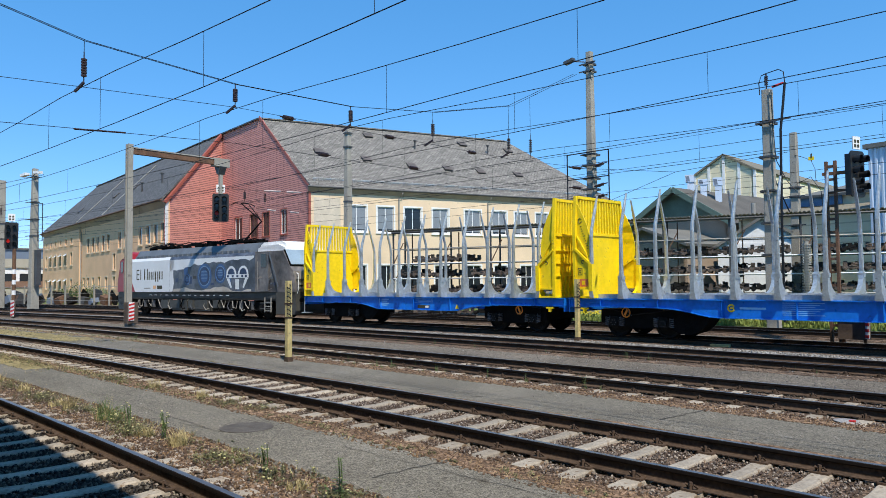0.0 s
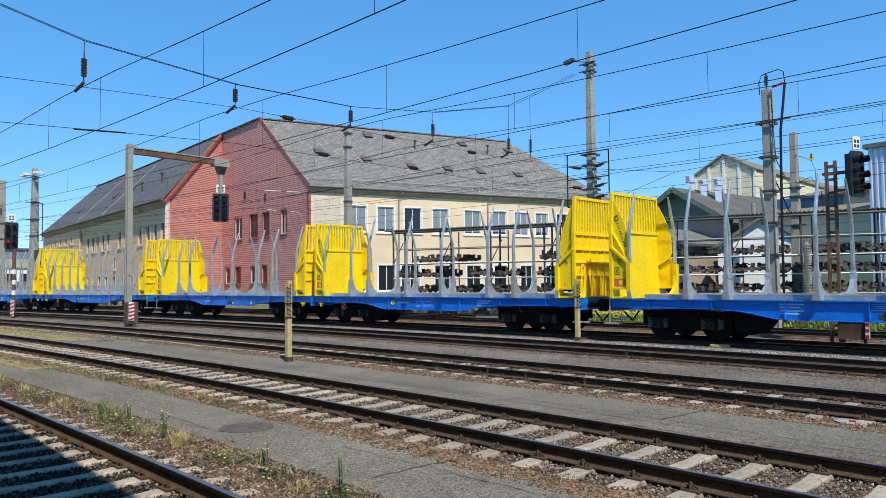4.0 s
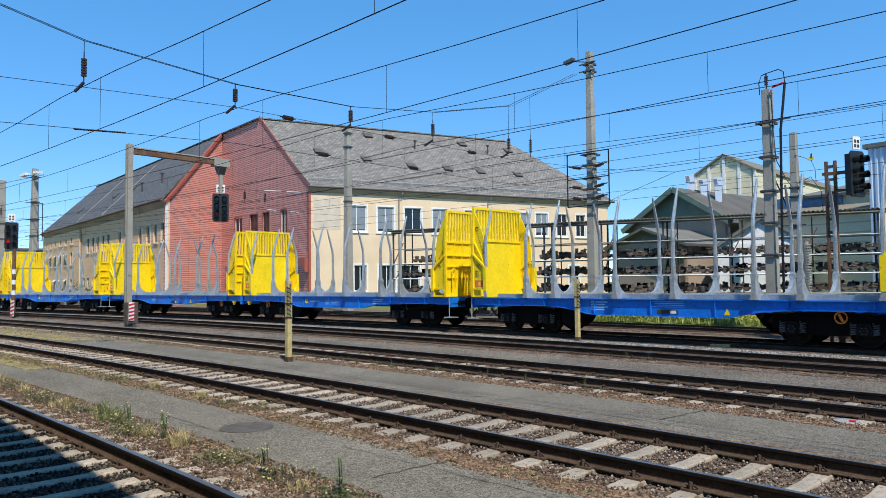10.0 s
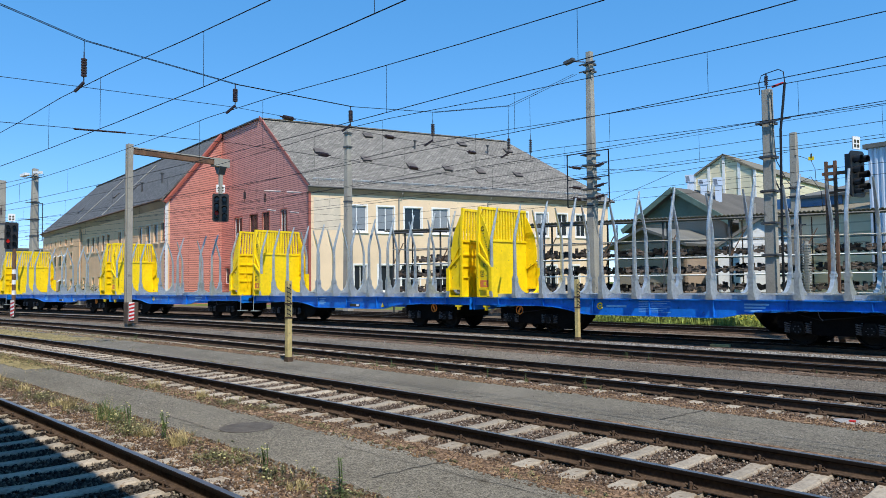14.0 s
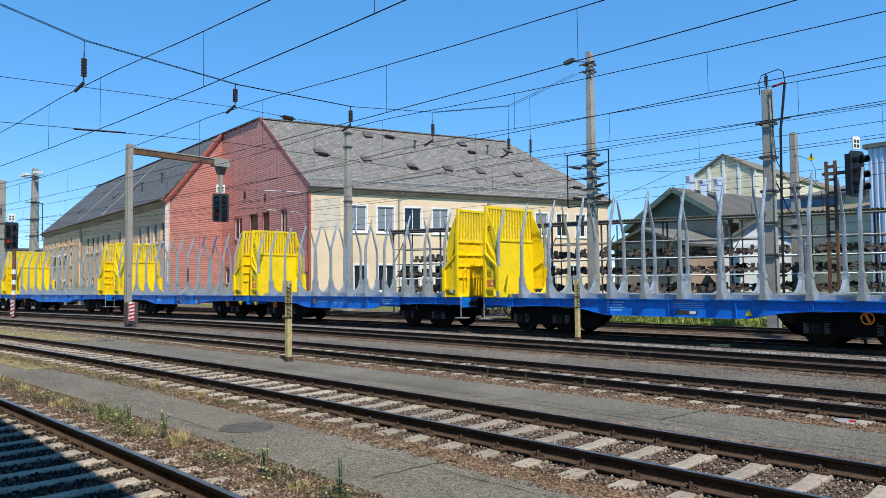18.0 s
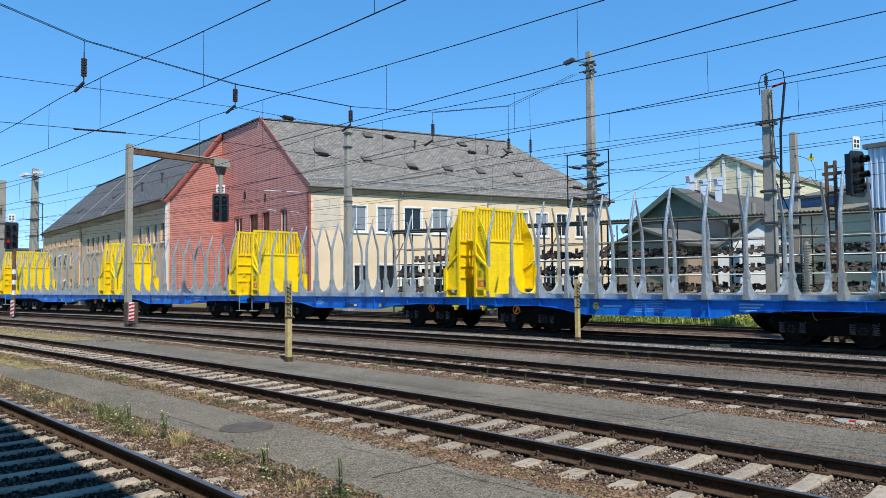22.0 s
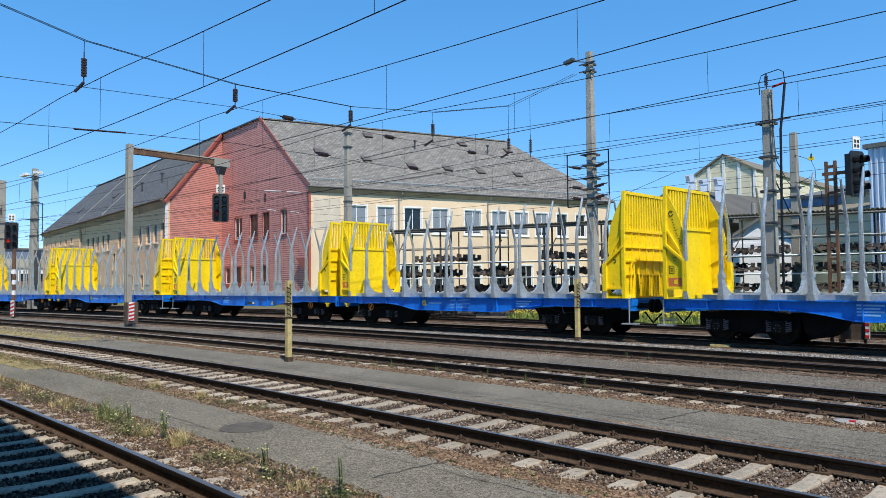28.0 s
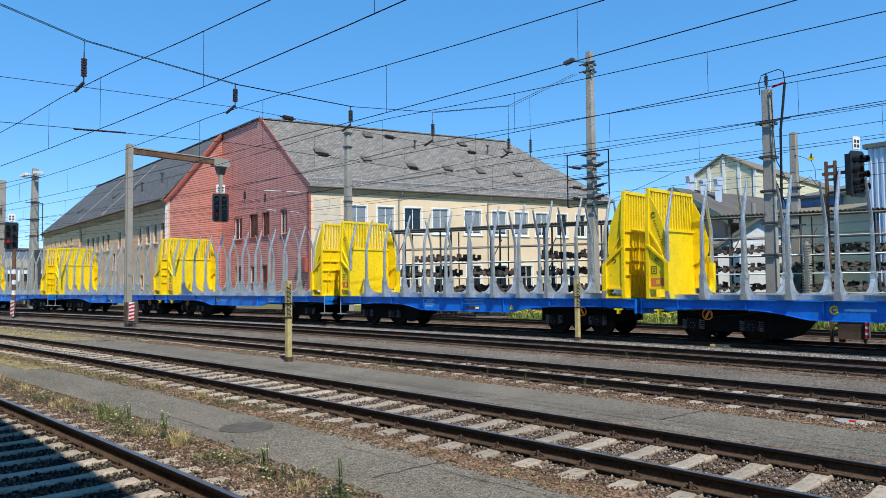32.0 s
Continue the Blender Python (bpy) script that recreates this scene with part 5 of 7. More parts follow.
m2 = mast(-11.56, 30.0, 9.8, 0.46, 0.35)
for z in (8.4, 7.0, 5.6, 4.3, 3.0):
    band(m2, z, 0.27, 0.3)
bm = tube(B(), [(0.02, -0.1, 9.8), (0.02, -0.1, 10.45)], 0.03, 6)
for k in range(5):
    tube(bm, [(0.02, -0.1, 9.98 + 0.08 * k), (0.02, -0.1, 10.02 + 0.08 * k)], 0.08, 8)
part("insulator", bm, INSUL, m2)
part("cable", tube(B(), [(-0.22, -0.2, 9.6), (-0.24, -0.2, 10.1), (-0.15, -0.15, 10.4), (0.02, -0.1, 10.46), (0.55, -0.2, 10.5), (0.76, -0.25, 10.35), (0.8, -0.25, 9.9)], 0.02, 6), CABLE, m2, "looped dark cable")
part("cable", tube(B(), [(0.8, -0.25, 9.9), (0.72, -0.3, 9.0), (0.62, -0.35, 8.0), (0.55, -0.35, 4.0), (0.55, -0.35, 0.3)], 0.05, 7), CABLE, m2, "thick black cable")
part("cable", tube(B(), [(0.25, -0.25, 9.7), (0.28, -0.25, 8.2), (0.4, -0.3, 6.8), (0.75, -0.3, 6.0), (1.1, -0.3, 5.5)], 0.018, 5), CABLE, m2)
part("cable_end", tube(B(), [(0.3, -0.25, 9.82), (0.75, -0.25, 9.9)], 0.05, 8), RED, m2, "red cable end cap")
part("crossarm", bar(B(), (-0.4, -0.3, 8.4), (1.0, -0.3, 8.45), 0.07, 0.07), ZINC, m2)
m3 = mast(-39.42, 33.0, 13.4, 0.6, 0.36)
for z in (13.0, 12.0, 8.0):
    band(m3, z, 0.24)
m4 = mast(-69.35, 25.0, 12.9, 0.75, 0.42)
for z in (12.1, 9.8, 8.2, 6.7):
    band(m4, z, 0.3, 1.0)
for sx in (-1, 1):
    part("lamp_arm", tube(B(), [(0, -0.2, 12.2), (sx * 0.9, -0.3, 12.4)], 0.03, 6), ZINC, m4)
    part("floodlight", box(B(), -0.5, 0.5, -0.2, 0.2, -0.12, 0.12, pose(sx * 1.25, -0.35, 12.4, 0, 6 * sx)), WHITE, m4, "white floodlight")
bm = B()
for a, b in (((0.7, 0, 6.2), (0.7, 0, 9.6)), ((0.7, 0, 6.2), (1.5, 0, 6.2)), ((0.7, 0, 9.6), (1.5, 0, 9.6)), ((1.5, 0, 6.2), (1.5, 0, 9.6))):
    bar(bm, a, b, 0.05, 0.05)
part("cable_frame", bm, CABLE, m4)
part("cable_box", box(B(), 0.5, 0.95, -0.2, 0.2, 2.2, 5.4), ZINC, m4, "dark steel counterweight stack")
m6 = mast(-75.45, 25.0, 12.4, 0.7, 0.6, "brown-grey concrete mast of the overhead line")
for z in (8.2, 6.7):
    band(m6, z, 0.34, 0.5)
m5 = mast(-14.42, 42.0, 10.2, 0.55, 0.34)
for z in (7.1, 6.6, 5.6, 5.0):
    band(m5, z, 0.24, 0.6)
part("hoop", tube(B(), [(0.2, -0.2, 7.3), (0.9, -0.2, 7.6), (1.4, -0.2, 6.8), (1.5, -0.2, 5.4)], 0.02, 6), CABLE, m5)
part("arm", bar(B(), (-1.2, -0.2, 8.2), (-0.2, -0.2, 5.6), 0.06, 0.06), CABLE, m5)

# signal bridge arm over the third and fourth track
g = thing("signal_gantry", "grey steel signal gantry with a long arm", "gantry", at(-35.95, 15.0))
for a, b in ((-0.16, -0.05), (0.05, 0.16)):
    part("post", box(B(), a, b, -0.13, 0.13, -0.1, 9.2), MASTC, g, "grey steel half post")
part("post_web", box(B(), -0.05, 0.05, -0.1, 0.1, -0.1, 9.15), MASTC, g)
part("arm", box(B(), -0.13, 0.13, 0.1, 5.5, 8.72, 9.0), RUSTPOST, g, "brown weathered arm")
part("arm_flange", box(B(), -0.16, 0.16, 0.1, 5.6, 9.0, 9.06), MASTC, g)
part("arm_end", box(B(), -0.2, 0.2, 4.7, 5.65, 8.62, 9.08), MASTC, g)
part("hanger", box(B(), -0.07, 0.07, 5.1, 5.3, 7.1, 8.7), MASTC, g)
part("hanger_foot", prism(B(), [(-0.3, 8.62), (0.3, 8.62), (0.08, 8.2), (-0.08, 8.2)], 5.0, 5.4, "y"), ZINC, g)
part("switch_box", box(B(), 0.18, 0.52, -0.28, 0.28, 0.16, 1.2), CABINET, g, "brown switch box")
part("warning_board", box(B(), 0.54, 0.57, -0.22, 0.06, 0.3, 1.2), WHITE, g, "red and white striped warning board")
for k in range(5):
    part("stripe", prism(B(), [(-0.22, 0.3 + 0.18 * k), (0.06, 0.36 + 0.18 * k), (0.06, 0.45 + 0.18 * k), (-0.22, 0.39 + 0.18 * k)], 0.571, 0.576, "x"), RED, g)


def signal_head(parent, m, lit=None):
    """A black signal head with hooded lamps and a white plate above."""
    head = part("signal_head", prism(B(), [(-0.42, 0.08), (-0.34, 0), (0.34, 0), (0.42, 0.08), (0.42, 1.42), (0.34, 1.5), (-0.34, 1.5), (-0.42, 1.42)], -0.03, 0.03, "y"), SIGNAL, parent, "black signal head")
    head.matrix_basis = m
    part("housing", box(B(), -0.3, 0.3, 0.03, 0.3, 0.08, 1.42), SIGNAL, head)
    for i, (x, z) in enumerate(((-0.19, 1.2), (0.19, 1.2), (-0.19, 0.85), (0.19, 0.7), (-0.19, 0.45), (0.19, 0.3), (-0.19, 0.16))):
        bm = B()
        n = 14
        r = 0.13 if i < 6 else 0.08
        ring = [[(x + rr * math.cos(radians(a)), yy, z + rr * math.sin(radians(a))) for a in range(-30, 211, 20)] for rr, yy in ((r, -0.03), (r, -0.34))]
        a = [bm.verts.new(p) for p in ring[0]]
        b = [bm.verts.new(p) for p in ring[1]]
        c = [bm.verts.new((p[0], p[1], p[2] + 0.015)) for p in ring[0]]
        e = [bm.verts.new((p[0], p[1], p[2] + 0.015)) for p in ring[1]]
        for j in range(len(a) - 1):
            bm.faces.new((a[j], a[j + 1], b[j + 1], b[j]))
            bm.faces.new((c[j], e[j], e[j + 1], c[j + 1]))
            bm.faces.new((b[j], b[j + 1], e[j + 1], e[j]))
        part("hood", bm, SIGNAL, head)
        part("lens", tube(B(), [(x, -0.028, z), (x, -0.045, z)], r * 0.8, 12), lit if (lit and i == 4) else GLASS, head)
    plate = part("number_plate", box(B(), -0.22, 0.22, -0.02, 0.02, 1.56, 1.98), WHITE, head, "white plate with dark bars")
    for k, (x, z) in enumerate(((-0.09, 1.82), (0.09, 1.82), (-0.09, 1.67), (0.09, 1.67))):
        part("bar", box(B(), x - 0.06, x + 0.06, -0.028, -0.02, z - 0.05, z + 0.05), DARKLINE, plate)
    return head


LAMP_RED = bpy.data.materials.new("lit_red_lamp")
LAMP_RED.use_nodes = True
LAMP_RED.node_tree.nodes["Principled BSDF"].inputs["Base Color"].default_value = (0.3, 0.015, 0.015, 1)
LAMP_RED.node_tree.nodes["Principled BSDF"].inputs["Emission Color"].default_value = (1, 0.04, 0.02, 1)
LAMP_RED.node_tree.nodes["Principled BSDF"].inputs["Emission Strength"].default_value = 0.35
signal_head(g, pose(0, 5.2, 5.55, 0, 0, 58) @ Matrix.Diagonal((1.05, 1.05, 1.05, 1)), RED)

sg = thing("signal_mast", "railway signal with a lit red lamp on a rusty post", "signal", at(-52.7, 16.0))
part("post", tube(B(), [(0, 0, -0.05), (0, 0, 4.6)], 0.12, 10), RUSTPOST, sg)
for k in range(3):
    part("stripe", tube(B(), [(0, 0, 1.5 + 0.7 * k), (0, 0, 1.8 + 0.7 * k)], 0.125, 10), WHITE, sg)
signal_head(sg, pose(0, -0.2, 4.55, 0, 0, 66) @ Matrix.Diagonal((0.95, 0.95, 1.2, 1)), LAMP_RED)
part("warning_board", box(B(), 0.3, 0.8, -0.3, -0.26, 0.1, 1.15), WHITE, sg, "red and white striped warning board")
for k in range(4):
    part("stripe", prism(B(), [(0.3, 0.1 + 0.25 * k), (0.8, 0.2 + 0.25 * k), (0.8, 0.32 + 0.25 * k), (0.3, 0.22 + 0.25 * k)], -0.305, -0.262, "y"), RED, sg)

sr = thing("signal_mast", "railway signal on a brown lattice post with a brown relay box", "signal", at(-7.9, 24.7))
bm = B()
for sx in (-0.13, 0.13):
    box(bm, sx - 0.04, sx + 0.04, -0.06, 0.06, 0, 5.75)
part("lattice_post", bm, RUSTPOST, sr, "brown steel post of two uprights")
for k in range(13):
    part("rung", box(B(), -0.09, 0.09, -0.04, 0.04, 0.5 + 0.42 * k, 0.58 + 0.42 * k), RUSTPOST, sr)
part("bracket", box(B(), -0.25, 0.85, -0.05, 0.05, 5.3, 5.4), RUSTPOST, sr)
part("bracket", box(B(), 0.1, 0.75, -0.05, 0.05, 4.75, 4.83), RUSTPOST, sr)
signal_head(sr, pose(0.8, -0.15, 4.52, 0, 0, 72) @ Matrix.Diagonal((0.78, 0.78, 0.95, 1)))
bm = B()
box(bm, 0.2, 1.0, -0.5, -0.1, 0.15, 0.75)
part("relay_box", bm, CABINET, sr, "dark brown relay box")
part("relay_lid", box(B(), 0.16, 1.04, -0.54, -0.06, 0.75, 0.8), CABINET, sr)
for x in (0.3, 0.9):
    part("leg", box(B(), x - 0.04, x + 0.04, -0.34, -0.26, -0.1, 0.15), RUSTPOST, sr)
part("warning_strip", box(B(), 0.98, 1.08, -0.56, -0.52, 0.2, 0.75), WHITE, sr, "white and red strip")
for k in range(3):
    part("stripe", box(B(), 0.975, 1.085, -0.566, -0.561, 0.22 + 0.18 * k, 0.31 + 0.18 * k), RED, sr)

# yellow marker posts
for s, y, h in ((-16.19, 10.24, 2.1), (-14.23, 20.39, 2.08)):
    p = thing("marker_post", "weathered yellow wooden post with a coiled black cable", "post", at(s, y), "marker posts")
    bm = B()
    prism(bm, [(-0.07, -0.06), (-0.06, -0.07), (0.06, -0.07), (0.07, -0.06), (0.07, 0.06), (0.06, 0.07), (-0.06, 0.07), (-0.07, 0.06)], -0.05, h, "z")
    part("shaft", bm, POSTY, p)
    part("foot", prism(B(), [(-0.1, 0), (0.1, 0), (0.075, 0.12), (-0.075, 0.12)], -0.08, 0.08, "y"), RUST, p)
    for z in (h - 0.62, h - 0.98):
        part("band", box(B(), -0.08, 0.08, -0.08, 0.08, z, z + 0.04), RUST, p)
    pts = [(0.08 + 0.045 * math.cos(k * 0.9), -0.04 + 0.045 * math.sin(k * 0.9), h - 0.1 - 0.016 * k) for k in range(52)]
    part("coiled_cable", tube(B(), pts, 0.014, 5), CABLE, p, "coiled black cable")

# ---- storage rack with old running gear ----
rack = thing("storage_rack", "long open steel rack with a narrow corrugated roof", "rack", kind="")
RACK = face((-37.2, 29.3), (0.927, 0.374))
S0, S1 = 0.4, 34.4


def by_rack(a, y=0.0, z=0.0):
    return RACK @ pose(a, y, z)


def rack_at(a, y, z):
    return by_rack(a, y, z).translation


s = S0
while s <= S1:
    for dy in (0, 1.6):
        part("upright", box(B(), -0.045, 0.045, -0.045, 0.045, 0, 5.4), ZINC, rack).matrix_basis = by_rack(s, dy)
    part("ladder_upright", box(B(), -0.03, 0.03, -0.03, 0.03, 0, 5.3), RUSTPOST, rack).matrix_basis = by_rack(s + 0.55, 1.6)
    part("slant_brace", bar(B(), (0.05, -0.04, 3.3), (0.75, -0.04, 4.6), 0.05, 0.05), RUSTPOST, rack).matrix_basis = by_rack(s)
    part("brace", bar(B(), (0, 0.1, 2.2), (0, 1.5, 3.2), 0.05, 0.05), RUSTPOST, rack).matrix_basis = by_rack(s)
    s += 3.4
for z, m in ((1.3, PIPE), (2.3, WHITE), (3.25, WHITE), (4.2, PIPE)):
    for dy in (-0.05, 1.5):
        part("rail", tube(B(), [by_rack(k, dy, z).translation for k in np.arange(S0, S1 + 0.1, 3.4)], 0.036, 6), m, rack)
bm = corrugated(B(), 176, 0.2, 0.05, 0.03, -0.3, 2.0, "y", RACK @ pose(S0 - 0.5, 0, 5.42))
part("roof", bm, CORR, rack, "narrow corrugated roof")
part("roof_beam", tube(B(), [by_rack(k, -0.2, 5.27).translation for k in np.arange(S0, S1 + 0.1, 3.4)], 0.08, 6), ZINC, rack)
rnd = random.Random(7)


def gear_mesh(i):
    """Worn running gear: a frame with springs, blocks and drums."""
    r = random.Random(50 + i)
    bm = B()
    box(bm, -0.5, 0.5, -0.24, -0.14, 0.14, 0.24)
    box(bm, -0.5, 0.5, 0.14, 0.24, 0.14, 0.24)
    for x in (-0.4, 0.0, 0.38):
        box(bm, x - 0.05, x + 0.05, -0.26, 0.26, 0.1, 0.2)
    for x in (-0.36, 0.36):
        tube(bm, [(x, -0.34, 0.14), (x, -0.12, 0.14)], 0.1, 8)
        tube(bm, [(x, -0.38, 0.14), (x, -0.34, 0.14)], 0.06, 7)
    for k in range(7):
        x, w, h = r.uniform(-0.45, 0.45), r.uniform(0.03, 0.1), r.uniform(0.26, 0.46)
        y = r.uniform(-0.28, 0.2)
        box(bm, x - w, x + w, y, y + r.uniform(0.05, 0.16), 0.16, h)
    for k in range(3):
        x = r.uniform(-0.4, 0.4)
        tube(bm, [(x - 0.15, -0.27, r.uniform(0.2, 0.4)), (x + 0.2, -0.25, r.uniform(0.2, 0.42))], 0.025, 5)
    return mesh_of("running_gear", bm, (GEARM, DIRTY, GEARM, GEARM)[i])


GEAR = [gear_mesh(i) for i in range(4)]
for z, chance in ((0.0, 0.95), (1.35, 0.95), (2.35, 0.95), (3.3, 0.8)):
    s = S0 + 0.8
    while s < S1 - 0.6:
        if rnd.random() < chance and not (z > 3 and 7 < s < 9):
            for row in (0.3, 1.1) if z > 0 else (0.3,):
                ob = piece("running_gear", rnd.choice(GEAR), None, by_rack(s, row, z) @ pose(0, 0, 0, 0, 0, rnd.uniform(-8, 8)) @ Matrix.Diagonal((1, 1, rnd.uniform(1.0, 1.4), 1)))
                tagged(ob, "worn dark running gear part stored on the rack", "machine part", "parts stored on the rack")
        s += rnd.uniform(0.98, 1.12)
for s in np.arange(S0, S1, 3.4):
    for z in (1.33, 2.33, 3.28):
        part("shelf", box(B(), 0.05, 3.35, 0.0, 1.45, z - 0.05, z), DIRTY, rack).matrix_basis = by_rack(s)
part("coil_column", tube(B(), [rack_at(24.4, -0.5, 0.0), rack_at(24.4, -0.5, 3.9)], 0.12, 10), PIPE, rack)
for k in range(26):
    part("coil", tube(B(), [rack_at(24.4, -0.5, 0.2 + 0.14 * k), rack_at(24.4, -0.5, 0.27 + 0.14 * k)], 0.22, 10), PIPE, rack)
# small yellow warning plate hanging from the bent wire of the far mast
part("warning_plate", box(B(), 0.83, 1.13, -0.26, -0.24, 8.5, 8.7), YELLOW, m5, "small yellow warning plate")
part("pictogram", box(B(), 0.94, 1.02, -0.27, -0.262, 8.62, 8.86), DARKLINE, m5)
part("bent_wire", tube(B(), [(0.1, -0.2, 8.9), (0.5, -0.22, 8.75), (0.95, -0.24, 8.5), (1.15, -0.24, 8.0), (1.18, -0.24, 7.3)], 0.014, 5), CABLE, m5)
part("bent_wire", tube(B(), [(0.98, -0.25, 8.45), (0.98, -0.25, 8.9)], 0.012, 5), CABLE, m5)

# ---- locomotive at the head of the train ----
LGREY = mat("dark_grey_underframe", (0.06, 0.06, 0.054), 0.6, 0.1, var=0.2, scale=2)
LDARK = mat("dark_livery_foil", (0.13, 0.145, 0.18), 0.35, var=0.35, scale=0.9, fine=5, bump=0.02, col2=(0.03, 0.036, 0.05))
LCAB = mat("bronze_grey_foil", (0.26, 0.235, 0.22), 0.35, 0.1, var=0.3, scale=0.9, fine=4, bump=0.02, col2=(0.06, 0.06, 0.065))
LRED = mat("dark_red_livery", (0.32, 0.02, 0.03), 0.4, var=0.08, bump=0.03)
LWHITE = mat("white_livery", (0.72, 0.74, 0.75), 0.35, var=0.05, scale=1, bump=0.02)
# pale blue base colour stands in for the sky mirrored in the glass
LSCREEN = mat("painted_sky_windscreen", (0.3, 0.4, 0.5), 0.12, var=0.12, scale=1, bump=0)
LPALE = mat("pale_blue_livery_lines", (0.14, 0.22, 0.34), 0.4, var=0.2)
LNAVY = mat("navy_livery_shapes", (0.02, 0.04, 0.1), 0.4, var=0.3)
LBLUE = mat("blue_livery_ring", (0.03, 0.085, 0.22), 0.4, var=0.2)
LSAND = mat("sand_livery", (0.5, 0.46, 0.4), 0.5, var=0.2, scale=1.5)
LCREAM = mat("bronze_livery_streak", (0.3, 0.25, 0.2), 0.4, 0.2, var=0.2)
LROOF = mat("grey_roof_hood", (0.12, 0.135, 0.15), 0.5, var=0.2)


def locomotive():
    """An electric locomotive, 18.6 m long; x to its trailing end."""
    ew = LINE["e"][1] - RAIL
    k = thing("locomotive", "electric locomotive with white, red and dark foil livery", "locomotive")
    H = 9.0

    def shell(name, x0, x1, ys, mats, label=""):
        bm = B()
        prism(bm, ys, x0, x1, "x")
        return part(name, bm, mats, k, label)

    low = [(-1.44, 1.0), (-1.495, 1.1), (-1.495, 1.42), (1.495, 1.42), (1.495, 1.1), (1.44, 1.0)]
    shell("sole_bar", -H + 0.2, H - 0.2, low, LGREY, "dark grey sole bar")
    mid = [(-1.49, 1.42), (-1.49, 3.2), (-1.38, 3.36), (1.38, 3.36), (1.49, 3.2), (1.49, 1.42)]
    shell("body_panel", -6.7, -2.2, mid, LWHITE, "white side panel")
    shell("body_panel", -2.2, 6.1, mid, LDARK, "dark pictorial side panel")
    shell("body_panel", -7.4, -6.7, mid, LWHITE, "white side panel")
    top = [(-1.36, 3.36), (-1.0, 3.84), (1.0, 3.84), (1.36, 3.36)]
    shell("roof_hood", -6.6, 6.05, top, LROOF, "grey ribbed roof hood")
    for i in range(24):
        part("louvre", box(B(), -6.4 + 0.5 * i, -6.05 + 0.5 * i, -1.37, -1.3, 3.38, 3.5), LROOF, k)
    # cabs
    for sx, m, roof in ((-1, LRED, LRED), (1, LCAB, WHITE)):
        x = 7.4 if sx < 0 else 6.1
        pts = [(sx * x, 1.42), (sx * x, 3.36), (sx * (H - 0.72), 3.36), (sx * (H - 0.3), 2.62), (sx * (H - 0.12), 2.4), (sx * H, 2.0), (sx * H, 1.42)]
        part("cab", prism(B(), pts, -1.48, 1.48, "y"), m, k, "red cab end" if sx < 0 else "dark pictorial cab end")
        cap = [(sx * x, 3.36), (sx * (x + 0.05), 3.7), (sx * (x + 0.3), 3.82), (sx * (H - 1.2), 3.84), (sx * (H - 0.85), 3.72), (sx * (H - 0.7), 3.36)]
        bm = prism(B(), cap, -1.3, 1.3, "y")
        bmesh.ops.bevel(bm, geom=[e for e in bm.edges if abs(e.verts[0].co.y - e.verts[1].co.y) < 0.01 and e.verts[0].co.z + e.verts[1].co.z > 7.2], offset=0.16, segments=2, affect="EDGES")
        part("cab_roof", bm, roof, k, "white cab roof" if sx > 0 else "red cab roof")
        quad = [(sx * (H - 0.73), -1.34, 3.38), (sx * (H - 0.33), -1.4, 2.68), (sx * (H - 0.33), 1.4, 2.68), (sx * (H - 0.73), 1.34, 3.38)]
        bm = B()
        a = [bm.verts.new(p) for p in quad]
        b = [bm.verts.new((p[0] + sx * 0.03, p[1], p[2] + 0.03)) for p in quad]
        bm.faces.new(a)
        bm.faces.new(b[::-1])
        for i in range(4):
            bm.faces.new((a[i], b[i], b[(i + 1) % 4], a[(i + 1) % 4]))
        part("windscreen", bm, LSCREEN if sx > 0 else GLASS, k, "windscreen reflecting the sky")
        for sy in (-1, 1):
            part("cab_window", box(B(), sx * (x + 0.5), sx * (x + (0.95 if sx > 0 else 0.75)), sy * 1.475, sy * 1.496, 2.6, 3.24), GLASS, k)
            part("cab_door", box(B(), sx * (x + 0.35), sx * (x + 1.1), sy * 1.478, sy * 1.487, 1.45, 3.3), m, k)
            part("headlight", tube(B(), [(sx * (H - 0.01), sy * 1.0, 1.75), (sx * (H + 0.03), sy * 1.0, 1.75)], 0.14, 12), GLASS, k)
            bm = tube(B(), [(sx * H, sy * 0.875, 1.03), (sx * (H + 0.45), sy * 0.875, 1.03)], 0.1, 10)
            tube(bm, [(sx * (H + 0.43), sy * 0.875, 1.03), (sx * (H + 0.49), sy * 0.875, 1.03)], 0.24, 16)
            part("buffer", bm, BLACK, k)
            part("step", box(B(), sx * (x + 0.4), sx * (x + 1.2), sy * 1.3, sy * 1.48, 0.55, 0.6), LGREY, k)
            part("step", box(B(), sx * (x + 0.4), sx * (x + 1.2), sy * 1.3, sy * 1.48, 0.85, 0.9), LGREY, k)
            part("handrail", tube(B(), [(sx * (x + 0.28), sy * 1.53, 1.5), (sx * (x + 0.28), sy * 1.53, 2.9)], 0.014, 6), PIPE, k)
        part("bumper", prism(B(), [(sx * (H - 1.3), 0.3), (sx * (H - 0.1), 0.3), (sx * H, 0.5), (sx * H, 1.42), (sx * (H - 1.3), 1.42)], -1.4, 1.4, "y"), LGREY, k, "dark grey bumper")
        bm = B()
        for sy in (-1, 1):
            bar(bm, (sx * (H - 0.74), sy * 1.36, 3.4), (sx * (H - 0.3), sy * 1.42, 2.64), 0.07, 0.07)
        bar(bm, (sx * (H - 0.3), -1.42, 2.66), (sx * (H - 0.3), 1.42, 2.66), 0.06, 0.08)
        part("screen_frame", bm, BLACK, k)
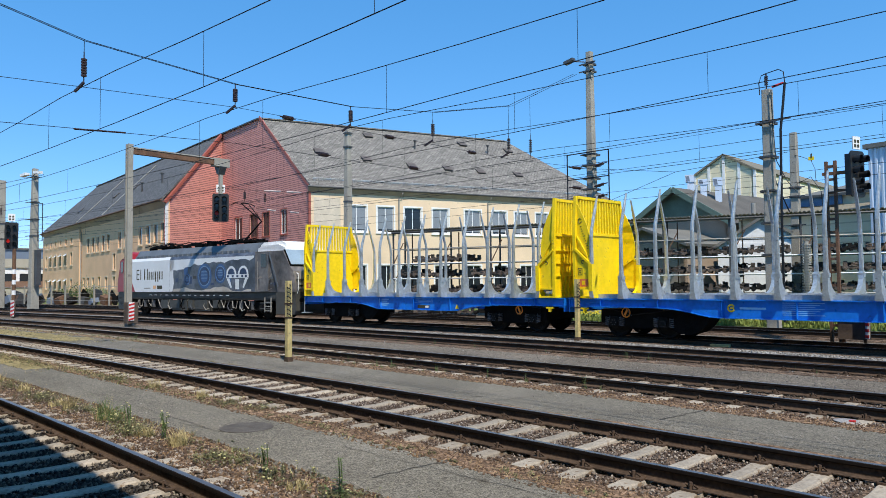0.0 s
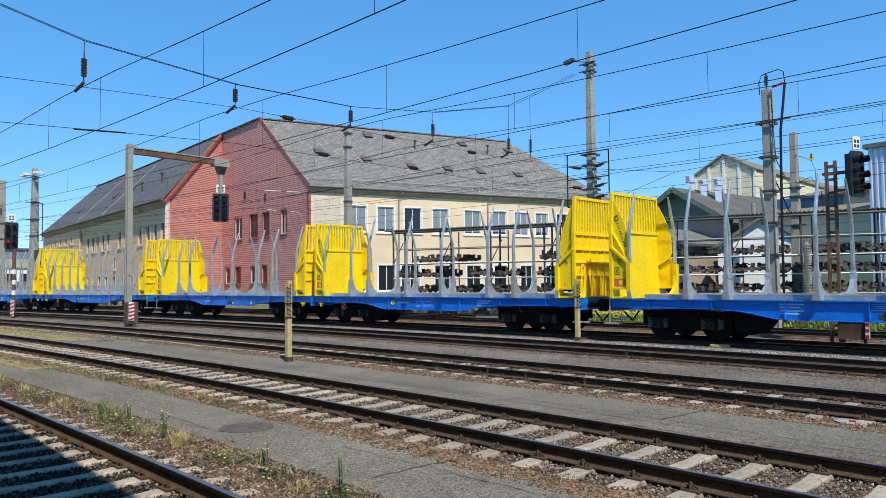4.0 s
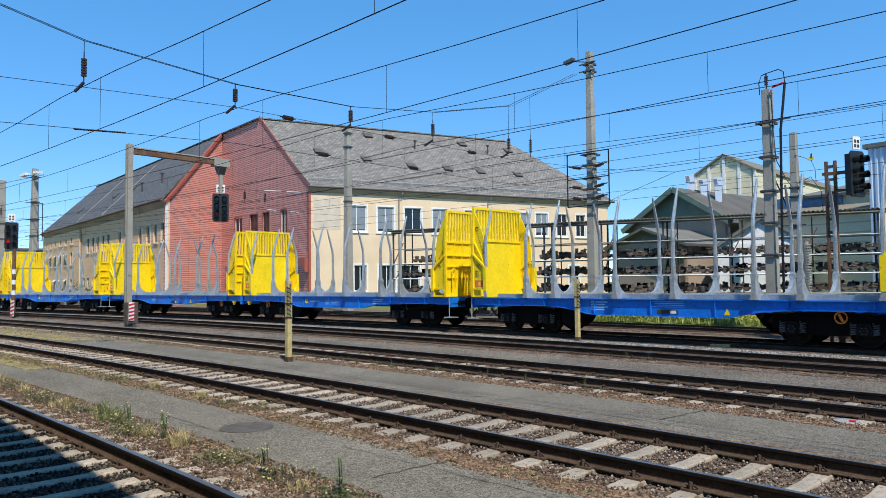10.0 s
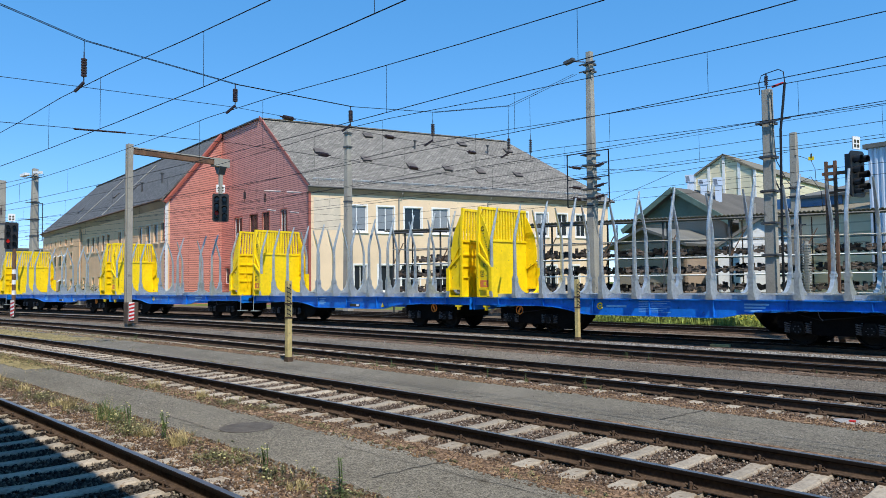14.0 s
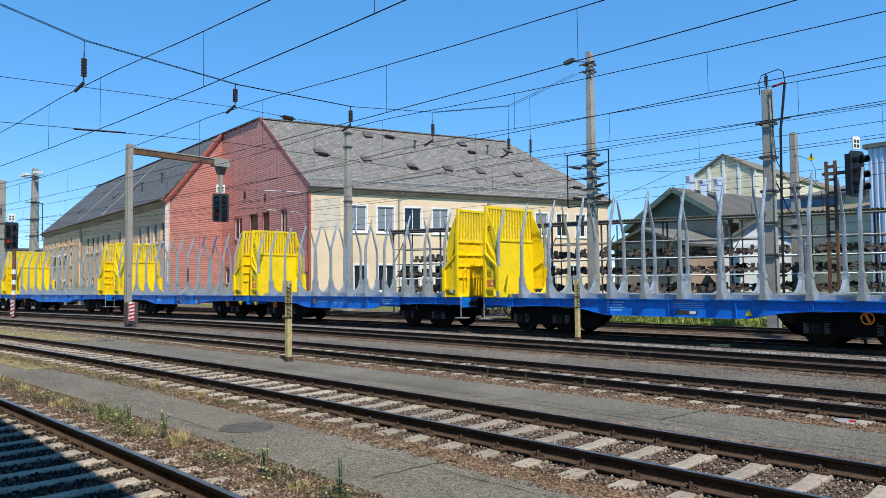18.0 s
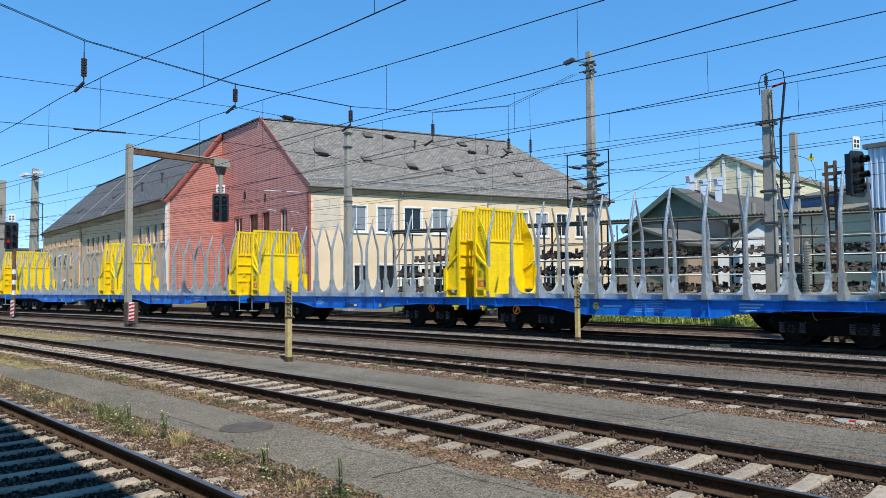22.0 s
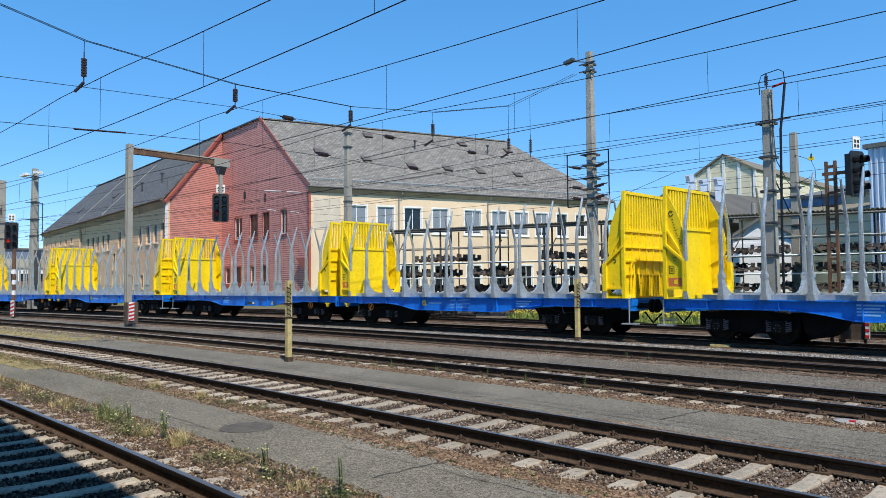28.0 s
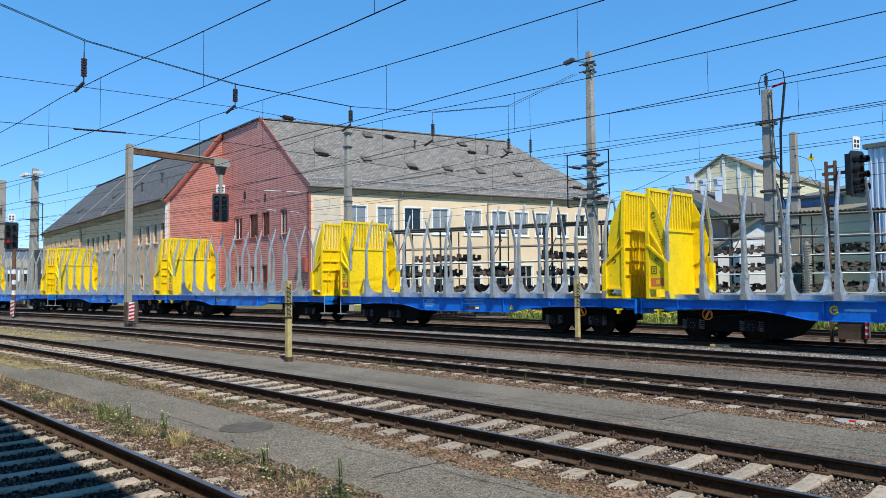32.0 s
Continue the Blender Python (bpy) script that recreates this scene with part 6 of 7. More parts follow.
        part("front_band", box(B(), sx * (H - 0.02), sx * (H + 0.012), -1.4, 1.4, 1.9, 2.02), LGREY, k)
    # livery shapes on the visible side, each layer a little prouder
    def plate(name, pts, m, label="", layer=0):
        pts = [(float(np.interp(a, (-9, -6.6, -2.95, 4.9, 9), (-9, -6.1, -2.25, 6.1, 9))), b) for a, b in pts]
        part(name, prism(B(), pts, -1.491 - 0.003 * layer, -1.497 - 0.003 * layer, "y"), m, k, label)

    def disc(name, x, z, r, m, layer, label="", half=0):
        plate(name, [(x + r * math.cos(radians(a)), z + r * math.sin(radians(a))) for a in range(0, 181 if half else 360, 15)], m, label, layer)

    def block(name, x0, x1, z0, z1, m, layer=0, label=""):
        plate(name, [(x0, z0), (x1, z0), (x1, z1), (x0, z1)], m, label, layer)
    # bars that stand for the word mark: two thin, five bold
    for a, b in ((-6.6, -6.53), (-6.15, -6.08)):
        block("livery_lettering", a, b, 2.12, 2.72, DARKLINE, 0, "dark bars in place of lettering")
    for z in (2.12, 2.4, 2.65):
        block("livery_lettering", -6.53, -6.3, z, z + 0.07, DARKLINE)
    for i, (a, b) in enumerate(((-5.72, -5.3), (-5.2, -4.86), (-4.76, -4.56), (-4.48, -4.12), (-4.02, -3.66))):
        block("livery_lettering", a, b, 2.0 if i == 3 else 2.12, 2.74 if i == 0 else 2.58, DARKLINE)
        block("letter_gap", a + 0.13, b - 0.1, 1.98, 2.76, LWHITE, 1)
    block("livery_lettering", -4.7, -4.35, 1.6, 1.78, OCHRE)
    block("livery_lettering", -4.25, -3.7, 1.58, 1.78, DARKLINE)
    block("livery_lettering", -5.7, -5.0, 1.6, 1.66, PIPE)
    plate("red_sweep", [(-6.75, 1.43), (-7.1, 2.0), (-7.18, 2.6), (-7.05, 3.18), (-7.4, 3.18), (-7.4, 1.43)], LRED, "red sweep of the livery")
    r = random.Random(3)
    top_edge = [(-2.88, 3.19)] + [(-2.88 + 7.7 * i / 22, (2.62 if i < 5 else 2.78 + 0.012 * i) + r.uniform(-0.09, 0.09)) for i in range(23)] + [(4.85, 3.19)]
    plate("torn_edge", top_edge, LWHITE, "white torn edge of the livery")
    plate("torn_edge", [(-2.88, 3.19), (-2.88, 1.43), (-2.6, 1.43), (-2.45, 1.9), (-2.55, 2.4), (-2.4, 3.19)], LWHITE)
    low_edge = [(-2.5, 1.44)] + [(-2.5 + 7.1 * i / 18, 1.56 + 0.1 * math.sin(i * 0.7) + r.uniform(-0.06, 0.06)) for i in range(19)] + [(4.6, 1.44)]
    plate("torn_edge", low_edge, LSAND, "pale sandy lower edge of the livery")
    # machine shapes: drums, racks and an engine block
    for x, z, rad in ((-1.1, 2.1, 0.32), (0.55, 2.25, 0.66), (2.0, 2.35, 0.5)):
        disc("machine_drum", x, z, rad, LBLUE, 1, "blue machine drum of the livery")
        disc("drum_ring", x, z, rad * 0.82, LPALE, 2)
        disc("drum_ring", x, z, rad * 0.74, LNAVY, 3)
        disc("drum_ring", x, z, rad * 0.5, LBLUE, 4)
        for q in (-0.2, 0.05, 0.3):
            block("drum_bar", x - rad * 0.4, x + rad * 0.4, z + q * rad, z + q * rad + 0.05, LPALE, 5)
    for i in range(15):
        x = -2.3 + 0.42 * i + r.uniform(-0.1, 0.1)
        z = r.uniform(1.75, 2.4)
        block("machine_shape", x, x + r.uniform(0.15, 0.4), z, z + r.uniform(0.1, 0.4), (LNAVY, LROOF, LBLUE, LNAVY, LGREY)[i % 5], 0, "dark machine shape of the livery")
    for x in (2.95, 3.95):
        disc("engine_hump", x, 2.3, 0.42, LWHITE, 1, "pale engine shape of the livery", 1)
        disc("engine_hump", x, 2.3, 0.3, LNAVY, 2, "", 1)
    block("engine_band", 2.5, 4.4, 2.12, 2.3, LWHITE, 1)
    for x in (2.7, 3.1, 3.5, 3.9, 4.2):
        block("engine_gap", x - 0.1, x + 0.06, 2.15, 2.26, LNAVY, 2)
    plate("engine_arm", [(2.55, 2.1), (2.8, 2.1), (3.0, 1.65), (2.9, 1.6)], LWHITE, "", 1)
    plate("engine_arm", [(4.35, 2.1), (4.1, 2.1), (3.9, 1.65), (4.0, 1.6)], LWHITE, "", 1)
    block("engine_arm", 3.3, 3.6, 1.55, 2.05, LWHITE, 1)
    for i in range(9):
        a = r.uniform(5.0, 7.6)
        z = r.uniform(1.5, 2.3)
        plate("cab_shape", [(a, z), (a + r.uniform(0.2, 0.6), z + 0.05), (a + r.uniform(0.3, 0.6), z + r.uniform(0.1, 0.25))], (LROOF, LNAVY, LCREAM)[i % 3], "streak of the cab livery")
    plate("cab_edge", [(6.45, 3.3), (6.6, 3.3), (7.6, 1.7), (7.5, 1.65)], LROOF)
    bm = B()
    for i in range(14):
        box(bm, -4.5 + 0.62 * i, -4.2 + 0.62 * i - 0.05 * (i % 3), -1.5, -1.496, 1.23, 1.26)
    part("lettering", bm, WHITE, k, "row of small white marks")
    # front rails and hoses at the trailing end
    for y in (-1.3, 1.3):
        part("front_rail", tube(B(), [(9.02, y, 1.35), (9.1, y, 1.5), (9.1, y, 2.25), (8.98, y, 2.3)], 0.025, 6), WHITE, k)
    for z in (1.55, 1.75):
        part("front_step", box(B(), 9.0, 9.06, -1.25, -0.6, z, z + 0.1), PIPE, k)
    for x in (-5.0, 5.0):
        bg = part("bogie", box(B(), x - 2.0, x + 2.0, -0.9, 0.9, 0.55, 0.9), BLACK, k, "black bogie")
        for sy in (-1, 1):
            part("side_frame", prism(B(), [(x - 2.1, 0.62), (x - 1.9, 0.85), (x - 0.7, 0.9), (x + 0.7, 0.9), (x + 1.9, 0.85), (x + 2.1, 0.62), (x + 1.6, 0.5), (x + 0.8, 0.45), (x - 0.8, 0.45), (x - 1.6, 0.5)], sy * 1.0, sy * 1.14, "y"), BLACK, bg)
            for q in (-1.3, 1.3):
                part("axle_box", tube(B(), [(x + q, sy * 1.1, 0.6), (x + q, sy * 1.22, 0.6)], 0.2, 12), DIRTY, bg)
            for q in (-0.5, 0.5):
                part("spring", tube(B(), [(x + q, sy * 1.15, 0.5), (x + q, sy * 1.15, 0.95)], 0.13, 10), SPRING, bg)
        for q in (-1.3, 1.3):
            ob = piece("wheelset", WHEEL, bg, Matrix.Translation((x + q, 0, 0.625)) @ Matrix.Diagonal((1.35, 1, 1.35, 1)))
            loco_wheels.append(ob)
    for a, b in ((-2.2, -0.6), (0.2, 1.7)):
        part("equipment_box", box(B(), a, b, -1.3, 1.3, 0.35, 0.95), LGREY, k)
    # roof gear and pantographs
    rr = random.Random(9)
    for i in range(13):
        x, y = -6.2 + 0.88 * i, rr.uniform(-0.8, 0.1)
        part("roof_box", box(B(), x, x + rr.uniform(0.2, 0.6), y - 0.2, y + 0.2, 3.8, 3.95 + rr.uniform(0, 0.2)), BLACK, k)
    for y in (-0.85, -0.4):
        part("roof_line", tube(B(), [(-6.2 + 1.0 * i, y, 4.06 + 0.1 * (i % 2)) for i in range(12)], 0.03, 5), BLACK, k)
    for i in range(11):
        x = -6.0 + 1.1 * i
        part("pipe", tube(B(), [(x, -1.32, 0.95), (x + 0.1, -1.36, 0.6 + 0.2 * (i % 3)), (x + 0.35, -1.34, 0.55), (x + 0.45, -1.32, 0.95)], 0.025, 5), PIPE, k)
    for i in range(12):
        x = -7.0 + 1.2 * i + rr.uniform(-0.2, 0.2)
        part("pipe", tube(B(), [(x, -1.36, 1.0), (x - 0.12, -1.42, 0.65), (x + 0.1, -1.42, 0.42), (x + 0.3, -1.4, 0.5)], 0.03, 5), (SPRING, PIPE, BLACK)[i % 3], k)
    for x0, x1, z0 in ((-3.3, -2.5, 0.45), (-0.3, 0.15, 0.5), (-2.3, -1.2, 0.5), (0.4, 1.6, 0.48), (2.2, 2.7, 0.55)):
        part("equipment_box", box(B(), x0, x1, -1.42, -1.1, z0, 0.98), LGREY, k, "grey underfloor equipment box")
    for x in (-7.6, 6.9):
        for q in (0, 0.5):
            part("ladder_rail", tube(B(), [(x + q, -1.47, 0.4), (x + q, -1.47, 1.15)], 0.03, 6), PIPE, k)
        for z in (0.45, 0.68, 0.9):
            part("ladder_rung", box(B(), x, x + 0.5, -1.5, -1.4, z, z + 0.04), PIPE, k)
    for i in range(9):
        x = -6.0 + 1.25 * i
        part("roof_post", tube(B(), [(x, -0.5, 3.84), (x + 0.05, -0.5, 4.02 + 0.08 * (i % 3))], 0.06, 6), BLACK, k)
    part("roof_line", tube(B(), [(-6.0 + 1.25 * i, -0.5, 4.02 + 0.08 * (i % 3)) for i in range(9)], 0.035, 5), BLACK, k)
    part("roof_line", tube(B(), [(-5.4 + 1.25 * i, -0.1, 4.1 - 0.1 * (i % 2)) for i in range(9)], 0.03, 5), BLACK, k)
    part("roof_bar", tube(B(), [(-6.0, 0.3, 4.12), (4.6, 0.3, 4.12)], 0.05, 6), BLACK, k)
    for i in range(9):
        part("roof_insulator", tube(B(), [(-5.6 + 1.25 * i, 0.3, 3.82), (-5.6 + 1.25 * i, 0.3, 4.12)], 0.07, 8), INSUL, k)
    for x, up in ((-5.2, 0), (3.6, 1)):
        base = part("pantograph", box(B(), x - 0.9, x + 0.9, -0.6, 0.6, 3.98, 4.08), BLACK, k, "raised pantograph" if up else "folded pantograph")
        if up:
            knee = (x + 1.1, 0, 5.15)
            bm = tube(B(), [(x - 0.5, 0, 4.08), knee], 0.045, 6)
            part("lower_arm", bm, BLACK, base)
            part("upper_arm", tube(B(), [knee, (x - 0.6, -0.1, ew - 0.1)], 0.035, 6), BLACK, base)
            part("upper_arm", tube(B(), [knee, (x - 0.6, 0.4, ew - 0.12)], 0.025, 6), BLACK, base)
            part("contact_strip", tube(B(), [(x - 0.6, -0.8, ew - 0.2), (x - 0.6, -0.5, ew - 0.05), (x - 0.6, 0.5, ew - 0.05), (x - 0.6, 0.8, ew - 0.2)], 0.03, 6), BLACK, base)
        else:
            for sy in (-0.4, 0.4):
                part("arm", tube(B(), [(x - 0.9, sy, 4.1), (x + 0.9, sy * 0.5, 4.28), (x - 0.7, sy, 4.4)], 0.03, 6), BLACK, base)
    # drawn out to its true length
    for o in k.children_recursive:
        if o.name.startswith("wheelset"):
            o.location.x *= 1.07
        else:
            for v in o.data.vertices:
                over = abs(v.co.x) - 7.9
                if over > 0 and not o.name.startswith("buffer"):
                    v.co.y *= 1 - 0.14 * min(1.0, over) ** 1.5
                v.co.x *= 1.07
                if v.co.z > 1:
                    v.co.z += min(0.1 * (v.co.z - 1), 0.3) * min(1.0, max(0.0, (ew - v.co.z) / 1.6))
    return k


loco_wheels = []
loco = locomotive()

# ---- plants and small things on the ground ----


def blades(bm, rnd, base, count, high, spread, lean=0.35, width=0.012):
    """Thin bent blades from one root."""
    for _ in range(count):
        a, k = rnd.uniform(0, 6.28), rnd.uniform(0.4, 1.0) * high
        d = Vector((math.cos(a), math.sin(a), 0))
        p = Vector(base) + Vector((rnd.uniform(-spread, spread), rnd.uniform(-spread, spread), 0))
        q = p + d * k * lean * 0.4 + Vector((0, 0, k * 0.6))
        t = p + d * k * lean * rnd.uniform(0.7, 1.5) + Vector((0, 0, k))
        w = Vector((-d.y, d.x, 0)) * width
        v = [bm.verts.new(x) for x in (p - w, p + w, q + w * 0.7, q - w * 0.7, t)]
        bm.faces.new((v[0], v[1], v[2], v[3]))
        bm.faces.new((v[3], v[2], v[4]))


def leaves(bm, rnd, base, high, count, size):
    """A leafy stem."""
    p = Vector(base)
    tip = p + Vector((rnd.uniform(-0.05, 0.05), rnd.uniform(-0.05, 0.05), high))
    tube(bm, [p, (p + tip) / 2 + Vector((0.01, 0.01, 0)), tip], 0.006, 4)
    for i in range(count):
        f = (i + 1) / count
        c = p.lerp(tip, 0.15 + 0.85 * f)
        a = i * 2.4 + rnd.uniform(-0.4, 0.4)
        d = Vector((math.cos(a), math.sin(a), rnd.uniform(-0.1, 0.5)))
        k = size * (1.1 - 0.6 * f) * rnd.uniform(0.7, 1.2)
        w = Vector((-d.y, d.x, 0)) * k * 0.22
        v = [bm.verts.new(x) for x in (c, c + d * k * 0.5 + w, c + d * k, c + d * k * 0.5 - w)]
        bm.faces.new(v)


def herb(bm, fl, rnd, base, high, wide, count, blooms=0):
    """A low bushy herb: many short forked stems with small leaves, and blooms at some tips."""
    for _ in range(count):
        a, k = rnd.uniform(0, 6.28), high * rnd.uniform(0.35, 1.0)
        p = Vector(base) + Vector((rnd.gauss(0, wide * 0.4), rnd.gauss(0, wide * 0.4), 0))
        tip = p + Vector((math.cos(a), math.sin(a), 0)) * k * rnd.uniform(0.1, 0.5) + Vector((0, 0, k))
        side = (tip - p).cross(Vector((math.sin(a), -math.cos(a), 0.3))).normalized() * 0.0025
        bm.faces.new([bm.verts.new(c) for c in (p - side, p + side, tip)])
        for j in range(rnd.randint(5, 9)):
            c = p.lerp(tip, rnd.uniform(0.15, 1.0))
            d = Vector((rnd.gauss(0, 1), rnd.gauss(0, 1), rnd.gauss(0.3, 0.6))).normalized() * rnd.uniform(0.015, 0.045)
            w = d.cross(Vector((0, 0, 1))) * 0.3
            bm.faces.new([bm.verts.new(x) for x in (c, c + d * 0.5 + w, c + d, c + d * 0.5 - w)])
        if fl is not None and rnd.random() < blooms:
            r = rnd.uniform(0.008, 0.015)
            tube(fl, [tip, tip + Vector((0, 0, r * 0.7))], r, 5)


def weed(name, s, y, kind, high, seed, label):
    rnd = random.Random(seed)
    root = thing(name, label, "plant", at(s, y, -0.02), "weeds beside the track")
    bm, fl = B(), B()
    if kind == "grass":
        blades(bm, rnd, (0, 0, 0), 50, high, 0.07, 0.45, width=0.0035)
        blades(bm, rnd, (0.05, 0, 0), 30, high * 0.7, 0.14, 0.6, width=0.0035)
        herb(bm, None, rnd, (0.03, 0, 0), high * 0.75, 0.2, 30)
        part("tuft", bm, LEAF, root)
        blades(fl, rnd, (0, 0, 0), 30, high * 0.9, 0.14, width=0.003)
        part("dry_tuft", fl, STRAW, root)
    elif kind == "dry":
        blades(bm, rnd, (0, 0, 0), 90, high, 0.1, 0.6, width=0.005)
        part("tuft", bm, STRAW, root)
        herb(fl, None, rnd, (0, 0.05, 0), high * 0.4, 0.2, 14)
        part("foliage", fl, WILT, root)
    elif kind == "stem":
        for _ in range(3):
            leaves(bm, rnd, (rnd.uniform(-0.04, 0.04), rnd.uniform(-0.04, 0.04), 0), high * rnd.uniform(0.8, 1), 9, 0.05)
        herb(bm, fl, rnd, (0, 0, high * 0.55), high * 0.45, 0.05, 9, 0.7)
        part("foliage", bm, LEAF, root)
        part("bloom_cluster", fl, CREAM, root)
    elif kind == "tall":
        for _ in range(2):
            leaves(bm, rnd, (rnd.uniform(-0.03, 0.03), rnd.uniform(-0.03, 0.03), 0), high * rnd.uniform(0.8, 1), 34, 0.075)
        herb(bm, None, rnd, (0, 0, 0), high * 0.3, 0.18, 16)
        part("foliage", bm, LEAF, root)
    else:
        herb(bm, fl, rnd, (0, 0, 0), high, 0.34, 70, 0.13)
        part("foliage", bm, WILT, root)
        part("bloom_cluster", fl, CREAM, root)
    return root


rnd = random.Random(11)
for i, (s, y, kind, high) in enumerate((
        (-13.96, 3.72, "flower", 0.2), (-14.5, 3.85, "flower", 0.2), (-13.3, 3.75, "dry", 0.16), (-12.76, 3.8, "dry", 0.28), (-12.4, 3.85, "flower", 0.14), (-11.48, 3.86, "grass", 0.45), (-11.2, 3.92, "grass", 0.3),
        (-10.9, 3.86, "flower", 0.22), (-10.4, 3.8, "stem", 0.42), (-10.3, 3.78, "flower", 0.24), (-9.95, 3.72, "flower", 0.2), (-9.8, 3.8, "dry", 0.18), (-9.51, 3.94, "stem", 0.36), (-9.4, 3.9, "stem", 0.26), (-8.87, 3.84, "dry", 0.27), (-9.0, 3.9, "dry", 0.2),
        (-7.95, 3.86, "flower", 0.13), (-7.6, 3.95, "flower", 0.15), (-6.86, 3.86, "stem", 0.36), (-6.7, 3.9, "flower", 0.15), (-5.72, 3.99, "tall", 0.4), (-5.6, 3.9, "flower", 0.12), (-6.2, 3.85, "dry", 0.12),
        (-15.6, 3.9, "dry", 0.2), (-16.5, 3.95, "flower", 0.2), (-17.6, 3.95, "dry", 0.22), (-18.8, 4.0, "flower", 0.25), (-20.2, 4.0, "dry", 0.25),
        (-11.33, 5.82, "flower", 0.12), (-10.53, 5.95, "flower", 0.1), (-12.3, 5.85, "dry", 0.2), (-14.2, 5.8, "dry", 0.22), (-16.0, 5.75, "flower", 0.15))):
    weed("weed", s, y, kind, high, i, {"grass": "tuft of green and dry grass", "dry": "tuft of dry straw-coloured grass", "flower": "low brown-green weed with small pale flowers", "stem": "thin green weed with pale flower heads", "tall": "upright leafy green weed"}[kind] + " beside the track")
bm, wl = B(), B()
for _ in range(1500):
    s, y = rnd.uniform(-26, -3), rnd.choice((rnd.gauss(3.95, 0.12), rnd.gauss(4.1, 0.12), rnd.uniform(5.6, 5.85)))
    blades(bm, rnd, on(s, y, -0.01), 3, rnd.uniform(0.02, 0.07), 0.06, 0.9, width=0.003)
    if rnd.random() < 0.25:
        herb(wl, None, rnd, on(s, y, -0.01), rnd.uniform(0.03, 0.07), 0.08, 4)
for _ in range(1600):
    s = rnd.uniform(-60, -15)
    y = rnd.choice((rnd.gauss(5.35, 0.3), rnd.gauss(5.75, 0.12), rnd.gauss(9.7, 0.5), rnd.gauss(10.8, 0.15)))
    if y > 9 and s > -26 or y < 5.6 and s > -18.5:
        continue
    blades(bm, rnd, on(s, y, 0.0), 6, rnd.uniform(0.03, 0.12), 0.12, 0.7, width=0.005)
    if rnd.random() < 0.35:
        herb(wl, None, rnd, on(s, y, 0.0), rnd.uniform(0.04, 0.1), 0.1, 4)
tagged(part("dry_grass", bm, STRAW), "low dry grass along the path edges", "grass", kind="stuff")
tagged(part("low_herbs", wl, WILT), "low brown-green herbs along the path edges", "plants", kind="stuff")
bm = B()
for _ in range(420):
    s, y = rnd.uniform(-45, -14), rnd.gauss(5.75, 0.12)
    blades(bm, rnd, on(s, y, -0.01), 5, rnd.uniform(0.03, 0.1), 0.08, width=0.005)
for _ in range(160):
    s, y = rnd.uniform(-45, -12), rnd.uniform(10.85, 11.15)
    blades(bm, rnd, on(s, y, -0.01), 4, rnd.uniform(0.04, 0.12), 0.06, width=0.006)
for key in "cd":
    for _ in range(26):
        s, y = rnd.uniform(-30, 0), TRACKS[key] - 1.0 + rnd.choice((0, 0.25))
        blades(bm, rnd, on(s, y, 0.0), 7, rnd.uniform(0.1, 0.3), 0.04, width=0.004)
tagged(part("low_grass", bm, LEAF), "low green grass beside the sleepers", "grass", kind="stuff")
bm, fl = B(), B()
for _ in range(5200):
    s, y = rnd.uniform(-25.2, 6), 31.2 + 5 * rnd.random() ** 1.5
    p = on(s, y, 0.03)
    blades(bm, rnd, p, 4, rnd.uniform(0.15, 0.5), 0.15, width=0.03)
    if rnd.random() < 0.4:
        q = p + Vector((0, 0, rnd.uniform(0.25, 0.5)))
        box(fl, -0.035, 0.035, -0.035, 0.035, -0.02, 0.02, Matrix.Translation(q))
tagged(part("meadow_grass", bm, MEADOW), "long meadow grass behind the tracks", "grass", kind="stuff")
tagged(part("meadow_flowers", fl, FLOWER), "yellow meadow flowers", "flowers", kind="stuff")

# flat cover, litter and a loose board
mh_ = thing("manhole_cover", "round dark cast-iron cover in the asphalt", "cover", at(-9.28, 5.02, 0.003))
bm = tube(B(), [(0, 0, -0.02), (0, 0, 0.004)], 0.37, 28)
part("lid", bm, TAR2, mh_)
lt = thing("litter", "crumpled pale plastic bag with a red print", "litter", at(-3.58, 11.03, 0.0))
bm = B()
bmesh.ops.create_icosphere(bm, subdivisions=3, radius=0.13)
for v in bm.verts:
    n3 = noise.noise(v.co * 9)
    v.co *= 1 + 0.5 * n3
    v.co.z = max(0, v.co.z * 0.22 + 0.015)
    v.co.x *= 1.3
part("bag", bm, PLASTIC, lt)
part("print", box(B(), 0.04, 0.11, -0.07, 0.0, 0.025, 0.045), RED, lt)
tagged(part("loose_board", box(B(), -0.28, 0.28, -0.09, 0.09, 0, 0.07, at(-9.82, 21.0, 0.0) @ pose(0, 0, 0.01, 0, 0, 8)), POSTY), "short weathered wooden board on the ballast", "board")
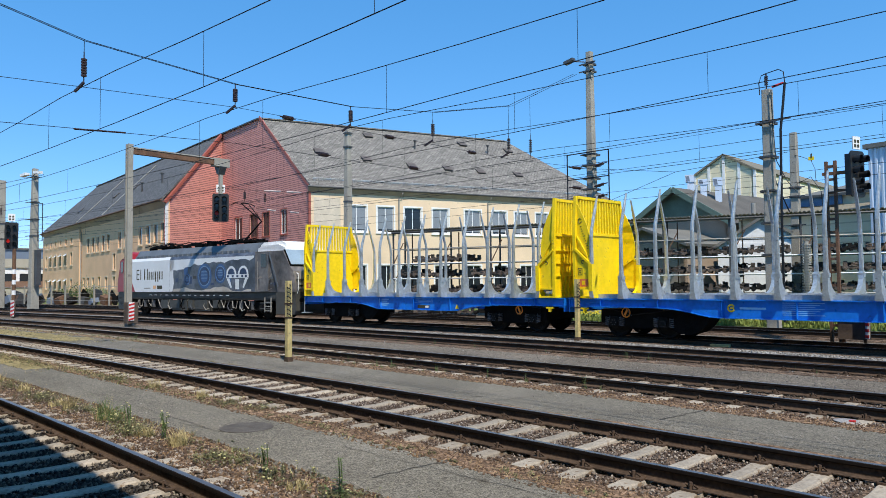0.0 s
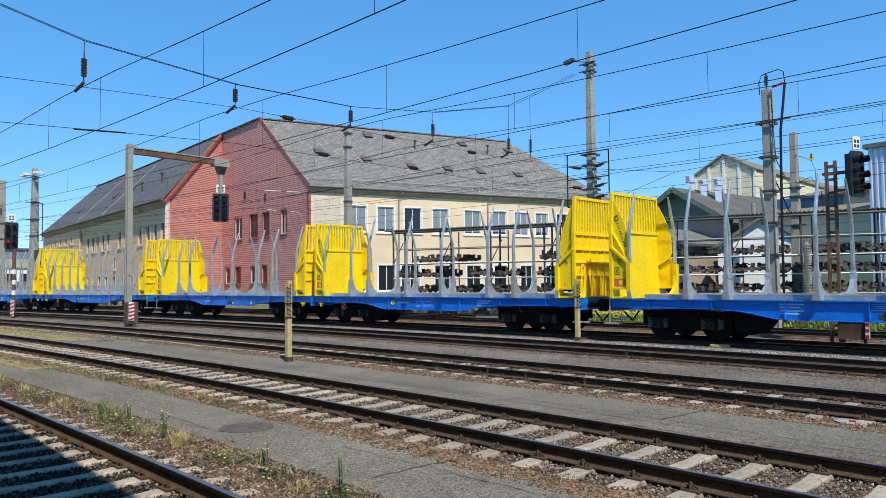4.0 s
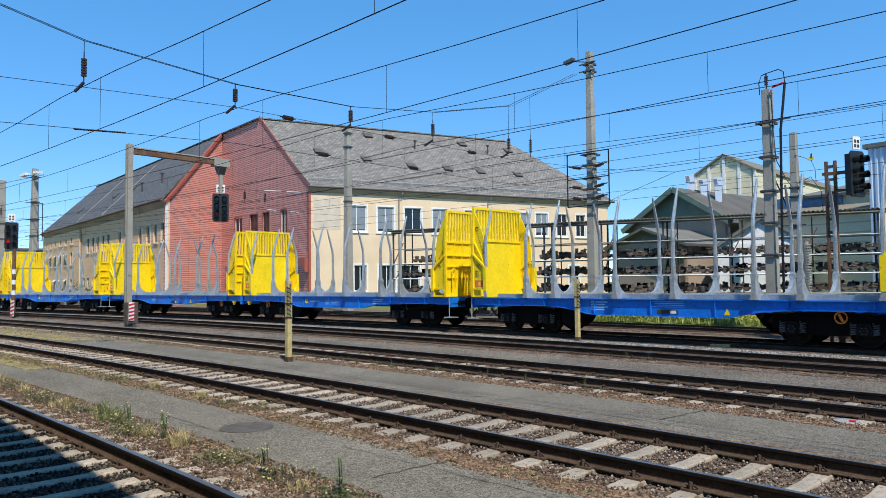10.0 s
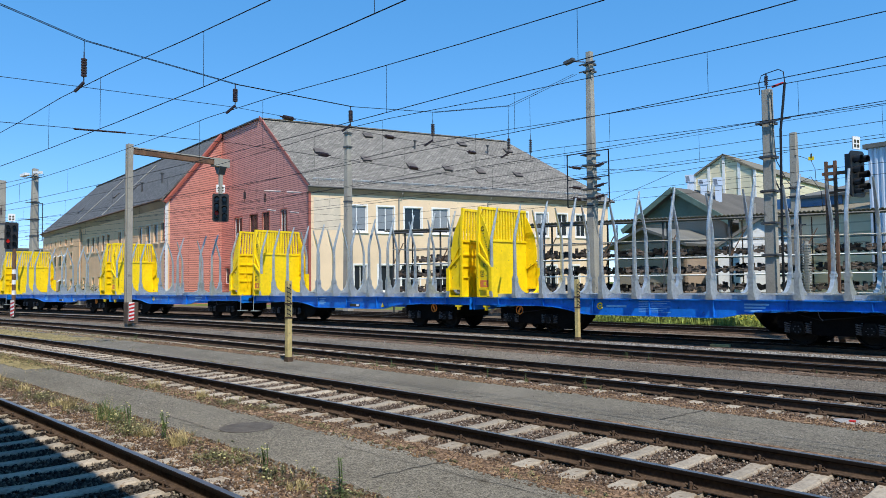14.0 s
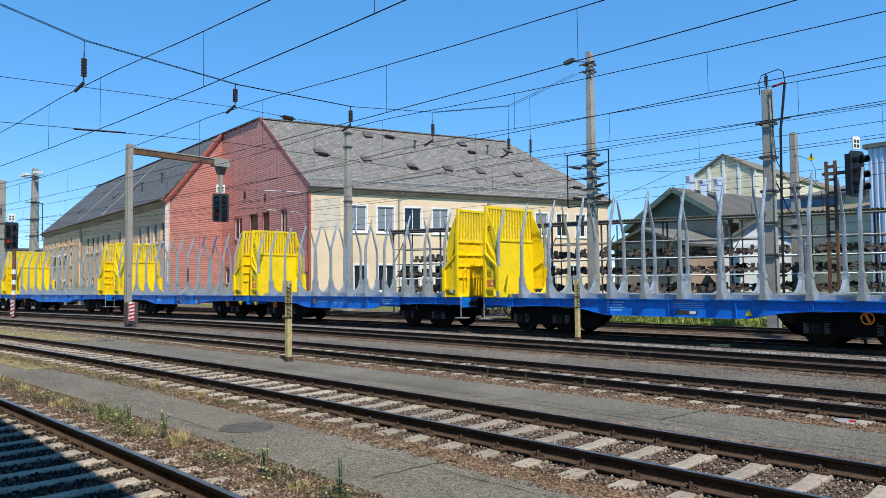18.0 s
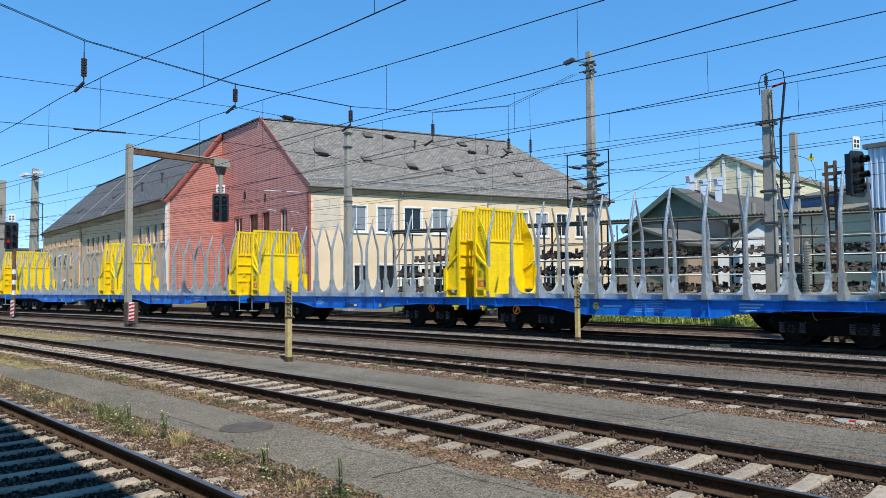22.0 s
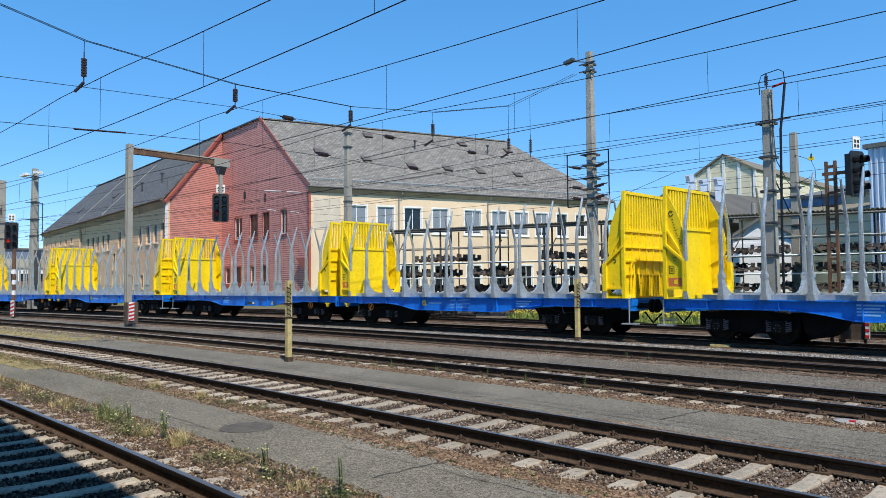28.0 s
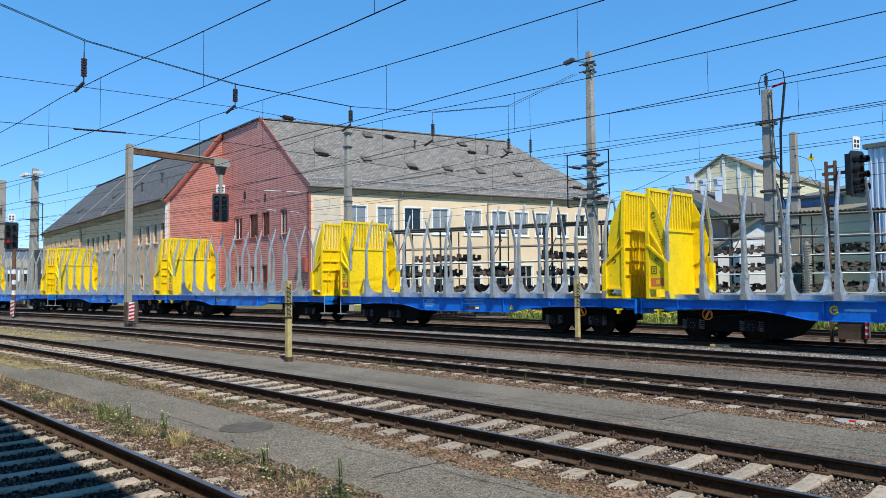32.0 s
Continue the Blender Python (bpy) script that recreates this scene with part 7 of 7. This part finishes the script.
# bitumen joints across and along the paths
for s0, y0, s1, y1, w in ((-5.99, 4.6, -5.93, 5.75, 0.018), (-5.46, 9.4, -5.41, 10.7, 0.022), (-8.2, 9.2, -8.1, 10.6, 0.012), (-11.0, 4.4, -8.6, 4.75, 0.006), (-14.5, 4.72, -9.6, 4.62, 0.008), (-24, 9.6, -9, 9.35, 0.01), (-7.4, 5.25, -4.2, 5.35, 0.006), (-18, 5.0, -13.0, 5.1, 0.008)):
    rr = random.Random(str(s0))
    vs, count = [], 14
    for i in range(count + 1):
        f = i / count
        d = Vector((s1 - s0, y1 - y0)).normalized()
        k = w * rr.uniform(0.4, 1.0)
        wob = rr.uniform(-0.03, 0.03)
        for e in (-k, k):
            vs.append(on(s0 + (s1 - s0) * f - d.y * (e + wob), y0 + (y1 - y0) * f + d.x * (e + wob), 0.004))
    me = bpy.data.meshes.new("asphalt_joint")
    me.from_pydata(vs, [], [(2 * i, 2 * i + 1, 2 * i + 3, 2 * i + 2) for i in range(count)])
    me.materials.append(TAR)
    tagged(new("asphalt_joint", me), "dark bitumen joint in the asphalt", "joint", kind="structure")
# bushes and scrap before the ochre wing
for i, (s, y, r) in enumerate(((-92, 31.5, 1.3), (-95, 31.7, 1.7), (-97.5, 31.6, 1.4), (-89, 31.2, 0.8), (-100, 32, 1.0))):
    rr = random.Random(70 + i)
    b = thing("bush", "green leafy bush before the ochre wall", "bush", Matrix.Translation(on(s / 1.09, y + 9.2)), "bushes at the house")
    bm = B()
    for _ in range(5):
        tube(bm, [(0, 0, 0), (rr.uniform(-0.4, 0.4), rr.uniform(-0.4, 0.4), r)], 0.03, 5)
    part("stem_cluster", bm, RUSTPOST, b)
    bm = B()
    for _ in range(900):
        d = Vector((rr.gauss(0, 1), rr.gauss(0, 1), rr.gauss(0, 1))).normalized() * r * rr.uniform(0.5, 1.0) * (1 + 0.3 * rr.random())
        c = Vector((d.x, d.y, abs(d.z) * 1.3 + 0.2))
        a = Vector((rr.gauss(0, 1), rr.gauss(0, 1), rr.gauss(0, 1))).normalized() * 0.13
        w = a.cross(Vector((0, 0, 1))) * 0.5
        bm.faces.new([bm.verts.new(x) for x in (c - a, c + w, c + a, c - w)])
    part("foliage", bm, LEAF, b)
fence = thing("scrap_fence", "grey wire fence with pale posts", "fence")
for i in range(14):
    part("post", box(B(), -0.07, 0.07, -0.07, 0.07, 0, 2.2), MASTC, fence).matrix_basis = at(-104 + 2.6 * i, 34.5)
for z in (0.5, 1.3, 2.0):
    part("fence_wire", tube(B(), [on(-104 + 2.6 * i, 34.5, z) for i in range(14)], 0.02, 5), PIPE, fence)
rr = random.Random(5)
for i in range(16):
    m = at(-106 + 2.0 * i, 36.2, 0.1) @ pose(0, 0, 0, rr.uniform(-20, 20), rr.uniform(-25, 25), rr.uniform(0, 360))
    ob = thing("scrap_heap", "bent scrap sheet metal and crates behind the fence", "scrap", m, "scrap behind the fence")
    part("crate", box(B(), -0.5, 0.5, -0.4, 0.4, 0, rr.uniform(0.5, 1.0)), (DIRTY, ZINC, FARGREY, RUSTPOST)[i % 4], ob)
    part("sheet", box(B(), -0.8, 0.8, -0.02, 0.02, 0, 1.2, pose(0.3, 0.5, 0.2, 0, 30)), (ZINC, DIRTY)[i % 2], ob)


# ---- what moves ----
DRIFT = [(0, 0.0), (3.4, 0.0), (6, 0.27), (9, 0.58), (13, 0.66), (17, 0.4), (20, 0.08), (23, -0.04), (25.2, -0.12), (28, -0.11), (32, 0.0)]


def run(t):
    """How far the train has gone after t seconds."""
    for (a, p), (b, q) in zip(DRIFT, DRIFT[1:]):
        if a <= t <= b:
            k = (t - a) / (b - a)
            return 11.75 * t + 0.0068 * t * t - (p + (q - p) * k * k * (3 - 2 * k))


LOCO = -42.05             # middle of the locomotive at the start
TIMES = [0.5 * k for k in range(65)]


def motions():
    for n, w in enumerate(wagons):
        left = FIRST + n * PITCH
        rows = []
        for t in TIMES:
            if n % 2:
                a, b = e_pose(left + 2.65 - run(t)).translation, e_pose(left + PITCH - 3.1 - run(t)).translation
                m = Matrix.Translation(a) @ pose(0, 0, 0, 0, 0, math.degrees(math.atan2(b.y - a.y, b.x - a.x))) @ pose(-2.65, 0, 0)
            else:
                a, b = e_pose(left + 3.1 - run(t)).translation, e_pose(left + PITCH - 2.65 - run(t)).translation
                m = Matrix.Translation(b) @ pose(0, 0, 0, 0, 0, math.degrees(math.atan2(b.y - a.y, b.x - a.x)) + 180) @ pose(-2.65, 0, 0)
            rows.append((t, m))
        walk(w, rows)
    rows = []
    for t in TIMES:
        a, b = e_pose(LOCO - 5 - run(t)).translation, e_pose(LOCO + 5 - run(t)).translation
        rows.append((t, Matrix.Translation((a + b) / 2) @ pose(0, 0, 0, 0, 0, math.degrees(math.atan2(b.y - a.y, b.x - a.x)))))
    walk(loco, rows)
    # wheels roll with the way gone; alike wheelsets share one set of keys
    rolled = {}
    every = [(w, 1 if n % 2 == 0 else -1, 0.46) for n, w in enumerate(wagons)] + [(loco, -1, 0.625)]
    for root, sense, radius in every:
        for o in root.children_recursive:
            if not o.name.startswith("wheelset"):
                continue
            spot = (round(o.location.x, 2), sense, radius)
            if spot not in rolled:
                x = o.location.x
                walk(o, [(k / FPS, pose(x, 0, radius, 0, sense * math.degrees(run(k / FPS)) / radius, 0)) for k in range(32 * FPS + 1)])
                rolled[spot] = o
            else:
                o.rotation_mode = "QUATERNION"
                o.animation_data_create()
                o.animation_data.action = rolled[spot].animation_data.action
                o.animation_data.action_slot = rolled[spot].animation_data.action_slot


motions()
